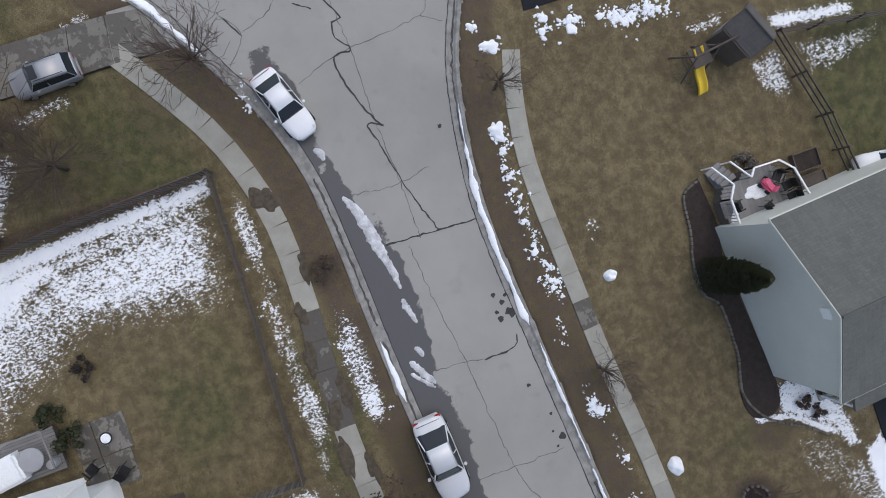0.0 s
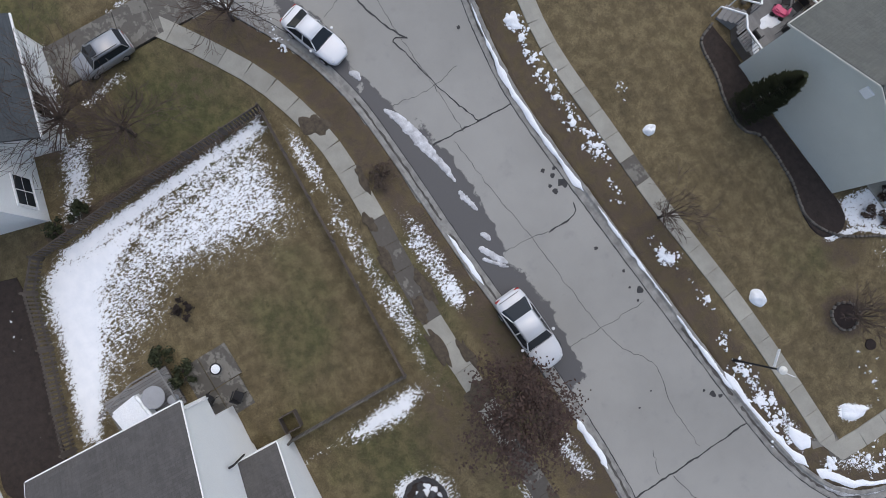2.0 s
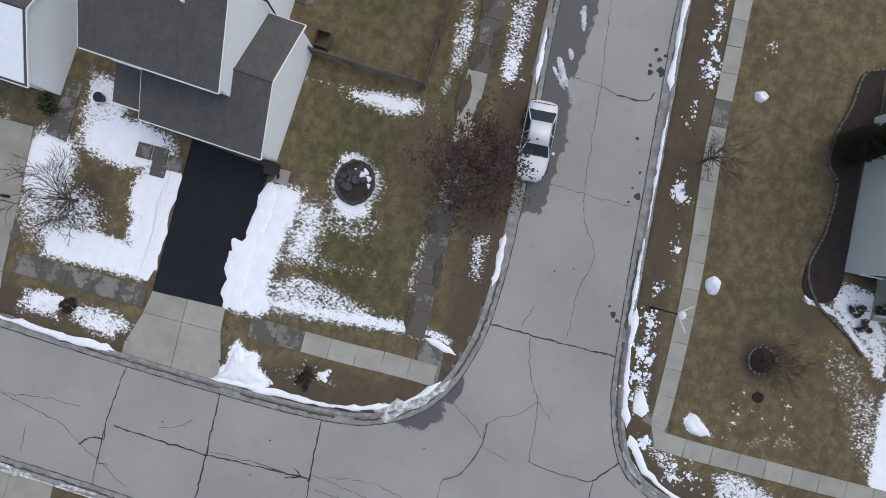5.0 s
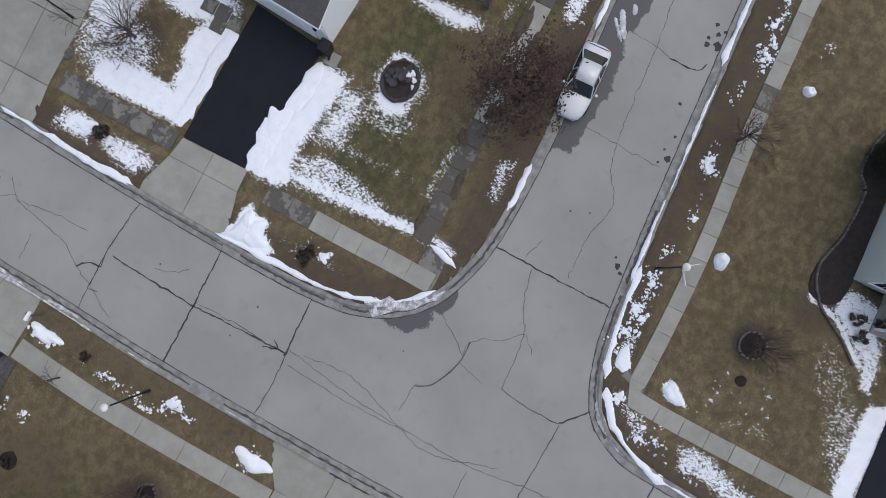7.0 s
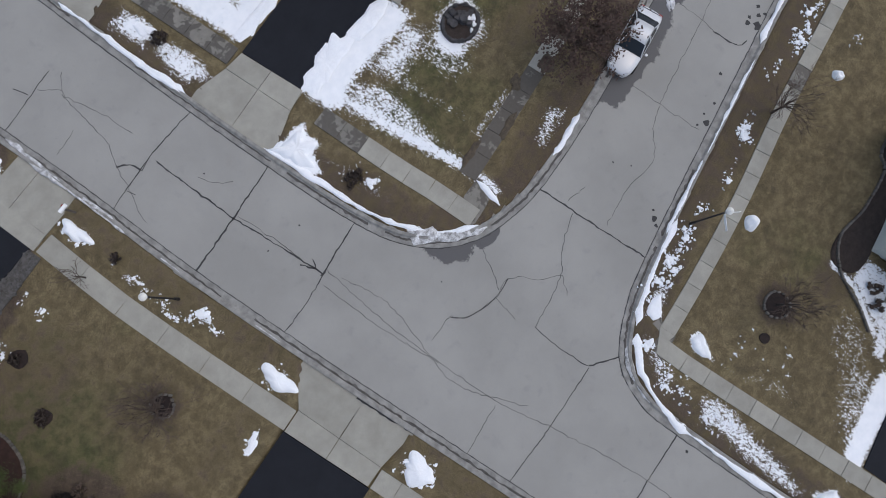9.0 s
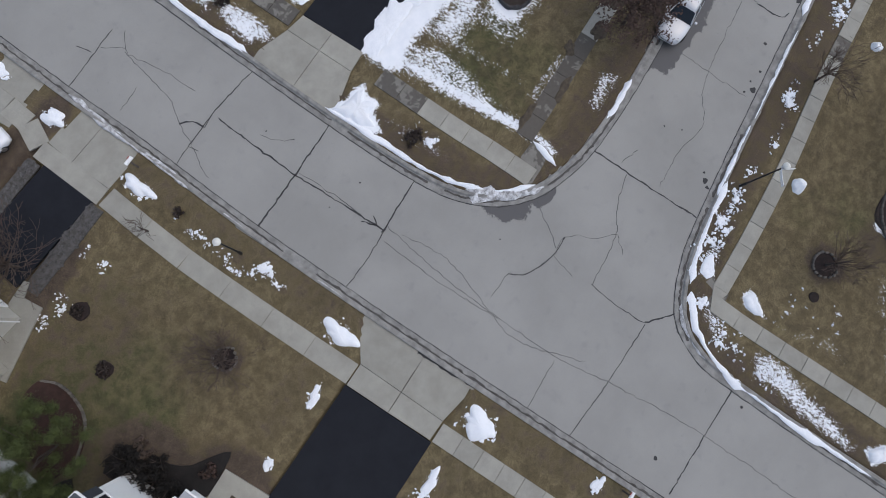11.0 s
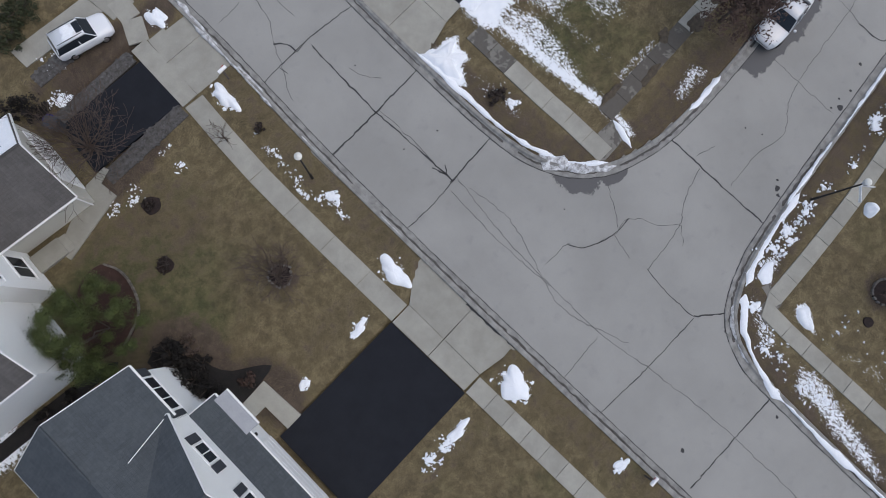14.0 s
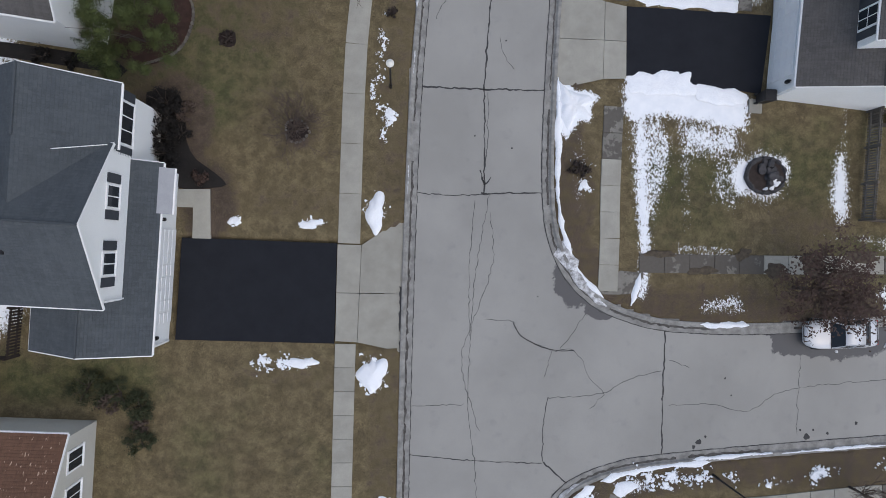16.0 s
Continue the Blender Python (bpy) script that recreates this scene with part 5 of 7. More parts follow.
def house_far_west():
    h = empty("house", pose(-4.9, 18.9, 0, 0, 0, -6.0), "white two-storey house with a brown-grey roof beside a driveway", "house")
    # garage: its ridge runs along x, the north slope keeps its snow
    part("garage_wall", gable_walls(-6.0, 0.0, 0.0, 4.6, -0.2, 2.6, 4.0, "x"), SIDING_TAN, h)
    gable_roof(h, -6.0, 0.0, 0.0, 4.6, 2.6, 4.0, "x", ROOF_GREY, over=0.45, rake=0.12, ends=(False, True))
    k = 1.4 / 2.3
    part("snow_sheet", slope_bm((-5.9, 4.95, 2.83 - 0.35 * k), (0.05, 4.95, 2.83 - 0.35 * k), (-5.9, 2.42, 4.13), (0.05, 2.42, 4.13), 0.6, 0.04), SNOW, h, "smooth white snow lying on the north roof slope")
    garage_door(h, 1, 0.0, 0.9, 4.2)
    part("downpipe", tube([(-0.15, -0.1, 2.4), (-0.15, -0.1, 0.1)], 0.04, 6), TRIM, h)
    # two-storey front gable, then the long rear block
    part("wall", gable_walls(-10.0, -4.3, -2.6, 1.6, -0.2, 5.1, 6.6, "x"), SIDING, h)
    gable_roof(h, -10.0, -4.3, -2.6, 1.6, 5.1, 6.6, "x", ROOF_GREY, over=0.3, rake=0.2, ends=(False, True))
    part("wall", gable_walls(-16.0, -5.3, -6.85, -2.6, -0.2, 4.95, 6.45, "x"), SIDING, h)
    gable_roof(h, -16.0, -5.3, -6.85, -2.6, 4.95, 6.45, "x", ROOF_GREY, over=0.22, rake=0.2)
    for v in (-1.75, 0.4):
        window(h, wall_at(-4.3, v, 4.3, "e"), 0.9, 1.15, False, 2, 0)
    window(h, wall_at(-4.3, -1.2, 1.6, "e"), 1.3, 1.2, False, 2, 0)
    part("porch_floor", box(-4.3, -2.6, -1.4, -0.35, -0.1, 0.16), CONCRETE, h)
    part("step", box(-2.6, -2.2, -1.4, -0.4, -0.1, 0.09), CONCRETE, h)
    return h


def house_south_west():
    h = empty("house", pose(-10.9, -6.7, 0, 0, 0, -2.0), "low house with a patchy brown shingle roof and cream walls", "house")
    part("wall", gable_walls(-12.0, 0.0, -8.0, 0.0, -0.2, 2.9, 4.6, "x"), SIDING_TAN, h)
    gable_roof(h, -12.0, 0.0, -8.0, 0.0, 2.9, 4.6, "x", ROOF_BROWN, over=0.25)
    for v in (-1.3, -3.1):
        window(h, wall_at(0.0, v, 1.9, "e"), 0.95, 1.2, False, 2, 0)
    return h


house_west()
house_north()
house_south()
house_far_west()
house_south_west()


def house_behind_fence():
    """Beyond the back fence: local x runs along its windowed wall, y away from the street."""
    h = empty("house", pose(47.9, 16.4, 0, 0, 0, -15.0), "white two-storey house with a blue-grey roof behind the fence", "house")
    part("wall", gable_walls(0.0, 9.5, 0.0, 8.0, -0.2, 5.0, 7.2, "x"), SIDING, h)
    gable_roof(h, 0.0, 9.5, 0.0, 8.0, 5.0, 7.2, "x", ROOF_BLUE, over=0.25)
    part("wing_wall", box(3.4, 9.0, -1.8, 0.1, -0.2, 2.7), SIDING, h)
    part("wing_roof", slope_bm((3.1, -2.1, 2.75), (9.3, -2.1, 2.75), (3.1, 0.1, 3.75), (9.3, 0.1, 3.75)), ROOF_BLUE, h)
    part("gutter", tube([(3.1, -2.13, 2.72), (9.3, -2.13, 2.72)], 0.06, 6), TRIM, h)
    window(h, wall_at(1.3, 0.0, 1.5, "s"), 1.5, 1.25, False, 2, 1)
    window(h, wall_at(1.8, 0.0, 4.0, "s"), 1.3, 1.25, False, 2, 1)
    window(h, wall_at(5.4, 0.0, 4.5, "s"), 1.3, 1.0, False, 2, 0)
    window(h, wall_at(5.2, -1.8, 1.5, "s"), 1.2, 1.2, False, 2, 1)
    part("corner_board", box(-0.06, 0.05, -0.06, 0.05, -0.1, 4.9), TRIM, h)
    return h


house_behind_fence()


def house_next_north():
    """The next house along the straight street: its garage roof keeps its snow."""
    h = empty("house", pose(26.4, 24.6, 0, 0, 0, -4.0), "white house with a snow-covered garage roof", "house")
    part("garage_wall", gable_walls(0.0, 6.4, 0.0, 6.5, -0.2, 2.6, 4.1, "y"), SIDING, h)
    gable_roof(h, 0.0, 6.4, 0.0, 6.5, 2.6, 4.1, "y", ROOF_GREY, over=0.25, rake=0.2)
    k = 1.5 / 3.2
    part("snow_sheet", slope_bm((-0.15, -0.1, 2.82 - 0.15 * k), (-0.15, 6.6, 2.82 - 0.15 * k), (3.1, -0.1, 4.27), (3.1, 6.6, 4.27), 0.7, 0.04), SNOW, h, "smooth white snow lying on the garage roof")
    part("wall", gable_walls(6.0, 12.5, 1.0, 10.0, -0.2, 5.2, 7.0, "y"), SIDING, h)
    gable_roof(h, 6.0, 12.5, 1.0, 10.0, 5.2, 7.0, "y", ROOF_GREY, over=0.25)
    garage_door(h, -1, 0.0, 0.9, 5.6)
    return h


house_next_north()


# ---- snow heaps and kerb snow ----
def heap_bm(rx, ry, h, seed, ragged=0.28):
    """A lumpy mound with a ragged rim, melted flat at the edge."""
    rng = random.Random(seed)
    ph = [rng.uniform(0, 6.28) for _ in range(6)]
    bm = bmesh.new()
    n, m = 45, 7
    knots = [rng.uniform(-0.55, 0.55) for _ in range(15)]
    rng_edge = [knots[i // 3] * (1 - i % 3 / 3) + knots[(i // 3 + 1) % 15] * (i % 3 / 3) for i in range(n)]
    rows = []
    for j in range(m + 1):
        f = j / m
        row = []
        for i in range(n):
            a = 2 * math.pi * i / n
            edge = 1 + ragged * (0.6 * math.sin(2 * a + ph[0]) + 0.5 * math.sin(3 * a + ph[1]) + 0.3 * math.sin(5 * a + ph[2]) + 0.12 * math.sin(8 * a + ph[3]) + 0.6 * rng_edge[i])
            r = f * edge
            x, y = rx * r * math.cos(a), ry * r * math.sin(a)
            z = h * (1 - f ** 3.2) * (1 + 0.35 * math.sin(4.1 * x / max(rx, 0.3) + ph[4]) * math.sin(3.7 * y / max(ry, 0.3) + ph[5])) + rng.uniform(-0.02, 0.02) * (1 - f)
            row.append(bm.verts.new((x, y, z - (0.06 if j == m else 0))))
            if j == 0:
                break
        rows.append(row)
    for i in range(n):
        bm.faces.new((rows[0][0], rows[1][i], rows[1][(i + 1) % n]))
    for r0, r1 in zip(rows[1:], rows[2:]):
        for i in range(n):
            bm.faces.new((r0[i], r1[i], r1[(i + 1) % n], r0[(i + 1) % n]))
    return bm


for k, (x, y, rx, ry, h) in enumerate(HEAPS):
    ob = part("snow_mound", heap_bm(rx * 0.9, ry * 0.92, h * 0.7, k, 0.32), SNOW, None, smooth=True)
    ob.matrix_basis = pose(x, y, -0.01)
    tagged(ob, "melting mound of white snow on the grass", "snow mound", "snow mounds")


def lawn_heap(x, y, rx, ry, h, k):
    ob = part("snow_mound", heap_bm(rx, ry, h, 500 + k, 0.1), SNOW, None, smooth=True)
    ob.matrix_basis = pose(x, y, -0.01, 0, 0, 10)
    tagged(ob, "rounded lump of snow standing alone on the brown lawn", "snow mound", "snow mounds")


lawn_heap(35.85, -12.75, 0.33, 0.36, 0.3, 0)
lawn_heap(25.2, -12.75, 0.55, 0.4, 0.36, 1)


def drift(outline, h, seed, full=1.0, label="shovelled mound of white snow beside the kerb"):
    """A flat-topped drift inside an outline, thin and ragged at the rim."""
    rng = random.Random(seed)
    line = spline(outline + [outline[0]], 0.14)[:-1]
    c = line.mean(axis=0)
    bm = bmesh.new()
    rows = []
    n = len(line)
    ph = [rng.uniform(0, 6.28) for _ in range(3)]
    jag = [rng.uniform(-0.05, 0.05) + 0.06 * math.sin(i * 0.9 + ph[0]) + 0.06 * math.sin(i * 0.37 + ph[1]) for i in range(n)]
    for f, g in ((0.86, -0.25), (0.78, 0.3), (0.62, 0.75), (0.42, 1.0), (0.2, 0.9)):
        rows.append([bm.verts.new((*(p * 0 + (p - c) * full * (f + jag[i] * f)), h * g * (1 + rng.uniform(-0.2, 0.2)))) for i, p in enumerate(line)])
    for r0, r1 in zip(rows, rows[1:]):
        for i in range(n):
            bm.faces.new((r0[i], r0[(i + 1) % n], r1[(i + 1) % n], r1[i]))
    bm.faces.new(rows[-1])
    bmesh.ops.recalc_face_normals(bm, faces=bm.faces)
    ob = part("snow_mound", bm, SNOW, None, smooth=True)
    ob.matrix_basis = pose(c[0], c[1], 0.0)
    tagged(ob, label, "snow mound", "snow mounds")


drift([(13.4, 12.6), (14.4, 12.0), (15.8, 11.7), (15.2, 11.2), (15.4, 10.2), (14.5, 10.3), (14.0, 9.6), (13.5, 10.6)], 0.2, 71)
drift([(17.3, -10.2), (18.1, -10.0), (18.8, -10.4), (18.2, -10.8), (17.7, -11.2), (17.2, -10.8)], 0.1, 72)
drift([(17.6, -13.0), (18.3, -13.3), (17.8, -14.0), (17.2, -14.7), (17.0, -13.6)], 0.16, 73)
drift([(14.0, -23.1), (14.9, -24.0), (14.4, -24.6), (13.5, -23.8)], 0.2, 74)


for k, out in enumerate(([(17.3, 12.8), (17.9, 13.3), (18.8, 13.25), (19.6, 13.5), (20.6, 13.35), (21.3, 13.5), (21.5, 12.7), (21.3, 12.0), (19.4, 12.0), (17.5, 12.0)], [(21.4, 12.7), (22.2, 12.75), (23.0, 12.6), (23.8, 12.6), (24.6, 12.2), (24.3, 11.6), (22.6, 11.6), (21.4, 11.9)],
                         [(17.6, 17.3), (18.3, 16.95), (19.2, 17.1), (20.4, 16.9), (21.6, 17.1), (22.8, 16.85), (23.8, 17.0), (24.2, 17.5), (22.6, 17.9), (20.0, 17.8), (17.7, 17.9)])):
    drift(out, 0.08, 90 + k, 1.1, "flat bank of shovelled snow along a black driveway")


def ridge_bm(pts, width, height, z, seed):
    """A ragged strip of old snow along a line."""
    rng = random.Random(seed)
    line = spline(pts, 0.11)
    n = len(line)
    t = np.gradient(line, axis=0)
    t /= np.linalg.norm(t, axis=1)[:, None]
    nrm = np.stack([-t[:, 1], t[:, 0]], 1)
    bm = bmesh.new()
    ph = [rng.uniform(0, 9) for _ in range(6)]
    edge = [(rng.uniform(0.45, 1.35), rng.uniform(0.45, 1.35)) for _ in range(n // 4 + 3)]
    rows = []
    for i, (p, q) in enumerate(zip(line, nrm)):
        taper = max(0.1, min(1.0, i / 5, (n - 1 - i) / 5))
        j, f = i // 4, i % 4 / 4
        lo, hi = (edge[j][k] * (1 - f) + edge[j + 1][k] * f for k in (0, 1))
        w = width * (0.8 + 0.25 * math.sin(i * 0.11 + ph[0])) * taper
        h = height * max(0.2, 0.7 + 0.2 * math.sin(i * 0.25 + ph[3]) + rng.uniform(-0.15, 0.15)) * taper
        a, b = w * 0.5 * lo + rng.uniform(-0.015, 0.015), w * 0.5 * hi + rng.uniform(-0.015, 0.015)
        prof = [(-a, -0.03), (-a * 0.6, h * 0.75), (0.02, h), (b * 0.6, h * 0.7), (b, -0.03)]
        rows.append([bm.verts.new((*(p + q * d), z + e + (rng.uniform(-0.2, 0.2) * h if e > 0 else 0))) for d, e in prof])
    for r0, r1 in zip(rows, rows[1:]):
        for k in range(4):
            bm.faces.new((r0[k], r0[k + 1], r1[k + 1], r1[k]))
    bmesh.ops.recalc_face_normals(bm, faces=bm.faces)
    return bm


def nearest(line, x, y):
    return int(np.argmin((line[:, 0] - x) ** 2 + (line[:, 1] - y) ** 2))


def kerb_snow(line, a, b, shift, width, height, seed, mat=SNOW, z=ROAD_Z + 0.03):
    i, j = sorted((nearest(line, *a), nearest(line, *b)))
    pts = offset_line(line, shift)[i:j + 1:2]
    if len(pts) < 3:
        pts = offset_line(line, shift)[i:j + 1]
    ob = part("kerb_snow", ridge_bm([tuple(p) for p in pts], width, height, z, seed), mat, None, smooth=True)
    tagged(ob, "thin ragged ridge of old snow along the kerb", "kerb snow", "kerb snow")


# north kerb (the line runs from the far north round the corner to the bulb; the road lies on its right)
kerb_snow(NORTH, (13.3, 17.6), (13.9, 27.0), 0.12, 0.35, 0.1, 4, z=0.0)
kerb_snow(NORTH, (21.6, -1.15), (25.4, -1.2), 0.12, 0.42, 0.12, 5, z=0.0)
kerb_snow(NORTH, (33.0, -0.7), (36.6, -0.5), 0.0, 0.32, 0.1, 6, z=0.0)
kerb_snow(NORTH, (52.6, 2.9), (56.8, 5.4), 0.0, 0.6, 0.2, 7, z=-0.03)
kerb_snow(SOUTH, (21.4, -8.95), (27.0, -8.5), 0.05, 0.3, 0.09, 9, z=-0.02)
kerb_snow(SOUTH, (27.4, -8.4), (33.6, -8.0), 0.1, 0.2, 0.07, 10, z=0.0)
kerb_snow(SOUTH, (34.6, -7.9), (44.6, -7.8), -0.02, 0.45, 0.12, 11, z=-0.02)
kerb_snow(SOUTH, (45.2, -7.9), (47.0, -8.2), -0.02, 0.2, 0.08, 12, z=-0.02)
kerb_snow(WEST, (5.3, 16.5), (5.9, 24.5), 0.2, 0.22, 0.07, 15, SLUSH, 0.0)
kerb_snow(WEST, (5.2, 8.0), (5.2, 5.6), 0.1, 0.16, 0.05, 16, SLUSH, 0.0)
kerb_snow(WEST, (5.2, 14.8), (5.3, 11.0), 0.1, 0.14, 0.05, 17, SLUSH, 0.0)
def free_ridge(pts, width, height, seed, mat, z):
    ob = part("kerb_snow", ridge_bm(pts, width, height, z, seed), mat, None, smooth=True)
    tagged(ob, "thick crust of shovelled snow round the corner kerb", "kerb snow", "kerb snow")


free_ridge([(13.4, 12.7), (13.5, 9.3), (13.55, 6.7), (13.85, 4.4), (14.5, 2.7)], 0.4, 0.11, 81, SNOW, 0.0)
free_ridge([(13.95, 3.5), (14.5, 2.1), (15.2, 1.05), (16.6, -0.15)], 1.2, 0.14, 82, SLUSH, -0.05)
free_ridge([(14.6, 2.3), (15.4, 1.2), (16.4, 0.3)], 0.45, 0.16, 83, SNOW, -0.03)
free_ridge([(13.55, 18.1), (13.65, 20.5), (13.8, 24.2)], 0.42, 0.1, 79, SNOW, 0.0)
free_ridge([(18.5, 1.9), (18.3, 0.8), (18.0, -0.1)], 0.4, 0.1, 84, SNOW, 0.0)
free_ridge([(23.0, -9.0), (20.4, -9.25), (18.0, -9.65), (16.5, -10.1)], 0.5, 0.11, 85, SNOW, 0.0)
free_ridge([(16.3, -10.3), (15.3, -10.9), (14.4, -11.8), (13.7, -13.0), (13.2, -14.6), (13.05, -15.8)], 0.62, 0.15, 86, SNOW, -0.04)
free_ridge([(15.6, -10.2), (14.5, -10.9), (13.7, -12.0), (13.2, -13.4)], 0.5, 0.09, 87, SLUSH, -0.07)
free_ridge([(13.05, -15.8), (12.95, -19.0), (12.9, -24.0)], 0.4, 0.1, 88, SNOW, 0.0)
free_ridge([(6.05, 24.6), (5.75, 21.0), (5.6, 18.5), (5.5, 16.8)], 0.34, 0.06, 89, SLUSH, -0.03)
MELT = material("melting_snow", (0.66, 0.67, 0.69), 0.6, (0.30, 0.30, 0.31), 3.0, 16.0, 0.35, spread=0.35)


def melt_bm(pts, width, seed):
    """A flat crust of wet snow with blunt ends and a ragged rim."""
    rng = random.Random(seed)
    bm = bmesh.new()
    n = 12 * (len(pts) - 1) + 8
    left, right = 0.5, 0.5
    rows = []
    for i in range(n + 1):
        f = i / n
        u = f * (len(pts) - 1)
        k = min(int(u), len(pts) - 2)
        p = Vector(pts[k]).lerp(Vector(pts[k + 1]), u - k)
        d = (Vector(pts[k + 1]) - Vector(pts[k])).normalized()
        q = Vector((-d.y, d.x))
        left = min(0.62, max(0.25, left + rng.uniform(-0.12, 0.12)))
        right = min(0.62, max(0.25, right + rng.uniform(-0.12, 0.12)))
        blunt = max(0.06, (1 - abs(2 * f - 1) ** 2.6) ** 0.6)
        a = width * left * blunt + rng.uniform(0, 0.05)
        b = width * right * blunt + rng.uniform(0, 0.05)
        h = 0.012 + 0.014 * blunt
        prof = [(-a, -0.02), (-a * 0.8, h * 0.6), (-a * 0.25, h), (b * 0.35, h * 0.9), (b * 0.85, h * 0.5), (b, -0.02)]
        rows.append([bm.verts.new((*(p + q * e), ROAD_Z + 0.012 + z + (rng.uniform(-0.3, 0.3) * h if z > 0 else 0))) for e, z in prof])
    for r0, r1 in zip(rows, rows[1:]):
        for k in range(5):
            bm.faces.new((r0[k], r0[k + 1], r1[k + 1], r1[k]))
    bmesh.ops.recalc_face_normals(bm, faces=bm.faces)
    return bm


for k, (pts, w) in enumerate([([(44.2, -1.1), (43.3, -1.45), (42.0, -1.8), (40.6, -2.05), (38.9, -2.3)], 0.58), ([(38.4, -2.2), (37.8, -2.3), (37.0, -2.5)], 0.42),
                              ([(35.3, -1.5), (34.7, -1.9), (33.8, -2.35)], 0.4), ([(34.7, -1.35), (34.2, -1.75), (33.6, -2.3)], 0.25),
                              ([(46.9, -0.6), (46.2, -0.9)], 0.4), ([(35.9, -2.0), (35.3, -2.25)], 0.25)]):
    ob = part("road_snow", melt_bm(pts, w, 60 + k), MELT, None, smooth=True)
    tagged(ob, "thin melting streak of snow on the wet road", "road snow", "road snow")


def snow_clumps():
    """Broken clumps of old snow along the verges: each a few low lobes with ragged rims."""
    rng = random.Random(5)
    bm = bmesh.new()

    def lobe(x, y, r):
        k = 11
        stretch, turn = rng.uniform(0.65, 1.5), rng.uniform(0, 3.14)
        c, d = math.cos(turn), math.sin(turn)
        rad = [rng.uniform(0.35, 1.35) for _ in range(k)]
        out = []
        for f, z in ((1.0, -0.03), (0.82, 0.06 * r + 0.006), (0.0, 0.16 * r + 0.012)):
            n = k if f else 1
            row = []
            for i in range(n):
                a = 6.2832 * i / k
                u, v = r * f * rad[i] * math.cos(a) * stretch, r * f * rad[i] * math.sin(a)
                row.append(bm.verts.new((x + u * c - v * d, y + u * d + v * c, z)))
            out.append(row)
        for i in range(k):
            j = (i + 1) % k
            bm.faces.new((out[0][i], out[0][j], out[1][j], out[1][i]))
            bm.faces.new((out[1][i], out[1][j], out[2][0]))

    def run(n, half, most, *pts):
        line = spline(pts, 0.1) if len(pts) > 2 else np.linspace(np.array(pts[0], float), np.array(pts[1], float), 40)
        at = [rng.random() for _ in range(max(2, n // 4))]
        for _ in range(n):
            q = min(1.0, max(0.0, rng.choice(at) + rng.gauss(0, 0.05)))
            x, y = line[int(q * (len(line) - 1))]
            x, y = x + rng.gauss(0, half), y + rng.gauss(0, half)
            r = 0.025 + 0.8 * most * rng.random() ** 2.6
            lobe(x, y, r)
            for _ in range(rng.randint(3, 9)):
                lobe(x + rng.gauss(0, 1.35 * r), y + rng.gauss(0, 1.35 * r), r * rng.uniform(0.15, 0.6))

    run(80, 0.2, 0.25, (44.6, -9.7), (43.7, -9.5), (41.6, -9.3), (40.0, -9.45), (38.0, -9.5), (37.0, -9.65), (35.8, -9.7))
    run(12, 0.2, 0.12, (34.5, -9.4), (33.4, -9.4), (30.5, -9.7))
    run(55, 0.2, 0.2, (30.0, -9.75), (29.1, -9.8), (26.4, -10.25))
    run(10, 0.25, 0.12, (26.0, -10.3), (23.5, -10.0))
    run(62, 0.3, 0.24, (23.2, -10.0), (21.4, -9.95), (19.8, -10.0), (17.4, -10.3))
    run(70, 0.15, 0.16, (3.6, 17.2), (3.45, 15.0), (3.5, 13.8), (3.5, 12.8), (3.2, 11.2), (3.9, 10.2), (3.7, 8.8))
    run(14, 0.2, 0.22, (-0.5, 18.4), (-0.5, 17.0))
    run(12, 0.2, 0.18, (-3.1, 18.4), (-3.4, 17.3))
    run(12, 0.25, 0.1, (-6.0, 17.2), (-4.2, 18.1))
    run(34, 0.14, 0.2, (-2.9, -3.6), (-1.2, -3.55), (-0.2, -3.45))
    run(70, 0.25, 0.34, (49.1, -13.4), (48.8, -15.3), (48.7, -16.7), (48.5, -18.3), (48.4, -19.6), (47.9, -20.7))
    run(9, 0.2, 0.06, (39.8, -12.4), (38.4, -12.7), (37.0, -12.9))
    run(40, 0.4, 0.2, (14.9, -12.6), (14.5, -15.0), (14.4, -18.0))
    run(14, 0.3, 0.12, (14.9, 8.4), (15.2, 6.2))
    run(12, 0.3, 0.2, (51.0, 1.8), (48.2, 1.5))
    run(24, 0.4, 0.12, (46.0, 3.9), (33.0, 4.0))
    run(24, 0.3, 0.12, (38.5, 1.0), (33.0, 0.8))
    run(14, 0.5, 0.1, (-2.2, 26.6), (-0.3, 26.3))
    run(10, 0.3, 0.22, (-2.6, 25.0), (-2.4, 24.4))
    run(16, 0.6, 0.09, (18.5, -15.0), (19.5, -20.0))
    run(16, 0.4, 0.16, (45.6, 19.8), (43.6, 20.9))
    run(10, 0.3, 0.1, (41.0, 21.8), (38.0, 22.6))
    # crumbs shed round the mounds
    for hx, hy, rx, ry, _ in HEAPS:
        for _ in range(int(6 + 8 * (rx + ry))):
            a = rng.uniform(0, 6.2832)
            f = rng.gauss(0.92, 0.16)
            lobe(hx + rx * f * math.cos(a), hy + ry * f * math.sin(a), 0.02 + 0.12 * rng.random() ** 2)
    ob = part("snow_clumps", bm, SNOW)
    tagged(ob, "scattered broken clumps of melting snow on the verges", "snow", kind="stuff")


snow_clumps()


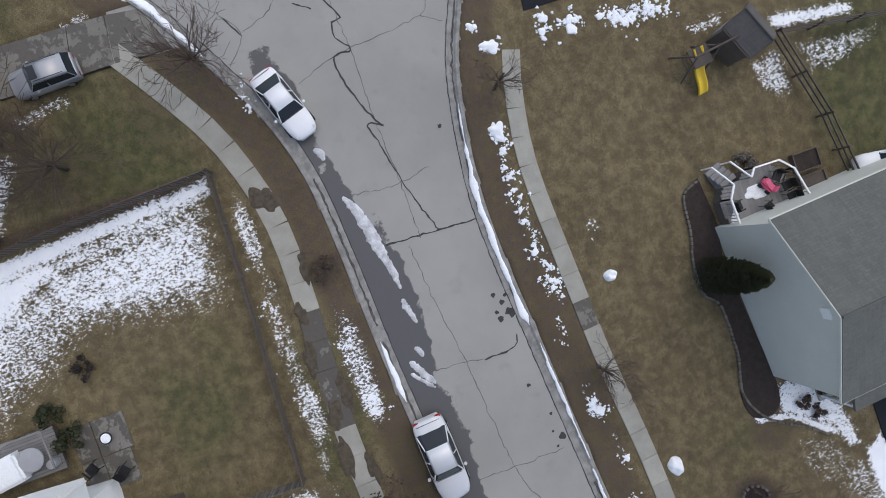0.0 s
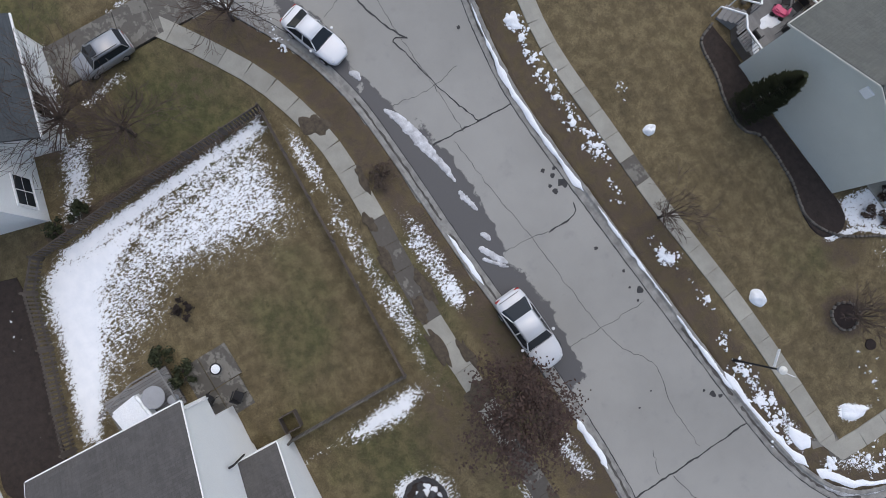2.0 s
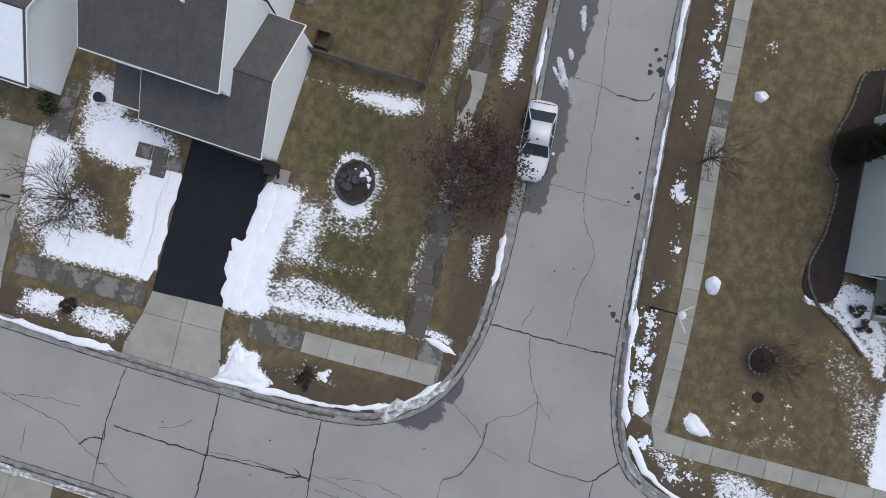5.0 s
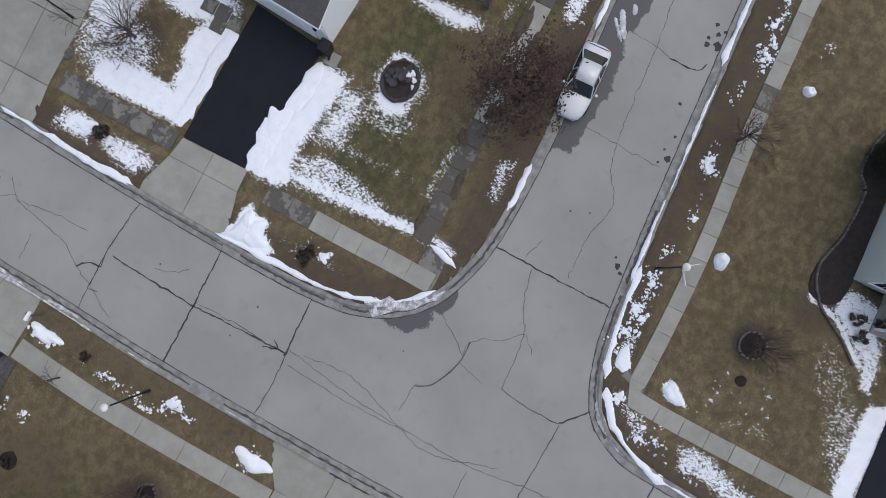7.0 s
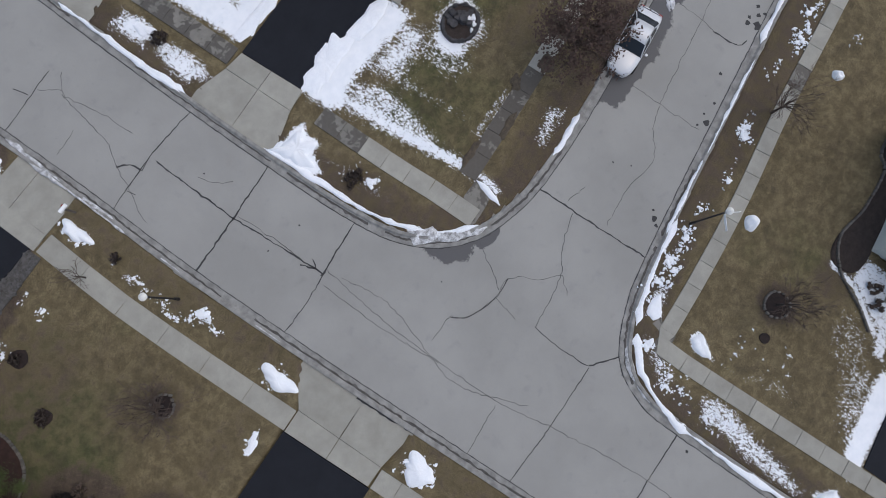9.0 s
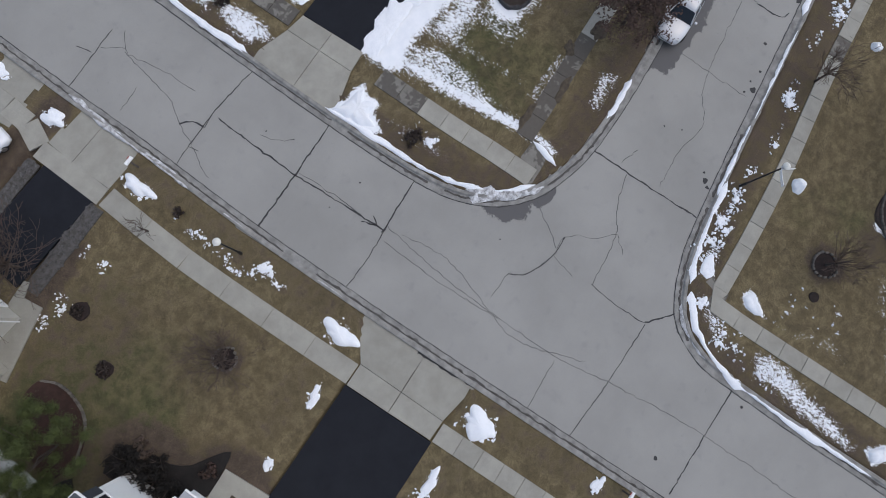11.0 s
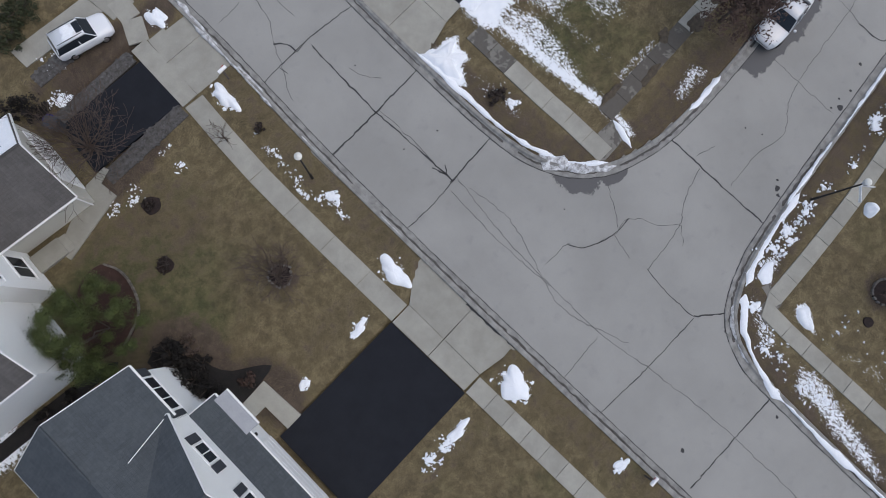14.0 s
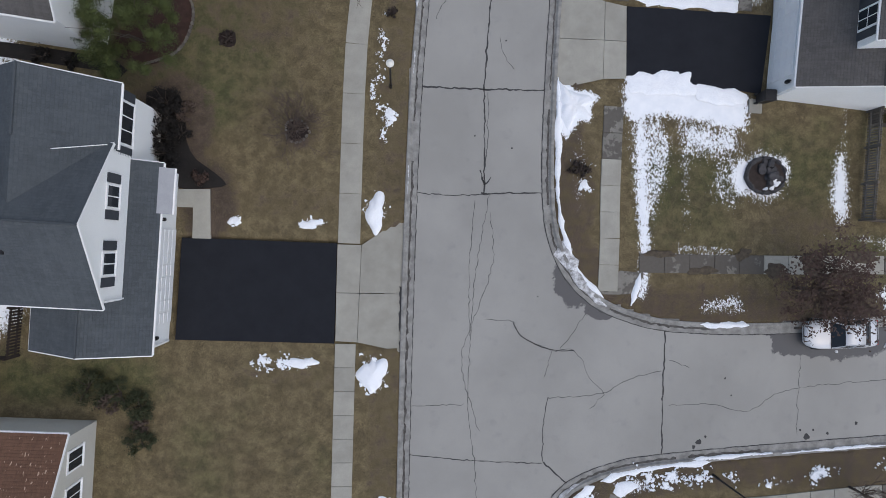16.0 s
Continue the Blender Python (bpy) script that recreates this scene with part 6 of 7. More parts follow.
# ---- trees and shrubs ----
def grow(bm, p, d, length, radius, depth, rng, tips, spread, sides):
    pts, rad = [p], [radius]
    q, e = p.copy(), d.copy()
    n = 3
    for i in range(n):
        e = (e + Vector((rng.gauss(0, 0.13), rng.gauss(0, 0.13), rng.gauss(0.02, 0.08)))).normalized()
        q = q + e * (length / n)
        pts.append(q.copy())
        rad.append(radius * (1 - 0.55 * (i + 1) / n))
    tube(pts, [max(v, 0.0095) for v in rad], sides if depth > 1 else 3, bm, cap=False)
    if depth == 0:
        tips.append((pts[-1], e))
        return
    for _ in range(rng.choice((2, 3, 3, 4)) if depth > 1 else rng.choice((2, 3, 4))):
        k = rng.randint(1, n)
        a = rng.uniform(0, 2 * math.pi)
        side = (e.orthogonal().normalized() * math.cos(a) + e.cross(e.orthogonal().normalized()) * math.sin(a))
        nd = (e * 0.75 + side * spread * rng.uniform(0.6, 1.2) + Vector((0, 0, 0.12))).normalized()
        grow(bm, pts[k], nd, length * rng.uniform(0.55, 0.85), rad[k] * 0.7, depth - 1, rng, tips, spread, sides)


def bare_tree(x, y, height, spread, seed, label, leaves=0, limbs=7, depth=3, stem=None, group="bare trees"):
    """A leafless tree: trunk with limbs, and a crown of branching twigs; leaves: dead leaves still hanging."""
    rng = random.Random(seed)
    top = empty("tree", pose(x, y, -0.05), label, "tree", group)
    stem = stem or height * 0.3
    bm = tube([(0, 0, -0.1), (0.02, 0.01, stem * 0.5), (0.0, 0.03, stem), (0.03, 0.0, height * 0.62)], [height * 0.026, height * 0.02, height * 0.017, height * 0.008], 8)
    part("trunk", bm, BARK, top, smooth=True)
    bm = bmesh.new()
    tips = []
    for i in range(limbs):
        a = 2 * math.pi * (i + rng.uniform(-0.3, 0.3)) / limbs
        out = rng.uniform(0.55, 1.0) * spread
        d = Vector((math.cos(a) * out, math.sin(a) * out, height * 0.4 * rng.uniform(0.7, 1.2)))
        z = stem * rng.uniform(0.75, 1.25)
        grow(bm, Vector((0, 0.02, z)), d.normalized(), d.length * 0.62, height * 0.0095, depth, rng, tips, 0.62, 5)
    part("crown", bm, TWIG, top)
    if leaves:
        bm = bmesh.new()
        for _ in range(leaves):
            p, e = rng.choice(tips)
            c = p + Vector((rng.gauss(0, 0.16), rng.gauss(0, 0.16), rng.gauss(0, 0.12)))
            a, b = rng.uniform(0, 6.28), rng.uniform(-0.8, 0.8)
            u = Vector((math.cos(a), math.sin(a), b)) * rng.uniform(0.05, 0.1)
            v = Vector((-math.sin(a), math.cos(a), rng.uniform(-0.8, 0.8))) * rng.uniform(0.03, 0.06)
            bm.faces.new([bm.verts.new(c + k) for k in (u, v, -u, -v)])
        tagged(part("dead_leaves", bm, DEADLEAF, top), "withered reddish leaves", kind="stuff")
    return top


def tuft_shrub(x, y, r, h, seed, mat, label, name="shrub", n=900, leaf=0.07, group=""):
    """A shrub: a few stems and a clumpy crown of small leaves with gaps."""
    rng = random.Random(seed)
    top = empty(name, pose(x, y, -0.03), label, "shrub" if name == "shrub" else "tree", group)
    for _ in range(5):
        a = rng.uniform(0, 6.28)
        part("stem", tube([(0, 0, 0), (0.3 * r * math.cos(a), 0.3 * r * math.sin(a), 0.5 * h), (0.7 * r * math.cos(a), 0.7 * r * math.sin(a), 0.85 * h)], [0.04, 0.025, 0.01], 4), BARK, top)
    clumps = []
    for _ in range(max(8, int(26 * r))):
        a, e, q = rng.uniform(0, 6.28), rng.uniform(0, 1), rng.uniform(0.02, 0.95) ** 0.6
        clumps.append((Vector((r * q * math.cos(a), r * q * math.sin(a), h * (0.25 + 0.7 * e * (1.15 - q)))), rng.uniform(0.16, 0.34) * min(r, 1.4)))
    bm = bmesh.new()
    for _ in range(n):
        c, s = rng.choice(clumps)
        d = Vector((rng.gauss(0, 1), rng.gauss(0, 1), rng.gauss(0, 1))).normalized()
        p = c + d * s * abs(rng.gauss(0.8, 0.35))
        if p.z < 0.02:
            p.z = 0.02 + rng.uniform(0, 0.1)
        u = d.orthogonal().normalized()
        w = d.cross(u)
        a = rng.uniform(0, 6.28)
        u, w = (u * math.cos(a) + w * math.sin(a)) * leaf * rng.uniform(0.7, 1.4), (w * math.cos(a) - u * math.sin(a) + d * 0.5) * leaf * 0.6
        bm.faces.new([bm.verts.new(k) for k in (p - u, p - w, p + u, p + w)])
    tagged(part("crown", bm, mat, top), kind="stuff")
    return top


def arborvitae(x, y, r, h, seed, label):
    """A columnar evergreen: flat dark sprays in an upright spindle."""
    rng = random.Random(seed)
    top = empty("tree", pose(x, y, 0), label, "tree")
    part("trunk", tube([(0, 0, -0.1), (0, 0, h * 0.9)], [0.1, 0.02], 7), BARK, top)
    bm = bmesh.new()
    for _ in range(5200):
        f = rng.random() ** 0.8
        z = h * (0.03 + 0.97 * f)
        rr = r * (1 - f ** 2.6) ** 0.7 * (0.82 + 0.18 * math.sin(7 * f * 6.28)) * rng.uniform(0.72, 1.06)
        a = rng.uniform(0, 6.28)
        c = Vector((rr * math.cos(a), rr * math.sin(a), z))
        out = Vector((math.cos(a), math.sin(a), 0.9)).normalized()
        s = Vector((-math.sin(a), math.cos(a), rng.uniform(-0.3, 0.3)))
        ln, wd = rng.uniform(0.1, 0.2), rng.uniform(0.04, 0.08)
        bm.faces.new([bm.verts.new(k) for k in (c - out * ln * 0.4, c + s * wd, c + out * ln, c - s * wd)])
    tagged(part("crown", bm, CONIFER, top), kind="stuff")
    return top


bare_tree(27.75, 1.15, 5.0, 2.1, 3, "bare spreading street tree with withered reddish leaves", leaves=4200, limbs=20, depth=3, stem=1.5, group="")
bare_tree(31.6, -10.55, 3.4, 1.5, 11, "small bare tree on the verge by the pavement", limbs=13, depth=3, stem=1.0)
bare_tree(21.9, -16.3, 3.2, 1.4, 12, "small bare tree in a mulch ring on the corner lawn", limbs=12, depth=3, stem=0.9)
bare_tree(-0.95, 9.0, 3.4, 1.7, 13, "small bare tree with fine twigs on the front lawn", limbs=18, depth=3, stem=0.7)
bare_tree(21.0, 22.2, 3.8, 2.4, 14, "bare ornamental tree standing in the snowy front garden", limbs=16, depth=3, stem=0.6)
bare_tree(52.4, 3.2, 4.2, 2.4, 15, "bare tree leaning over the kerb", limbs=15, depth=3, stem=1.0)
bare_tree(49.6, 10.6, 4.6, 2.8, 16, "thin bare tree on the brown lawn", limbs=20, depth=3, stem=1.4)
bare_tree(51.6, 13.0, 5.0, 3.4, 17, "bare tree beside the parked van", limbs=24, depth=3, stem=1.2)
bare_tree(-2.9, 20.7, 4.4, 2.9, 18, "bare tree with fine twigs over the dark driveway", limbs=22, depth=3, stem=1.0)
bare_tree(46.9, -10.2, 4.0, 1.6, 19, "small bare tree by the pavement", limbs=7, depth=3, stem=1.4)
bare_tree(2.3, 16.4, 2.2, 0.9, 20, "thin bare sapling by the pavement", limbs=5, depth=2, stem=0.7)
tuft_shrub(41.1, 0.85, 0.75, 0.9, 31, TWIG, "dark bare bush on the verge", n=700, leaf=0.05)
tuft_shrub(40.5, 13.1, 0.6, 0.8, 32, MULCH, "dark dead bush with snow round it", n=500)
tuft_shrub(39.1, 15.1, 0.65, 1.1, 33, CONIFER, "dark rounded evergreen bush by the patio", n=1200)
tuft_shrub(37.6, 14.5, 0.7, 1.1, 34, CONIFER, "dark rounded evergreen bush by the deck", n=1300)
tuft_shrub(14.75, 7.6, 0.6, 0.35, 35, MULCH, "low dead plants on the verge", n=500)
tuft_shrub(15.5, 21.2, 0.5, 0.5, 36, MULCH, "low dark shrub in the snow", n=400)
tuft_shrub(-8.9, 13.4, 2.6, 5.8, 37, LEAF, "bushy green evergreen shrub beside the house", n=56000, leaf=0.036)
tuft_shrub(-3.0, 16.7, 0.45, 0.35, 38, MULCH, "small dead plant in a mulch ring", n=260)
tuft_shrub(4.0, 15.75, 0.35, 0.4, 39, MULCH, "small dark shrub on the verge", n=220)
tuft_shrub(-4.7, 13.8, 0.45, 0.35, 40, MULCH, "small dead plant in a mulch ring", n=260)
tuft_shrub(-6.7, 9.8, 0.55, 0.6, 41, TWIG, "dry brown shrub in the flower bed", n=420)
# the shade on this shrub is put into its colour
tuft_shrub(-6.9, 8.6, 0.6, 0.6, 42, MULCH_SHADE, "dry dark shrub in the flower bed", n=420)
tuft_shrub(-5.8, 6.4, 0.5, 0.5, 43, DEADLEAF, "rusty red shrub by the porch", n=500)
tuft_shrub(25.7, 24.9, 0.55, 0.9, 44, CONIFER, "dark evergreen bush beside the house", n=900)
tuft_shrub(47.6, 14.9, 0.6, 1.0, 45, CONIFER, "dark rounded evergreen bush at the house corner", n=900)
tuft_shrub(47.2, 16.2, 0.55, 0.9, 46, CONIFER, "dark rounded evergreen bush at the house wall", n=800)
# near-black foliage: the shade by the wall is painted into it
for k, (bx, by) in enumerate(((-7.7, 10.1), (-7.75, 9.2), (-7.7, 8.3), (-7.5, 7.5))):
    tuft_shrub(bx, by, 0.78, 1.5, 70 + k, MULCH_SHADE, "dark dense shrub against the white wall", n=2200, leaf=0.05, group="wall shrubs")
tuft_shrub(-10.2, -5.7, 0.6, 0.7, 47, TWIG, "bare twiggy shrub by the wall", n=420)
tuft_shrub(-8.6, -6.9, 0.5, 0.6, 48, TWIG, "bare twiggy shrub by the path", n=380)
for k, (bx, by) in enumerate(((25.9, -20.6), (25.0, -21.2), (26.3, -21.9))):
    tuft_shrub(bx, by, 0.45, 0.5, 60 + k, TWIG, "frosted bare shrub in the front bed", n=380, group="front bed shrubs")
tuft_shrub(-12.6, 12.15, 0.5, 0.5, 56, MULCH_SHADE, "low black dead shrub along the white wall", n=600, leaf=0.05, group="low shrubs along the wall")
tuft_shrub(-14.0, 12.3, 0.55, 0.6, 57, MULCH_SHADE, "low black dead shrub along the white wall", n=600, leaf=0.05, group="low shrubs along the wall")
tuft_shrub(-3.6, 24.8, 0.75, 1.2, 51, MULCH_SHADE, "black dense shrub at the garage corner", n=1800, leaf=0.05, group="dark shrubs by the garage")
tuft_shrub(-4.3, 25.6, 0.8, 1.2, 52, MULCH_SHADE, "black dense shrub at the garage corner", n=1800, leaf=0.05, group="dark shrubs by the garage")
tuft_shrub(-1.9, 28.9, 1.0, 1.0, 53, CONIFER, "dark low evergreen shrub behind a parked car", n=2400, leaf=0.05, group="dark shrubs behind the car")
tuft_shrub(-0.4, 29.6, 1.1, 1.0, 54, CONIFER, "dark low evergreen shrub behind a parked car", n=2400, leaf=0.05, group="dark shrubs behind the car")
tuft_shrub(39.0, -21.7, 0.65, 0.6, 55, STONE, "pale dry ornamental grass by the deck", n=900, leaf=0.05)
# low dark crowns in a row along the house
for k, (bx, by, br) in enumerate(((-11.3, -4.9, 1.0), (-9.7, -5.2, 0.9), (-8.7, -5.9, 0.8), (-8.6, -7.6, 0.8))):
    tuft_shrub(bx, by, br, 0.8, 160 + k, CONIFER, "dark evergreen shrub beside the brown-roofed house", n=2600, leaf=0.04, group="mossy shrubs")
arborvitae(34.1, -17.75, 0.92, 5.0, 50, "tall dark columnar evergreen against the grey wall")


# ---- beds and edging ----
def bed(name, outline, label, mat=MULCH):
    """A mulch bed with a row of edging stones."""
    line = spline(outline + [outline[0]], 0.35)[:-1]
    bm = bmesh.new()
    c = line.mean(axis=0)
    mid = bm.verts.new((*c, 0.03))
    ring = [bm.verts.new((*p, 0.022)) for p in line]
    low = [bm.verts.new((*(c + (p - c) * 1.03), -0.1)) for p in line]
    n = len(ring)
    for i in range(n):
        bm.faces.new((mid, ring[i], ring[(i + 1) % n]))
        bm.faces.new((low[i], low[(i + 1) % n], ring[(i + 1) % n], ring[i]))
    bmesh.ops.recalc_face_normals(bm, faces=bm.faces)
    ob = part(name, bm, mat)
    tagged(ob, label, "flower bed")
    return ob


def stones(parent, line, size, seed, mat=STONE):
    rng = random.Random(seed)
    bm = box(-size / 2, size / 2, -size * 0.32, size * 0.32, -0.05, 0.13, size * 0.12)
    me = as_mesh("stone", bm, mat)
    pts = spline(line, size * 1.05)
    for a, b in zip(pts, pts[1:]):
        ang = math.degrees(math.atan2(b[1] - a[1], b[0] - a[0]))
        piece("stone", me, parent, pose(a[0], a[1], rng.uniform(-0.02, 0.03), rng.uniform(-5, 5), rng.uniform(-5, 5), ang + rng.uniform(-9, 9)))


b1 = bed("flower_bed", [(39.0, -19.0), (38.4, -17.9), (36.4, -17.6), (34.9, -17.2), (33.2, -17.2), (32.2, -17.9), (29.5, -17.9), (27.4, -17.4), (26.1, -17.7), (25.9, -18.9), (27.0, -19.5), (31.0, -19.2), (35.0, -18.9), (36.4, -19.2)],
         "dark mulch bed edged with stones below the grey wall")
stones(b1, [(39.0, -19.0), (38.4, -17.9), (36.4, -17.6), (34.9, -17.2), (33.2, -17.2), (32.2, -17.9), (29.5, -17.9), (27.4, -17.5), (25.7, -18.4), (24.4, -20.4), (23.4, -21.6)], 0.2, 1)
b2 = bed("flower_bed", [(-8.8, 10.7), (-8.0, 10.9), (-7.1, 10.6), (-6.8, 9.4), (-6.7, 8.2), (-6.2, 7.3), (-5.2, 6.6), (-4.6, 6.0), (-5.4, 5.8), (-7.2, 5.8), (-8.0, 6.9), (-8.8, 7.6)], "black wet mulch bed with dead plants beside the entry", MULCH_SHADE)
b3 = bed("flower_bed", [(-10.8, 12.7), (-8.9, 12.2), (-7.5, 12.8), (-6.8, 13.7), (-6.5, 15.1), (-7.0, 16.2), (-8.4, 16.2), (-9.6, 15.0)], "curved red-brown mulch bed with pale stone edging", REDMULCH)
stones(b3, [(-8.9, 12.2), (-7.5, 12.8), (-6.8, 13.7), (-6.5, 15.1), (-6.9, 16.2)], 0.18, 2)
# a flat dark outline behind the fence, in the mulch colour
bed("flower_bed", [(46.2, 19.2), (44.9, 19.3), (42.3, 20.0), (39.4, 20.9), (36.0, 22.0), (37.2, 24.6), (41.0, 23.0), (44.2, 21.6), (46.4, 20.7)], "flat dark ground behind the timber fence")
# a near-black strip along the foot of the wall
bed("flower_bed", [(-17.0, 12.3), (-10.8, 11.7), (-10.2, 11.5), (-10.4, 12.3), (-16.8, 13.0)], "dark strip along the white house wall", MULCH_SHADE)
for k, (rx, ry, rr) in enumerate(((21.9, -16.3, 0.75), (-0.95, 9.0, 0.62), (-3.0, 16.7, 0.5), (19.9, -16.6, 0.3), (-4.7, 13.8, 0.45))):
    ring = [(rx + rr * math.cos(a) * (1 + 0.12 * math.sin(3 * a + k)), ry + rr * math.sin(a)) for a in np.linspace(0, 2 * math.pi, 9)[:-1]]
    r = bed("mulch_ring", ring, "round ring of dark mulch on the lawn", RINGMULCH)
    if rr > 0.6:
        stones(r, ring + [ring[0]], 0.19, 20 + k)


def garden_feature():
    """A raised oval of rocks with a small urn fountain."""
    g = empty("rock_garden", pose(25.8, 7.6, 0), "oval rock garden with dark stones and a small urn", "rock garden")
    rng = random.Random(4)
    ov = [(1.12 * math.cos(a), 0.98 * math.sin(a)) for a in np.linspace(0, 2 * math.pi, 17)[:-1]]
    part("soil", prism(ov, -0.05, 0.12), MULCH, g)
    for i in range(34):
        a = 2 * math.pi * i / 34
        s = rng.uniform(0.11, 0.18)
        bm = box(-s, s, -s * 0.7, s * 0.7, -0.1, rng.uniform(0.14, 0.28), 0.06)
        ob = part("stone", bm, ROCK, g)
        ob.matrix_basis = pose(1.16 * math.cos(a), 1.0 * math.sin(a), 0, 0, 0, math.degrees(a) + 90 + rng.uniform(-15, 15))
    part("urn", tube([(0.1, -0.1, 0.1), (0.1, -0.1, 0.3), (0.1, -0.1, 0.55), (0.1, -0.1, 0.62)], [0.22, 0.15, 0.25, 0.21], 16), ROCK, g, "dark stone urn")
    part("bowl", tube([(-0.35, 0.25, 0.08), (-0.35, 0.25, 0.3)], [0.16, 0.24], 14), ROCK, g)
    for i in range(16):
        a, q = rng.uniform(0, 6.28), rng.uniform(0.2, 0.9)
        z = rng.uniform(0.14, 0.22)
        ob = part("stone", box(-z, z, -z * 0.8, z * 0.8, 0.0, rng.uniform(0.15, 0.32), 0.05), ROCK, g)
        ob.matrix_basis = pose(0.95 * q * math.cos(a), 0.85 * q * math.sin(a), 0.05, 0, 0, math.degrees(a))
    for i in range(7):
        a, q = rng.uniform(0, 6.28), rng.uniform(0.4, 0.9)
        ob = part("snow_patch", heap_bm(rng.uniform(0.12, 0.28), rng.uniform(0.1, 0.22), 0.1, 900 + i), SNOW, g, smooth=True)
        ob.matrix_basis = pose(1.1 * q * math.cos(a), 0.9 * q * math.sin(a), 0.13)
    return g


garden_feature()


# ---- vehicles ----
def loft(stations, bm=None):
    """A shell through cross-sections of equal count, closed at both ends."""
    bm = bm or bmesh.new()
    rows = [[bm.verts.new(p) for p in s] for s in stations]
    n = len(rows[0])
    for a, b in zip(rows, rows[1:]):
        for i in range(n):
            bm.faces.new((a[i], a[(i + 1) % n], b[(i + 1) % n], b[i]))
    bm.faces.new(rows[0][::-1])
    bm.faces.new(rows[-1])
    bmesh.ops.recalc_face_normals(bm, faces=bm.faces)
    return bm


def body_section(x, w, z0, z1, crown):
    """Half-round car section: sill, flank, shoulder, crowned top."""
    pts = [(x, -w * 0.92, z0), (x, -w, z0 + 0.16), (x, -w, z1 - 0.16), (x, -w * 0.93, z1 - 0.04), (x, -w * 0.55, z1 + crown * 0.75), (x, 0, z1 + crown)]
    return pts + [(px, -py, pz) for px, py, pz in pts[-2::-1]]


def car(x, y, turn, paint, label, kind="sedan", length=4.3, snowy=False, size=1.0):
    """Front along local +x."""
    top = empty("car", pose(x, y, ROAD_Z + 0.005 if kind == "sedan" else 0.03, 0, 0, turn) @ Matrix.Scale(size, 4), label, "car", "parked cars")
    L, W = length / 2, 0.84
    if kind == "sedan":
        prof = [(-L - 0.03, 0.4, 0.44, 0.74), (-L, 0.6, 0.40, 0.80), (-L + 0.08, 0.72, 0.32, 0.87), (-L + 0.25, 0.79, 0.28, 0.91), (-L + 0.75, W, 0.24, 0.93), (-0.9, W, 0.22, 0.93), (0.3, W, 0.22, 0.93), (L - 1.35, W, 0.22, 0.90), (L - 0.75, 0.82, 0.22, 0.85), (L - 0.4, 0.76, 0.24, 0.78), (L - 0.15, 0.65, 0.28, 0.70), (L - 0.03, 0.5, 0.32, 0.63), (L + 0.02, 0.3, 0.38, 0.58)]
        cab = [(-L + 0.55, 0.74, 0.92), (-L + 1.25, 0.60, 1.36), (-0.35, 0.60, 1.42), (0.35, 0.60, 1.40), (L - 1.32, 0.72, 0.91)]
        roof = (-L + 1.22, 0.42, 1.40)
    else:
        prof = [(-L, 0.80, 0.40, 1.02), (-L + 0.1, W, 0.30, 1.08), (-0.9, 0.9, 0.26, 1.06), (0.4, 0.9, 0.26, 1.04), (L - 1.1, 0.9, 0.26, 1.0), (L - 0.35, 0.86, 0.28, 0.92), (L - 0.05, 0.76, 0.34, 0.8), (L, 0.66, 0.4, 0.7)]
        cab = [(-L + 0.08, 0.78, 1.06), (-L + 0.35, 0.68, 1.62), (-0.3, 0.70, 1.70), (0.45, 0.68, 1.66), (L - 1.12, 0.78, 1.02)]
        roof = (-L + 0.33, 0.5, 1.66)
    bm = loft([body_section(px, w, z0, z1, 0.03) for px, w, z0, z1 in prof])
    part("body", bm, paint, top, smooth=True)
    def cab_section(px, w, z):
        base = 0.9 if kind == "sedan" else 1.02
        return [(px, -0.80, base - 0.03), (px, -w, z - 0.05), (px, -w * 0.8, z), (px, 0, z + 0.02), (px, w * 0.8, z), (px, w, z - 0.05), (px, 0.80, base - 0.03)]
    glass = part("glazing", loft([cab_section(*c) for c in cab]), GLASS, top, "dark tinted windows")
    # painted roof skin and pillars, a little proud of the glass
    (a, wa, za), (b, wb, zb), (c, wc, zc) = cab[1], cab[2], cab[3]
    lift = 0.014
    def skin(px, w, z):
        return [(px, -w * 1.02, z - 0.06), (px, -w * 0.82, z + lift), (px, 0, z + 0.02 + lift), (px, w * 0.82, z + lift), (px, w * 1.02, z - 0.06), (px, w * 0.7, z - 0.07), (px, -w * 0.7, z - 0.07)]
    part("roof", loft([skin(a, wa, za), skin(b, wb, zb), skin(c, wc, zc)]), paint, top, smooth=True)
    for s in (-1, 1):
        base = 0.9 if kind == "sedan" else 1.02
        for p, q in (((cab[0][0] + 0.05, 0.76, base), (a, wa, za - 0.03)), ((cab[4][0] - 0.04, 0.76, base), (c, wc, zc - 0.03)), ((-0.25, 0.82, base), (-0.28, 0.62, zb - 0.05))):
            part("pillar", tube([(p[0], s * p[1], p[2]), (q[0], s * q[1], q[2])], 0.035, 5), paint, top)
        part("mirror", box(L - 1.65, L - 1.5, min(s * 0.88, s * 1.04), max(s * 0.88, s * 1.04), base, base + 0.13, 0.03), paint, top)
        part("headlight", box(L - 0.36, L - 0.14, min(s * 0.44, s * 0.64), max(s * 0.44, s * 0.64), 0.6, 0.74, 0.04), LAMPLENS, top)
        part("tail_light", box(-L - 0.01, -L + 0.12, min(s * 0.42, s * 0.72), max(s * 0.42, s * 0.72), 0.66, 0.82, 0.02), REDLIGHT, top)
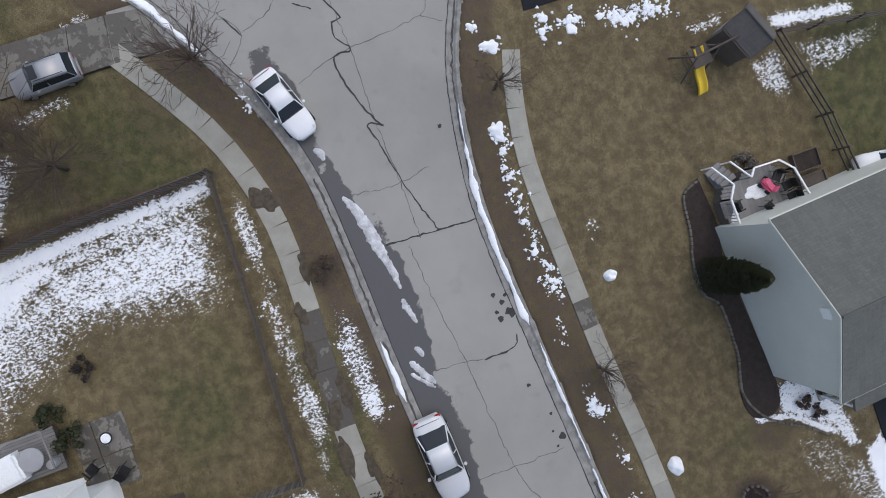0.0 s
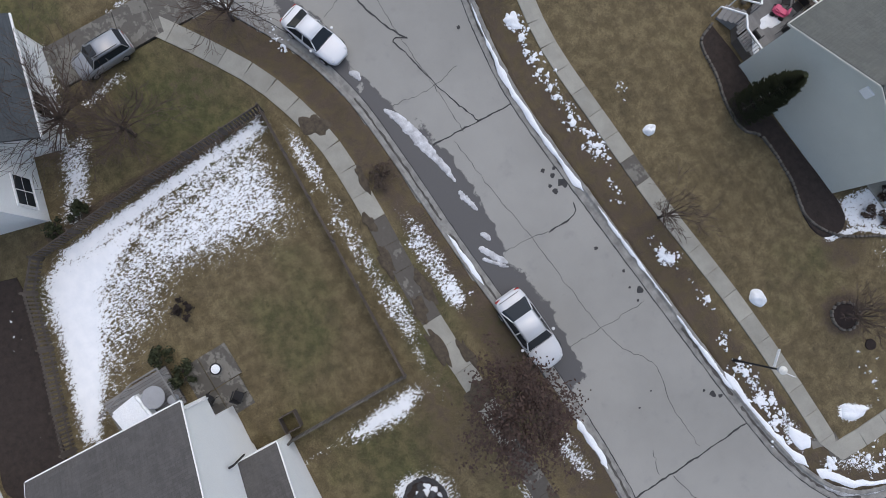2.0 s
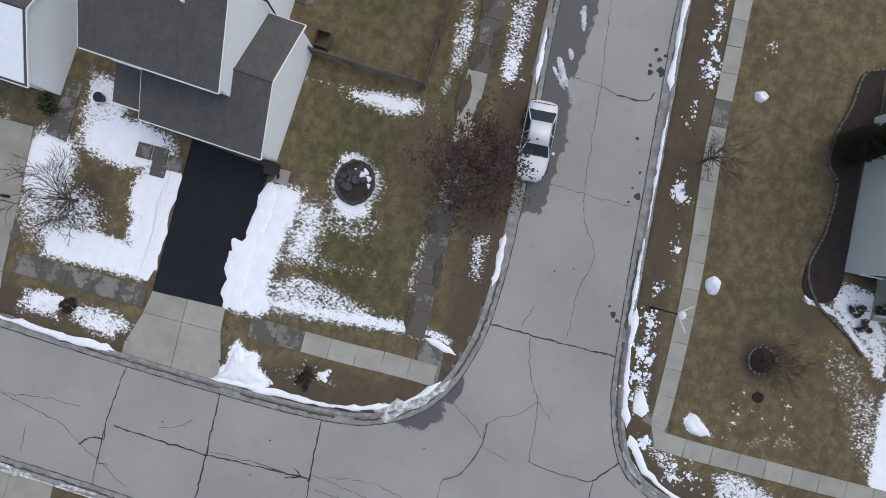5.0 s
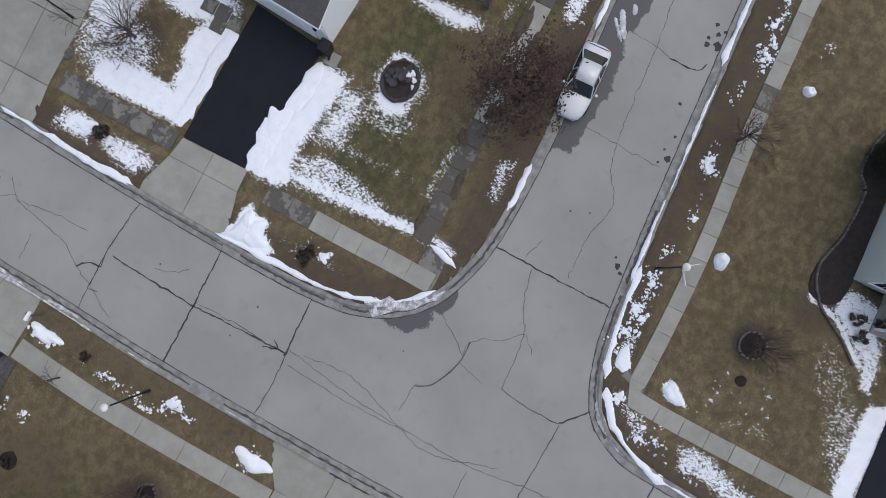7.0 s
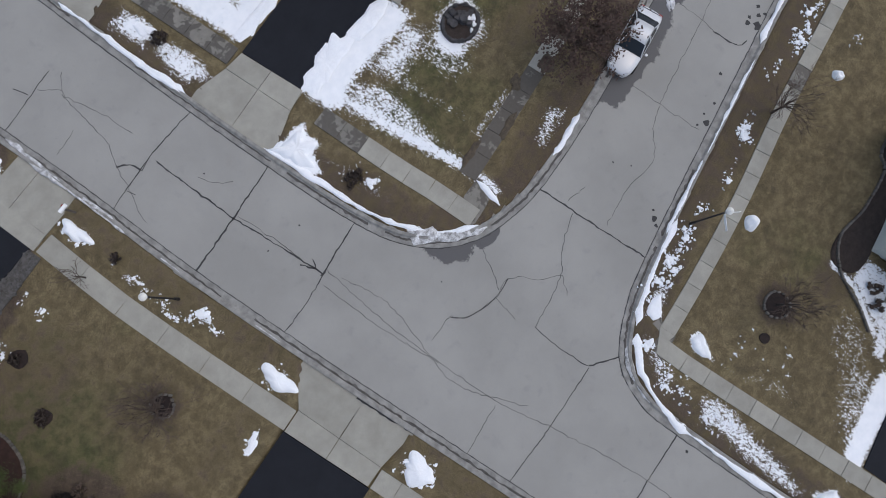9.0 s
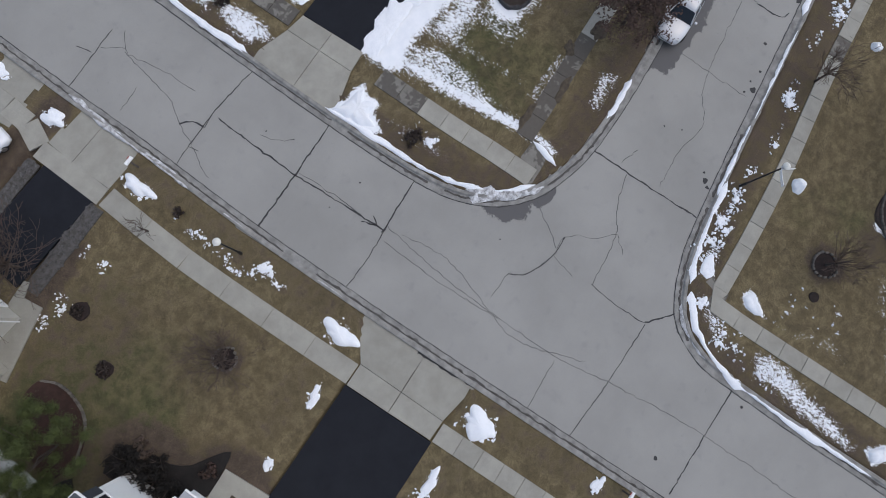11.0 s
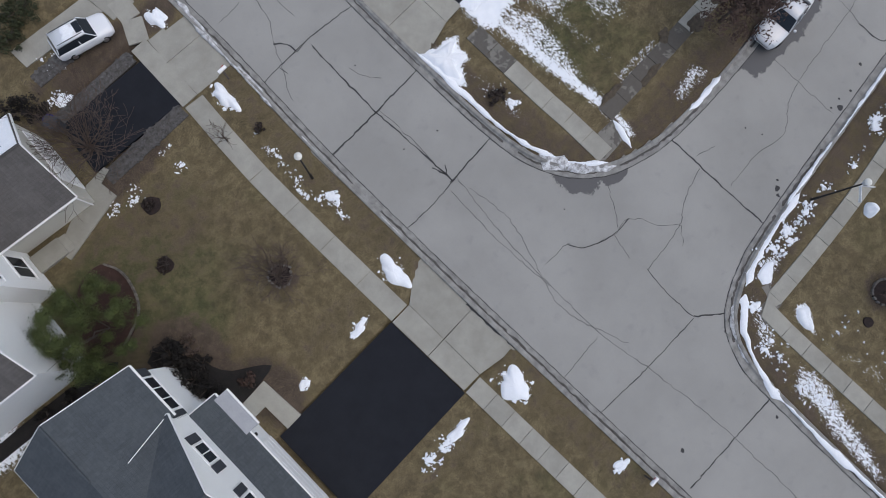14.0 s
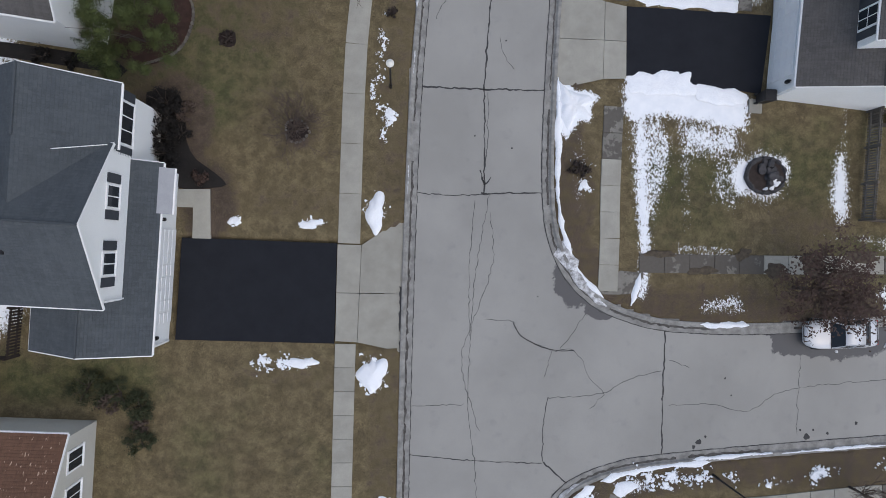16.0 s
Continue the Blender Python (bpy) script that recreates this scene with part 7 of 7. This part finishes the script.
        for wx in (-L + 0.85, L - 0.85):
            t = part("tyre", tube([(wx, s * 0.66, 0.32), (wx, s * 0.70, 0.32), (wx, s * 0.86, 0.32), (wx, s * 0.89, 0.32)], [0.27, 0.32, 0.32, 0.27], 20), RUBBER, top)
            part("rim", tube([(wx, s * 0.87, 0.32), (wx, s * 0.9, 0.32)], [0.21, 0.19], 14), CHROME, t)
    part("bumper", box(L - 0.12, L + 0.03, -0.5, 0.5, 0.34, 0.5, 0.05), paint, top)
    part("bumper", box(-L - 0.05, -L + 0.06, -0.62, 0.62, 0.38, 0.56, 0.04), paint, top)
    if kind == "sedan":
        part("boot_seam", box(-L + 0.16, -L + 0.18, -0.6, 0.6, 0.925, 0.952), RUBBER, top)
        part("bonnet_seam", box(L - 1.31, L - 1.285, -0.68, 0.68, 0.925, 0.938), RUBBER, top)
    else:
        part("sunroof", box(0.0, 0.45, -0.42, 0.42, 1.70, 1.745, 0.01), GLASS, top)
        for s in (-1, 1):
            part("roof_rail", tube([(-1.5, s * 0.56, 1.74), (0.3, s * 0.56, 1.76)], 0.02, 6), METAL, top)
    if snowy:
        ob = part("snow_cover", heap_bm(0.6, 0.5, 0.05, 77), SNOW, top, smooth=True)
        ob.matrix_basis = pose(-0.5, 0.0, 1.72)
    return top


car(30.35, -1.42, 183.0, SILVER, "silver-white sedan parked at the kerb on wet concrete")
car(49.25, 0.0, 199.0, WHITEPAINT, "white sedan parked at the curving kerb", size=0.86)
car(53.8, 9.85, 93.0, GREYCAR, "grey estate car with roof rails parked on a wet driveway", "suv", 4.1, size=0.74)
car(0.95, 25.98, -12.5, WHITEPAINT, "white car dusted with snow parked beside a concrete drive", "suv", 4.1, True, 0.78)
car(36.2, -29.2, 80.0, WHITEPAINT, "white car parked behind the grey house", "suv", 4.1)


# ---- street lamps ----
def street_lamp(x, y, label, signs=()):
    top = empty("street_lamp", pose(x, y, 0), label, "street lamp", "street lamps")
    part("pole", tube([(0, 0, -0.1), (0, 0, 0.5), (0, 0, 0.55), (0, 0, 3.75)], [0.09, 0.08, 0.055, 0.045], 10), METAL, top)
    head = part("lantern", tube([(0, 0, 3.7), (0, 0, 3.78), (0, 0, 4.02)], [0.09, 0.13, 0.2], 12), LAMPLENS, top)
    part("cap", tube([(0, 0, 4.02), (0, 0, 4.06), (0, 0, 4.14), (0, 0, 4.19)], [0.2, 0.2, 0.13, 0.04], 14), GLOBE, head, "pale round cap")
    for k, a in enumerate(signs):
        bm = box(0.08, 0.95, -0.012, 0.012, 3.25, 3.43, 0.005)
        ob = part("street_sign", bm, TRIM, top, "narrow pale street-name blade")
        ob.matrix_basis = pose(0, 0, 0.2 * k, 0, 0, a)
    return top


street_lamp(4.05, 11.65, "black street lamp post with a pale round cap")
street_lamp(23.2, -9.8, "black street lamp post carrying two street-name blades", (-52, 215))
street_lamp(20.3, 25.9, "black garden lamp post by a driveway")


def mailbox(x, y, turn):
    top = empty("mailbox", pose(x, y, 0, 0, 0, turn), "white mailbox on a post beside the kerb", "mailbox", "mailboxes")
    part("post", box(-0.05, 0.05, -0.05, 0.05, -0.1, 1.0), WOOD, top)
    bm = loft([[(px, 0.1 * math.cos(a) * 1.0, 1.1 + (0.12 * math.sin(a) if math.sin(a) > 0 else 0.1 * math.sin(a))) for a in np.linspace(0, 2 * math.pi, 13)[:-1]] for px in (-0.25, 0.27)])
    b = part("box", bm, TRIM, top)
    part("flag", box(0.05, 0.2, 0.105, 0.12, 1.12, 1.2), REDLIGHT, b)


mailbox(4.85, 19.0, 0)
mailbox(4.8, -12.5, 0)


# ---- fences ----
def rail_fence(name, pts, height, gap, rails, label, mat=WOOD, pickets=0.0):
    """Posts with rails, and pickets where wanted."""
    top = empty(name, Matrix(), label, "fence")
    for a, b in zip(pts, pts[1:]):
        a, b = Vector((*a, 0)), Vector((*b, 0))
        n = max(1, round((b - a).length / gap))
        ang = math.degrees(math.atan2(b.y - a.y, b.x - a.x))
        seg = (b - a).length / n
        post = as_mesh("post", box(-0.055, 0.055, -0.055, 0.055, -0.1, height + 0.08, 0.01), mat)
        rail = as_mesh("rail", box(0, seg, -0.035, 0.02, -0.05, 0.05), mat)
        for i in range(n + 1):
            p = a.lerp(b, i / n)
            piece("post", post, top, pose(p.x, p.y, 0, 0, 0, ang))
            if i < n:
                for r in rails:
                    piece("rail", rail, top, pose(p.x, p.y, r, 0, 0, ang))
        if pickets:
            pk = as_mesh("picket", box(-0.05, 0.05, 0.02, 0.045, 0.06, height), mat)
            m = int((b - a).length / pickets)
            for i in range(m):
                p = a.lerp(b, (i + 0.5) / m)
                piece("picket", pk, top, pose(p.x, p.y, 0, 0, 0, ang))
    return top


rail_fence("fence", [(31.75, 5.2), (39.5, 4.75), (47.35, 4.4)], 1.1, 2.4, (0.3, 0.95), "weathered brown picket fence along the back garden", pickets=0.16)
rail_fence("fence", [(47.35, 4.4), (47.0, 11.0), (46.4, 17.6), (45.0, 18.7)], 1.1, 2.4, (0.3, 0.95), "weathered brown picket fence behind the snowy garden", pickets=0.18)
rail_fence("fence", [(32.05, 11.6), (31.75, 5.2)], 1.1, 2.2, (0.3, 0.95), "pale weathered picket fence beside the white house", STONE, pickets=0.15)
rail_fence("fence", [(45.0, 18.7), (42.2, 19.35), (39.3, 20.25), (35.3, 21.4)], 1.2, 2.4, (0.3, 1.0), "dark timber fence at the back of the garden", pickets=0.2)
rail_fence("fence", [(44.95, -25.3), (40.0, -26.6), (36.0, -27.1)], 1.1, 2.4, (0.35, 0.7, 1.05), "dark rail fence on the lawn's edge")
rail_fence("fence", [(44.95, -25.3), (44.0, -32.5)], 1.1, 2.4, (0.35, 0.7, 1.05), "dark rail fence across the snowy garden")


# ---- deck beside the grey house ----
def deck():
    """Boards on a frame with white-capped rails and a short stair."""
    out = [(36.0, -19.35), (37.6, -19.3), (38.25, -19.7), (38.3, -20.7), (38.7, -21.0), (38.65, -22.4), (38.0, -23.05), (36.2, -23.5)]
    d = empty("deck", Matrix(), "grey timber deck with pale rails, patches of snow", "deck")
    part("frame", prism([(36.2, -23.45), (37.95, -23.0), (38.6, -22.35), (38.65, -21.05), (38.25, -20.7), (38.2, -19.75), (37.55, -19.35), (36.05, -19.4)], 0.0, 0.72), WOOD, d)
    poly = np.array(out)
    yy = -23.75
    while yy < -19.35:
        xs = np.arange(35.9, 38.75, 0.02)
        ok = inside(poly, xs, np.full(len(xs), yy + 0.07))
        if ok.sum() > 4:
            part("board", box(xs[ok].min(), xs[ok].max(), yy, yy + 0.135, 0.72, 0.76), GREYWOOD, d)
        yy += 0.145
    for a, b in (((36.3, -23.45), (38.0, -23.05)), ((38.0, -23.05), (38.65, -22.4)), ((38.65, -22.4), (38.7, -21.0)), ((38.7, -21.0), (38.3, -20.7)), ((38.25, -19.7), (37.6, -19.3)), ((37.6, -19.3), (36.1, -19.35))):
        part("handrail", tube([(*a, 1.7), (*b, 1.7)], 0.06, 4), TRIM, d)
        n = max(2, int(math.dist(a, b) / 0.16))
        for i in range(n + 1):
            px, py = a[0] + (b[0] - a[0]) * i / n, a[1] + (b[1] - a[1]) * i / n
            part("baluster", tube([(px, py, 0.74), (px, py, 1.68)], 0.02 if i not in (0, n) else 0.05, 4), GREYWOOD, d)
    for i in range(4):
        ob = part("step", box(-0.48, 0.48, -0.14, 0.14, 0.0, 0.16 * (4 - i)), GREYWOOD, d)
        ob.matrix_basis = pose(38.45 + 0.25 * i, -20.15 + 0.09 * i, 0, 0, 0, -70)
    for a, b in (((38.25, -19.7), (39.4, -19.3)), ((38.32, -20.7), (39.35, -20.35))):
        part("stair_rail", tube([(*a, 1.7), (*b, 1.0)], 0.05, 4), TRIM, d)
        part("rail_post", tube([(*b, 0.0), (*b, 1.02)], 0.05, 4), TRIM, d)
    ob = part("snow_patch", heap_bm(0.4, 0.7, 0.05, 801), SNOW, d, smooth=True)
    ob.matrix_basis = pose(37.4, -21.3, 0.76)
    ob = part("snow_patch", heap_bm(0.18, 0.8, 0.08, 802), SNOW, d, smooth=True)
    ob.matrix_basis = pose(36.4, -19.7, 0.76, 0, 0, 60)
    return d


deck()


def patio_chair(x, y, z, turn, label, mat=METAL):
    c = empty("patio_chair", pose(x, y, z, 0, 0, turn), label, "chair", "patio chairs")
    part("seat", box(-0.24, 0.24, -0.24, 0.24, 0.40, 0.45, 0.02), mat, c)
    part("backrest", box(-0.24, 0.24, 0.22, 0.27, 0.45, 0.95, 0.02), mat, c)
    for sx in (-1, 1):
        part("armrest", box(sx * 0.26 - 0.03, sx * 0.26 + 0.03, -0.22, 0.25, 0.62, 0.66), mat, c)
        for sy in (-1, 1):
            part("leg", tube([(sx * 0.21, sy * 0.21, 0.42), (sx * 0.24, sy * 0.25, 0)], 0.018, 5), mat, c)
    return c


for px, py, tr in ((37.85, -22.4, -130), (37.25, -22.75, 190), (36.6, -22.85, 185), (36.5, -21.5, 20), (37.1, -19.85, 5)):
    patio_chair(px, py, 0.76, tr, "dark metal patio chair on the deck")


def ride_toy():
    t = empty("ride_on_toy", pose(37.55, -21.9, 0.76, 0, 0, 30), "pink plastic ride-on toy car with black wheels", "toy")
    part("body", box(-0.4, 0.4, -0.24, 0.24, 0.12, 0.4, 0.1), PINK, t)
    part("hood", box(0.05, 0.38, -0.2, 0.2, 0.38, 0.52, 0.06), PINK, t)
    part("backrest", box(-0.4, -0.3, -0.2, 0.2, 0.38, 0.66, 0.04), PINK, t)
    for sx in (-0.26, 0.26):
        for sy in (-1, 1):
            part("wheel", tube([(sx, sy * 0.2, 0.13), (sx, sy * 0.3, 0.13)], 0.13, 12), RUBBER, t)


ride_toy()


def raised_bed(x, y, w, l, turn, label, fill):
    b = empty("raised_bed", pose(x, y, 0, 0, 0, turn), label, "raised bed", "raised beds")
    for s in (-1, 1):
        part("side_board", box(-w / 2, w / 2, s * l / 2 - 0.03, s * l / 2 + 0.03, -0.05, 0.3), WOOD, b)
        part("end_board", box(s * w / 2 - 0.03, s * w / 2 + 0.03, -l / 2 + 0.03, l / 2 - 0.03, -0.05, 0.3), WOOD, b)
    part("soil", box(-w / 2 + 0.03, w / 2 - 0.03, -l / 2 + 0.03, l / 2 - 0.03, -0.05, 0.2), fill, b)


raised_bed(38.0, -25.0, 1.0, 1.45, 0, "timber raised bed of dark soil", MULCH)
raised_bed(36.75, -25.0, 1.0, 1.5, 0, "timber raised bed with dry straw", WOOD)


# ---- play frame and shed ----
def play_frame():
    p = empty("play_frame", pose(45.05, -21.4, 0, 0, 0, 8), "dark timber swing frame with a yellow slide", "play frame")
    for y0 in (-1.5, 0.2, 1.6):
        for s in (-1, 1):
            part("leg", tube([(0.0, y0, 2.05), (s * 0.75, y0 + 0.1, -0.05)], 0.05, 6), WOOD, p)
        part("brace", tube([(-0.4, y0 + 0.05, 0.95), (0.4, y0 + 0.05, 0.95)], 0.035, 6), WOOD, p)
    part("beam", tube([(0.0, -1.7, 2.08), (0.0, 1.8, 2.08)], 0.06, 6), WOOD, p)
    part("platform", box(-0.5, 0.5, 0.3, 1.4, 1.1, 1.16), WOOD, p)
    for i in range(5):
        part("rung", tube([(0.55, 0.4, 0.25 * i + 0.1), (0.55, 0.9, 0.25 * i + 0.1)], 0.025, 5), WOOD, p)
    for y0 in (-1.0, -0.4):
        s = part("swing_seat", box(-0.12, 0.12, y0 - 0.2, y0 + 0.2, 0.45, 0.48), RUBBER, p)
        for e in (-0.18, 0.18):
            part("chain", tube([(0, y0 + e, 0.48), (0, y0 + e, 2.05)], 0.012, 4), METAL, s)
    # the slide: a wavy channel
    bm = bmesh.new()
    rows = []
    for i in range(15):
        f = i / 14
        x = 0.45 - 2.2 * f
        z = 1.15 - 1.05 * f + 0.07 * math.sin(f * 9.5)
        rows.append([bm.verts.new((x, 0.85 + 0.12 * f + dy, z + dz)) for dy, dz in ((-0.26, 0.16), (-0.2, 0.16), (-0.19, 0.0), (0.19, 0.0), (0.2, 0.16), (0.26, 0.16), (0.24, -0.04), (-0.24, -0.04))])
    for a, b in zip(rows, rows[1:]):
        for k in range(8):
            bm.faces.new((a[k], a[(k + 1) % 8], b[(k + 1) % 8], b[k]))
    bmesh.ops.recalc_face_normals(bm, faces=bm.faces)
    part("slide", bm, YELLOW, p, "yellow wavy plastic slide", smooth=True)


play_frame()


def shed():
    s = empty("shed", pose(45.25, -22.95, 0, 0, 0, -66), "small garden shed with a grey shingle roof", "shed")
    part("wall", gable_walls(-0.8, 0.8, -0.9, 0.9, -0.1, 1.9, 2.5, "y"), WOOD, s)
    gable_roof(s, -0.8, 0.8, -0.9, 0.9, 1.9, 2.5, "y", ROOF_GREY, over=0.15, rake=0.12, trim=WOOD)
    part("door", box(-0.4, 0.4, 0.9, 0.94, 0, 1.75), GREYWOOD, s)


shed()


# ---- back garden of the white house ----
def patio():
    p = empty("patio", Matrix(), "stained concrete patio in four slabs", "patio", kind="structure")
    for x0, x1, y0, y1 in ((34.6, 36.2, 12.3, 13.6), (36.24, 38.0, 12.1, 13.6), (36.24, 38.0, 13.64, 14.6), (34.6, 36.2, 13.64, 14.6)):
        part("slab", box(x0, x1, y0, y1, -0.1, 0.03, 0.015), DAMP, p)


patio()


def round_thing(name, x, y, z, prof, mat, label, category, n=18):
    ob = part(name, tube([(0, 0, h) for _, h in prof], [r for r, _ in prof], n), mat)
    ob.matrix_basis = pose(x, y, z)
    return tagged(ob, label, category)


FIRE = round_thing("fire_bowl", 37.05, 13.0, 0.03, [(0.12, 0), (0.2, 0.15), (0.3, 0.34), (0.27, 0.36)], METAL, "dark round fire bowl on the patio", "fire bowl")
cap = part("snow_filling", tube([(0, 0, 0.33), (0, 0, 0.38), (0, 0, 0.41)], [0.25, 0.22, 0.08], 18), SNOW, FIRE)
patio_chair(35.3, 12.7, 0.03, 40, "dark metal patio chair on the stained patio")
patio_chair(35.9, 14.0, 0.03, 120, "dark metal patio chair beside the house wall")
round_thing("planter", 37.4, 14.3, 0.0, [(0.16, 0), (0.22, 0.35), (0.2, 0.36)], STONE, "small stone planter by the patio", "planter")


def back_deck():
    d = empty("deck", Matrix(), "small grey deck with a white tub cover", "deck")
    for i in range(14):
        part("board", box(36.4 + i * 0.15, 36.53 + i * 0.15, 15.0, 18.4, 0.36, 0.4), GREYWOOD, d)
    part("frame", box(36.45, 38.45, 15.1, 18.3, -0.05, 0.36), WOOD, d)
    for a, b in (((38.5, 15.0), (38.5, 16.4)), ((38.5, 16.4), (37.9, 18.4)), ((36.7, 14.95), (38.5, 15.0))):
        part("handrail", tube([(*a, 1.3), (*b, 1.3)], 0.05, 4), GREYWOOD, d)
        for i in range(5):
            part("baluster", tube([(a[0] + (b[0] - a[0]) * i / 4, a[1] + (b[1] - a[1]) * i / 4, 0.38), (a[0] + (b[0] - a[0]) * i / 4, a[1] + (b[1] - a[1]) * i / 4, 1.28)], 0.025, 4), GREYWOOD, d)
    return d


back_deck()
round_thing("garden_table", 37.4, 15.9, 0.4, [(0.08, 0), (0.06, 0.65), (0.55, 0.68), (0.55, 0.72), (0.5, 0.73)], LINEN, "pale round garden table on the deck", "table", 24)
round_thing("garden_stool", 36.85, 15.35, 0.4, [(0.2, 0), (0.22, 0.42), (0.2, 0.45)], LINEN, "pale round stool on the deck", "stool")
tub = part("tub_cover", box(-0.7, 0.7, -0.75, 0.75, 0.0, 0.75, 0.12), SNOW)
tub.matrix_basis = pose(37.2, 17.2, 0.4, 0, 0, 8)
tagged(tub, "low tub with a snow-white cover on the deck", "tub")


def compost_box():
    w = empty("compost_box", pose(32.85, 11.2, 0, 0, 0, -4), "open timber compost box by the fence", "compost box")
    for s in (-1, 1):
        part("side_board", box(s * 0.42 - 0.02, s * 0.42 + 0.02, -0.4, 0.4, -0.05, 0.6), WOOD, w)
        part("end_board", box(-0.4, 0.4, s * 0.4 - 0.02, s * 0.4 + 0.02, -0.05, 0.6), WOOD, w)


compost_box()


# ---- front of the white house ----
def bin_cart(x, y, turn, label, mat=METAL):
    b = empty("wheeled_bin", pose(x, y, 0, 0, 0, turn), label, "bin")
    part("body", loft([[(-0.24, -0.26, 0.05), (0.24, -0.26, 0.05), (0.24, 0.26, 0.05), (-0.24, 0.26, 0.05)], [(-0.3, -0.32, 0.95), (0.3, -0.32, 0.95), (0.3, 0.32, 0.95), (-0.3, 0.32, 0.95)]]), mat, b)
    part("lid", box(-0.33, 0.33, -0.35, 0.37, 0.95, 1.04, 0.04), mat, b)
    for s in (-1, 1):
        part("wheel", tube([(s * 0.22, 0.3, 0.12), (s * 0.3, 0.3, 0.12)], 0.12, 12), RUBBER, b)


bin_cart(25.35, 12.0, 90, "dark wheeled bin at the garage corner")
pad = tagged(part("stepping_pad", box(24.7, 25.5, 11.2, 12.0, -0.06, 0.04, 0.02), CONCRETE), "square concrete pad beside the garage", "paving pad")
for k, (px, py) in enumerate(((24.3, 17.5), (23.8, 18.3), (24.6, 18.4), (24.6, 19.3))):
    tagged(part("paving_stone", box(px - 0.42, px + 0.42, py - 0.42, py + 0.42, -0.06, 0.035, 0.02), DAMP), "grey paving stone of the front path", "paving stone", "front path")
round_thing("patio_planter", 26.8, 22.3, 0.0, [(0.2, 0), (0.28, 0.4), (0.24, 0.42)], METAL, "dark round planter by the front porch", "planter")
sq = tagged(part("boulder", heap_bm(0.3, 0.25, 0.35, 950, 0.15), STONE, None, smooth=True), "grey boulder at the snowy lawn's edge", "boulder")
sq.matrix_basis = pose(18.35, 25.0, -0.02)


# ---- entry path of the west house ----
tagged(part("entry_path", prism([(-7.1, 5.65), (-7.1, 4.7), (-6.25, 4.7), (-6.25, 3.05), (-5.3, 3.05), (-5.4, 5.7)], -0.1, 0.05), CONCRETE), "pale concrete entry path with a right-angled bend", "path", kind="structure")
bin_cart(-3.4, 23.2, 30, "dark blue covered grill beside the far garage", SHUTTER)


rail_fence("picket_fence", [(-14.7, -0.7), (-14.85, -3.3), (-17.4, -3.35)], 1.1, 2.0, (0.3, 0.9), "dark weathered picket fence round a snowy back yard", MULCH, pickets=0.16)
rail_fence("picket_fence", [(-15.95, -3.9), (-16.1, -6.2)], 1.1, 2.0, (0.3, 0.9), "dark weathered picket fence beside the snow", MULCH, pickets=0.16)
round_thing("plastic_tub", -3.45, 23.75, 0.0, [(0.22, 0.0), (0.3, 0.42), (0.33, 0.44), (0.27, 0.4), (0.2, 0.1)], BLUEPLASTIC, "deep blue plastic tub at the edge of the driveway", "tub")
hose = round_thing("hose_reel", -14.2, 10.0, 0, [(0.26, 0), (0.3, 0.1), (0.26, 0.2)], STONE, "coiled garden hose by the wall", "hose")


# ---- dark patches on the road ----
def patch(x, y, r, seed):
    rng = random.Random(seed)
    bm = bmesh.new()
    n = 11
    ring = [bm.verts.new((r * rng.uniform(0.55, 1.25) * math.cos(6.283 * i / n), r * rng.uniform(0.55, 1.25) * math.sin(6.283 * i / n), 0)) for i in range(n)]
    bm.faces.new(ring)
    ob = part("tar_patch", bm, TAR, ROAD_OB)
    ob.matrix_basis = pose(x, y, ROAD_Z + 0.007)


for k, (x, y, r) in enumerate([(36.5, -6.9, 0.14), (35.9, -7.2, 0.3), (36.1, -6.5, 0.12), (37.0, -6.6, 0.13), (36.8, -7.2, 0.12), (35.7, -6.6, 0.16), (28.9, -7.6, 0.2), (29.3, -7.2, 0.08), (28.5, -7.2, 0.09), (30.2, -7.4, 0.1), (22.3, -7.9, 0.18), (22.0, -8.2, 0.12), (22.7, -7.6, 0.08), (46.0, -6.9, 0.12), (32.0, -6.8, 0.12), (24.2, -5.2, 0.05),
                                  (23.8, -4.2, 0.06), (7.2, -13.2, 0.12), (12.2, -16.0, 0.1), (12.6, 0.3, 0.05), (10.4, 14.6, 0.05), (10.9, 8.6, 0.06), (8.8, 9.2, 0.05)]):
    patch(x, y, r, k)


tagged(part("porch_path", prism([(-8.0, 18.25), (-7.85, 17.45), (-3.9, 18.35), (-4.0, 19.45), (-3.2, 19.7), (-3.3, 20.0), (-4.6, 19.9)], -0.1, 0.05), CONCRETE), "stained concrete porch path beside the far garage", "path", kind="structure")
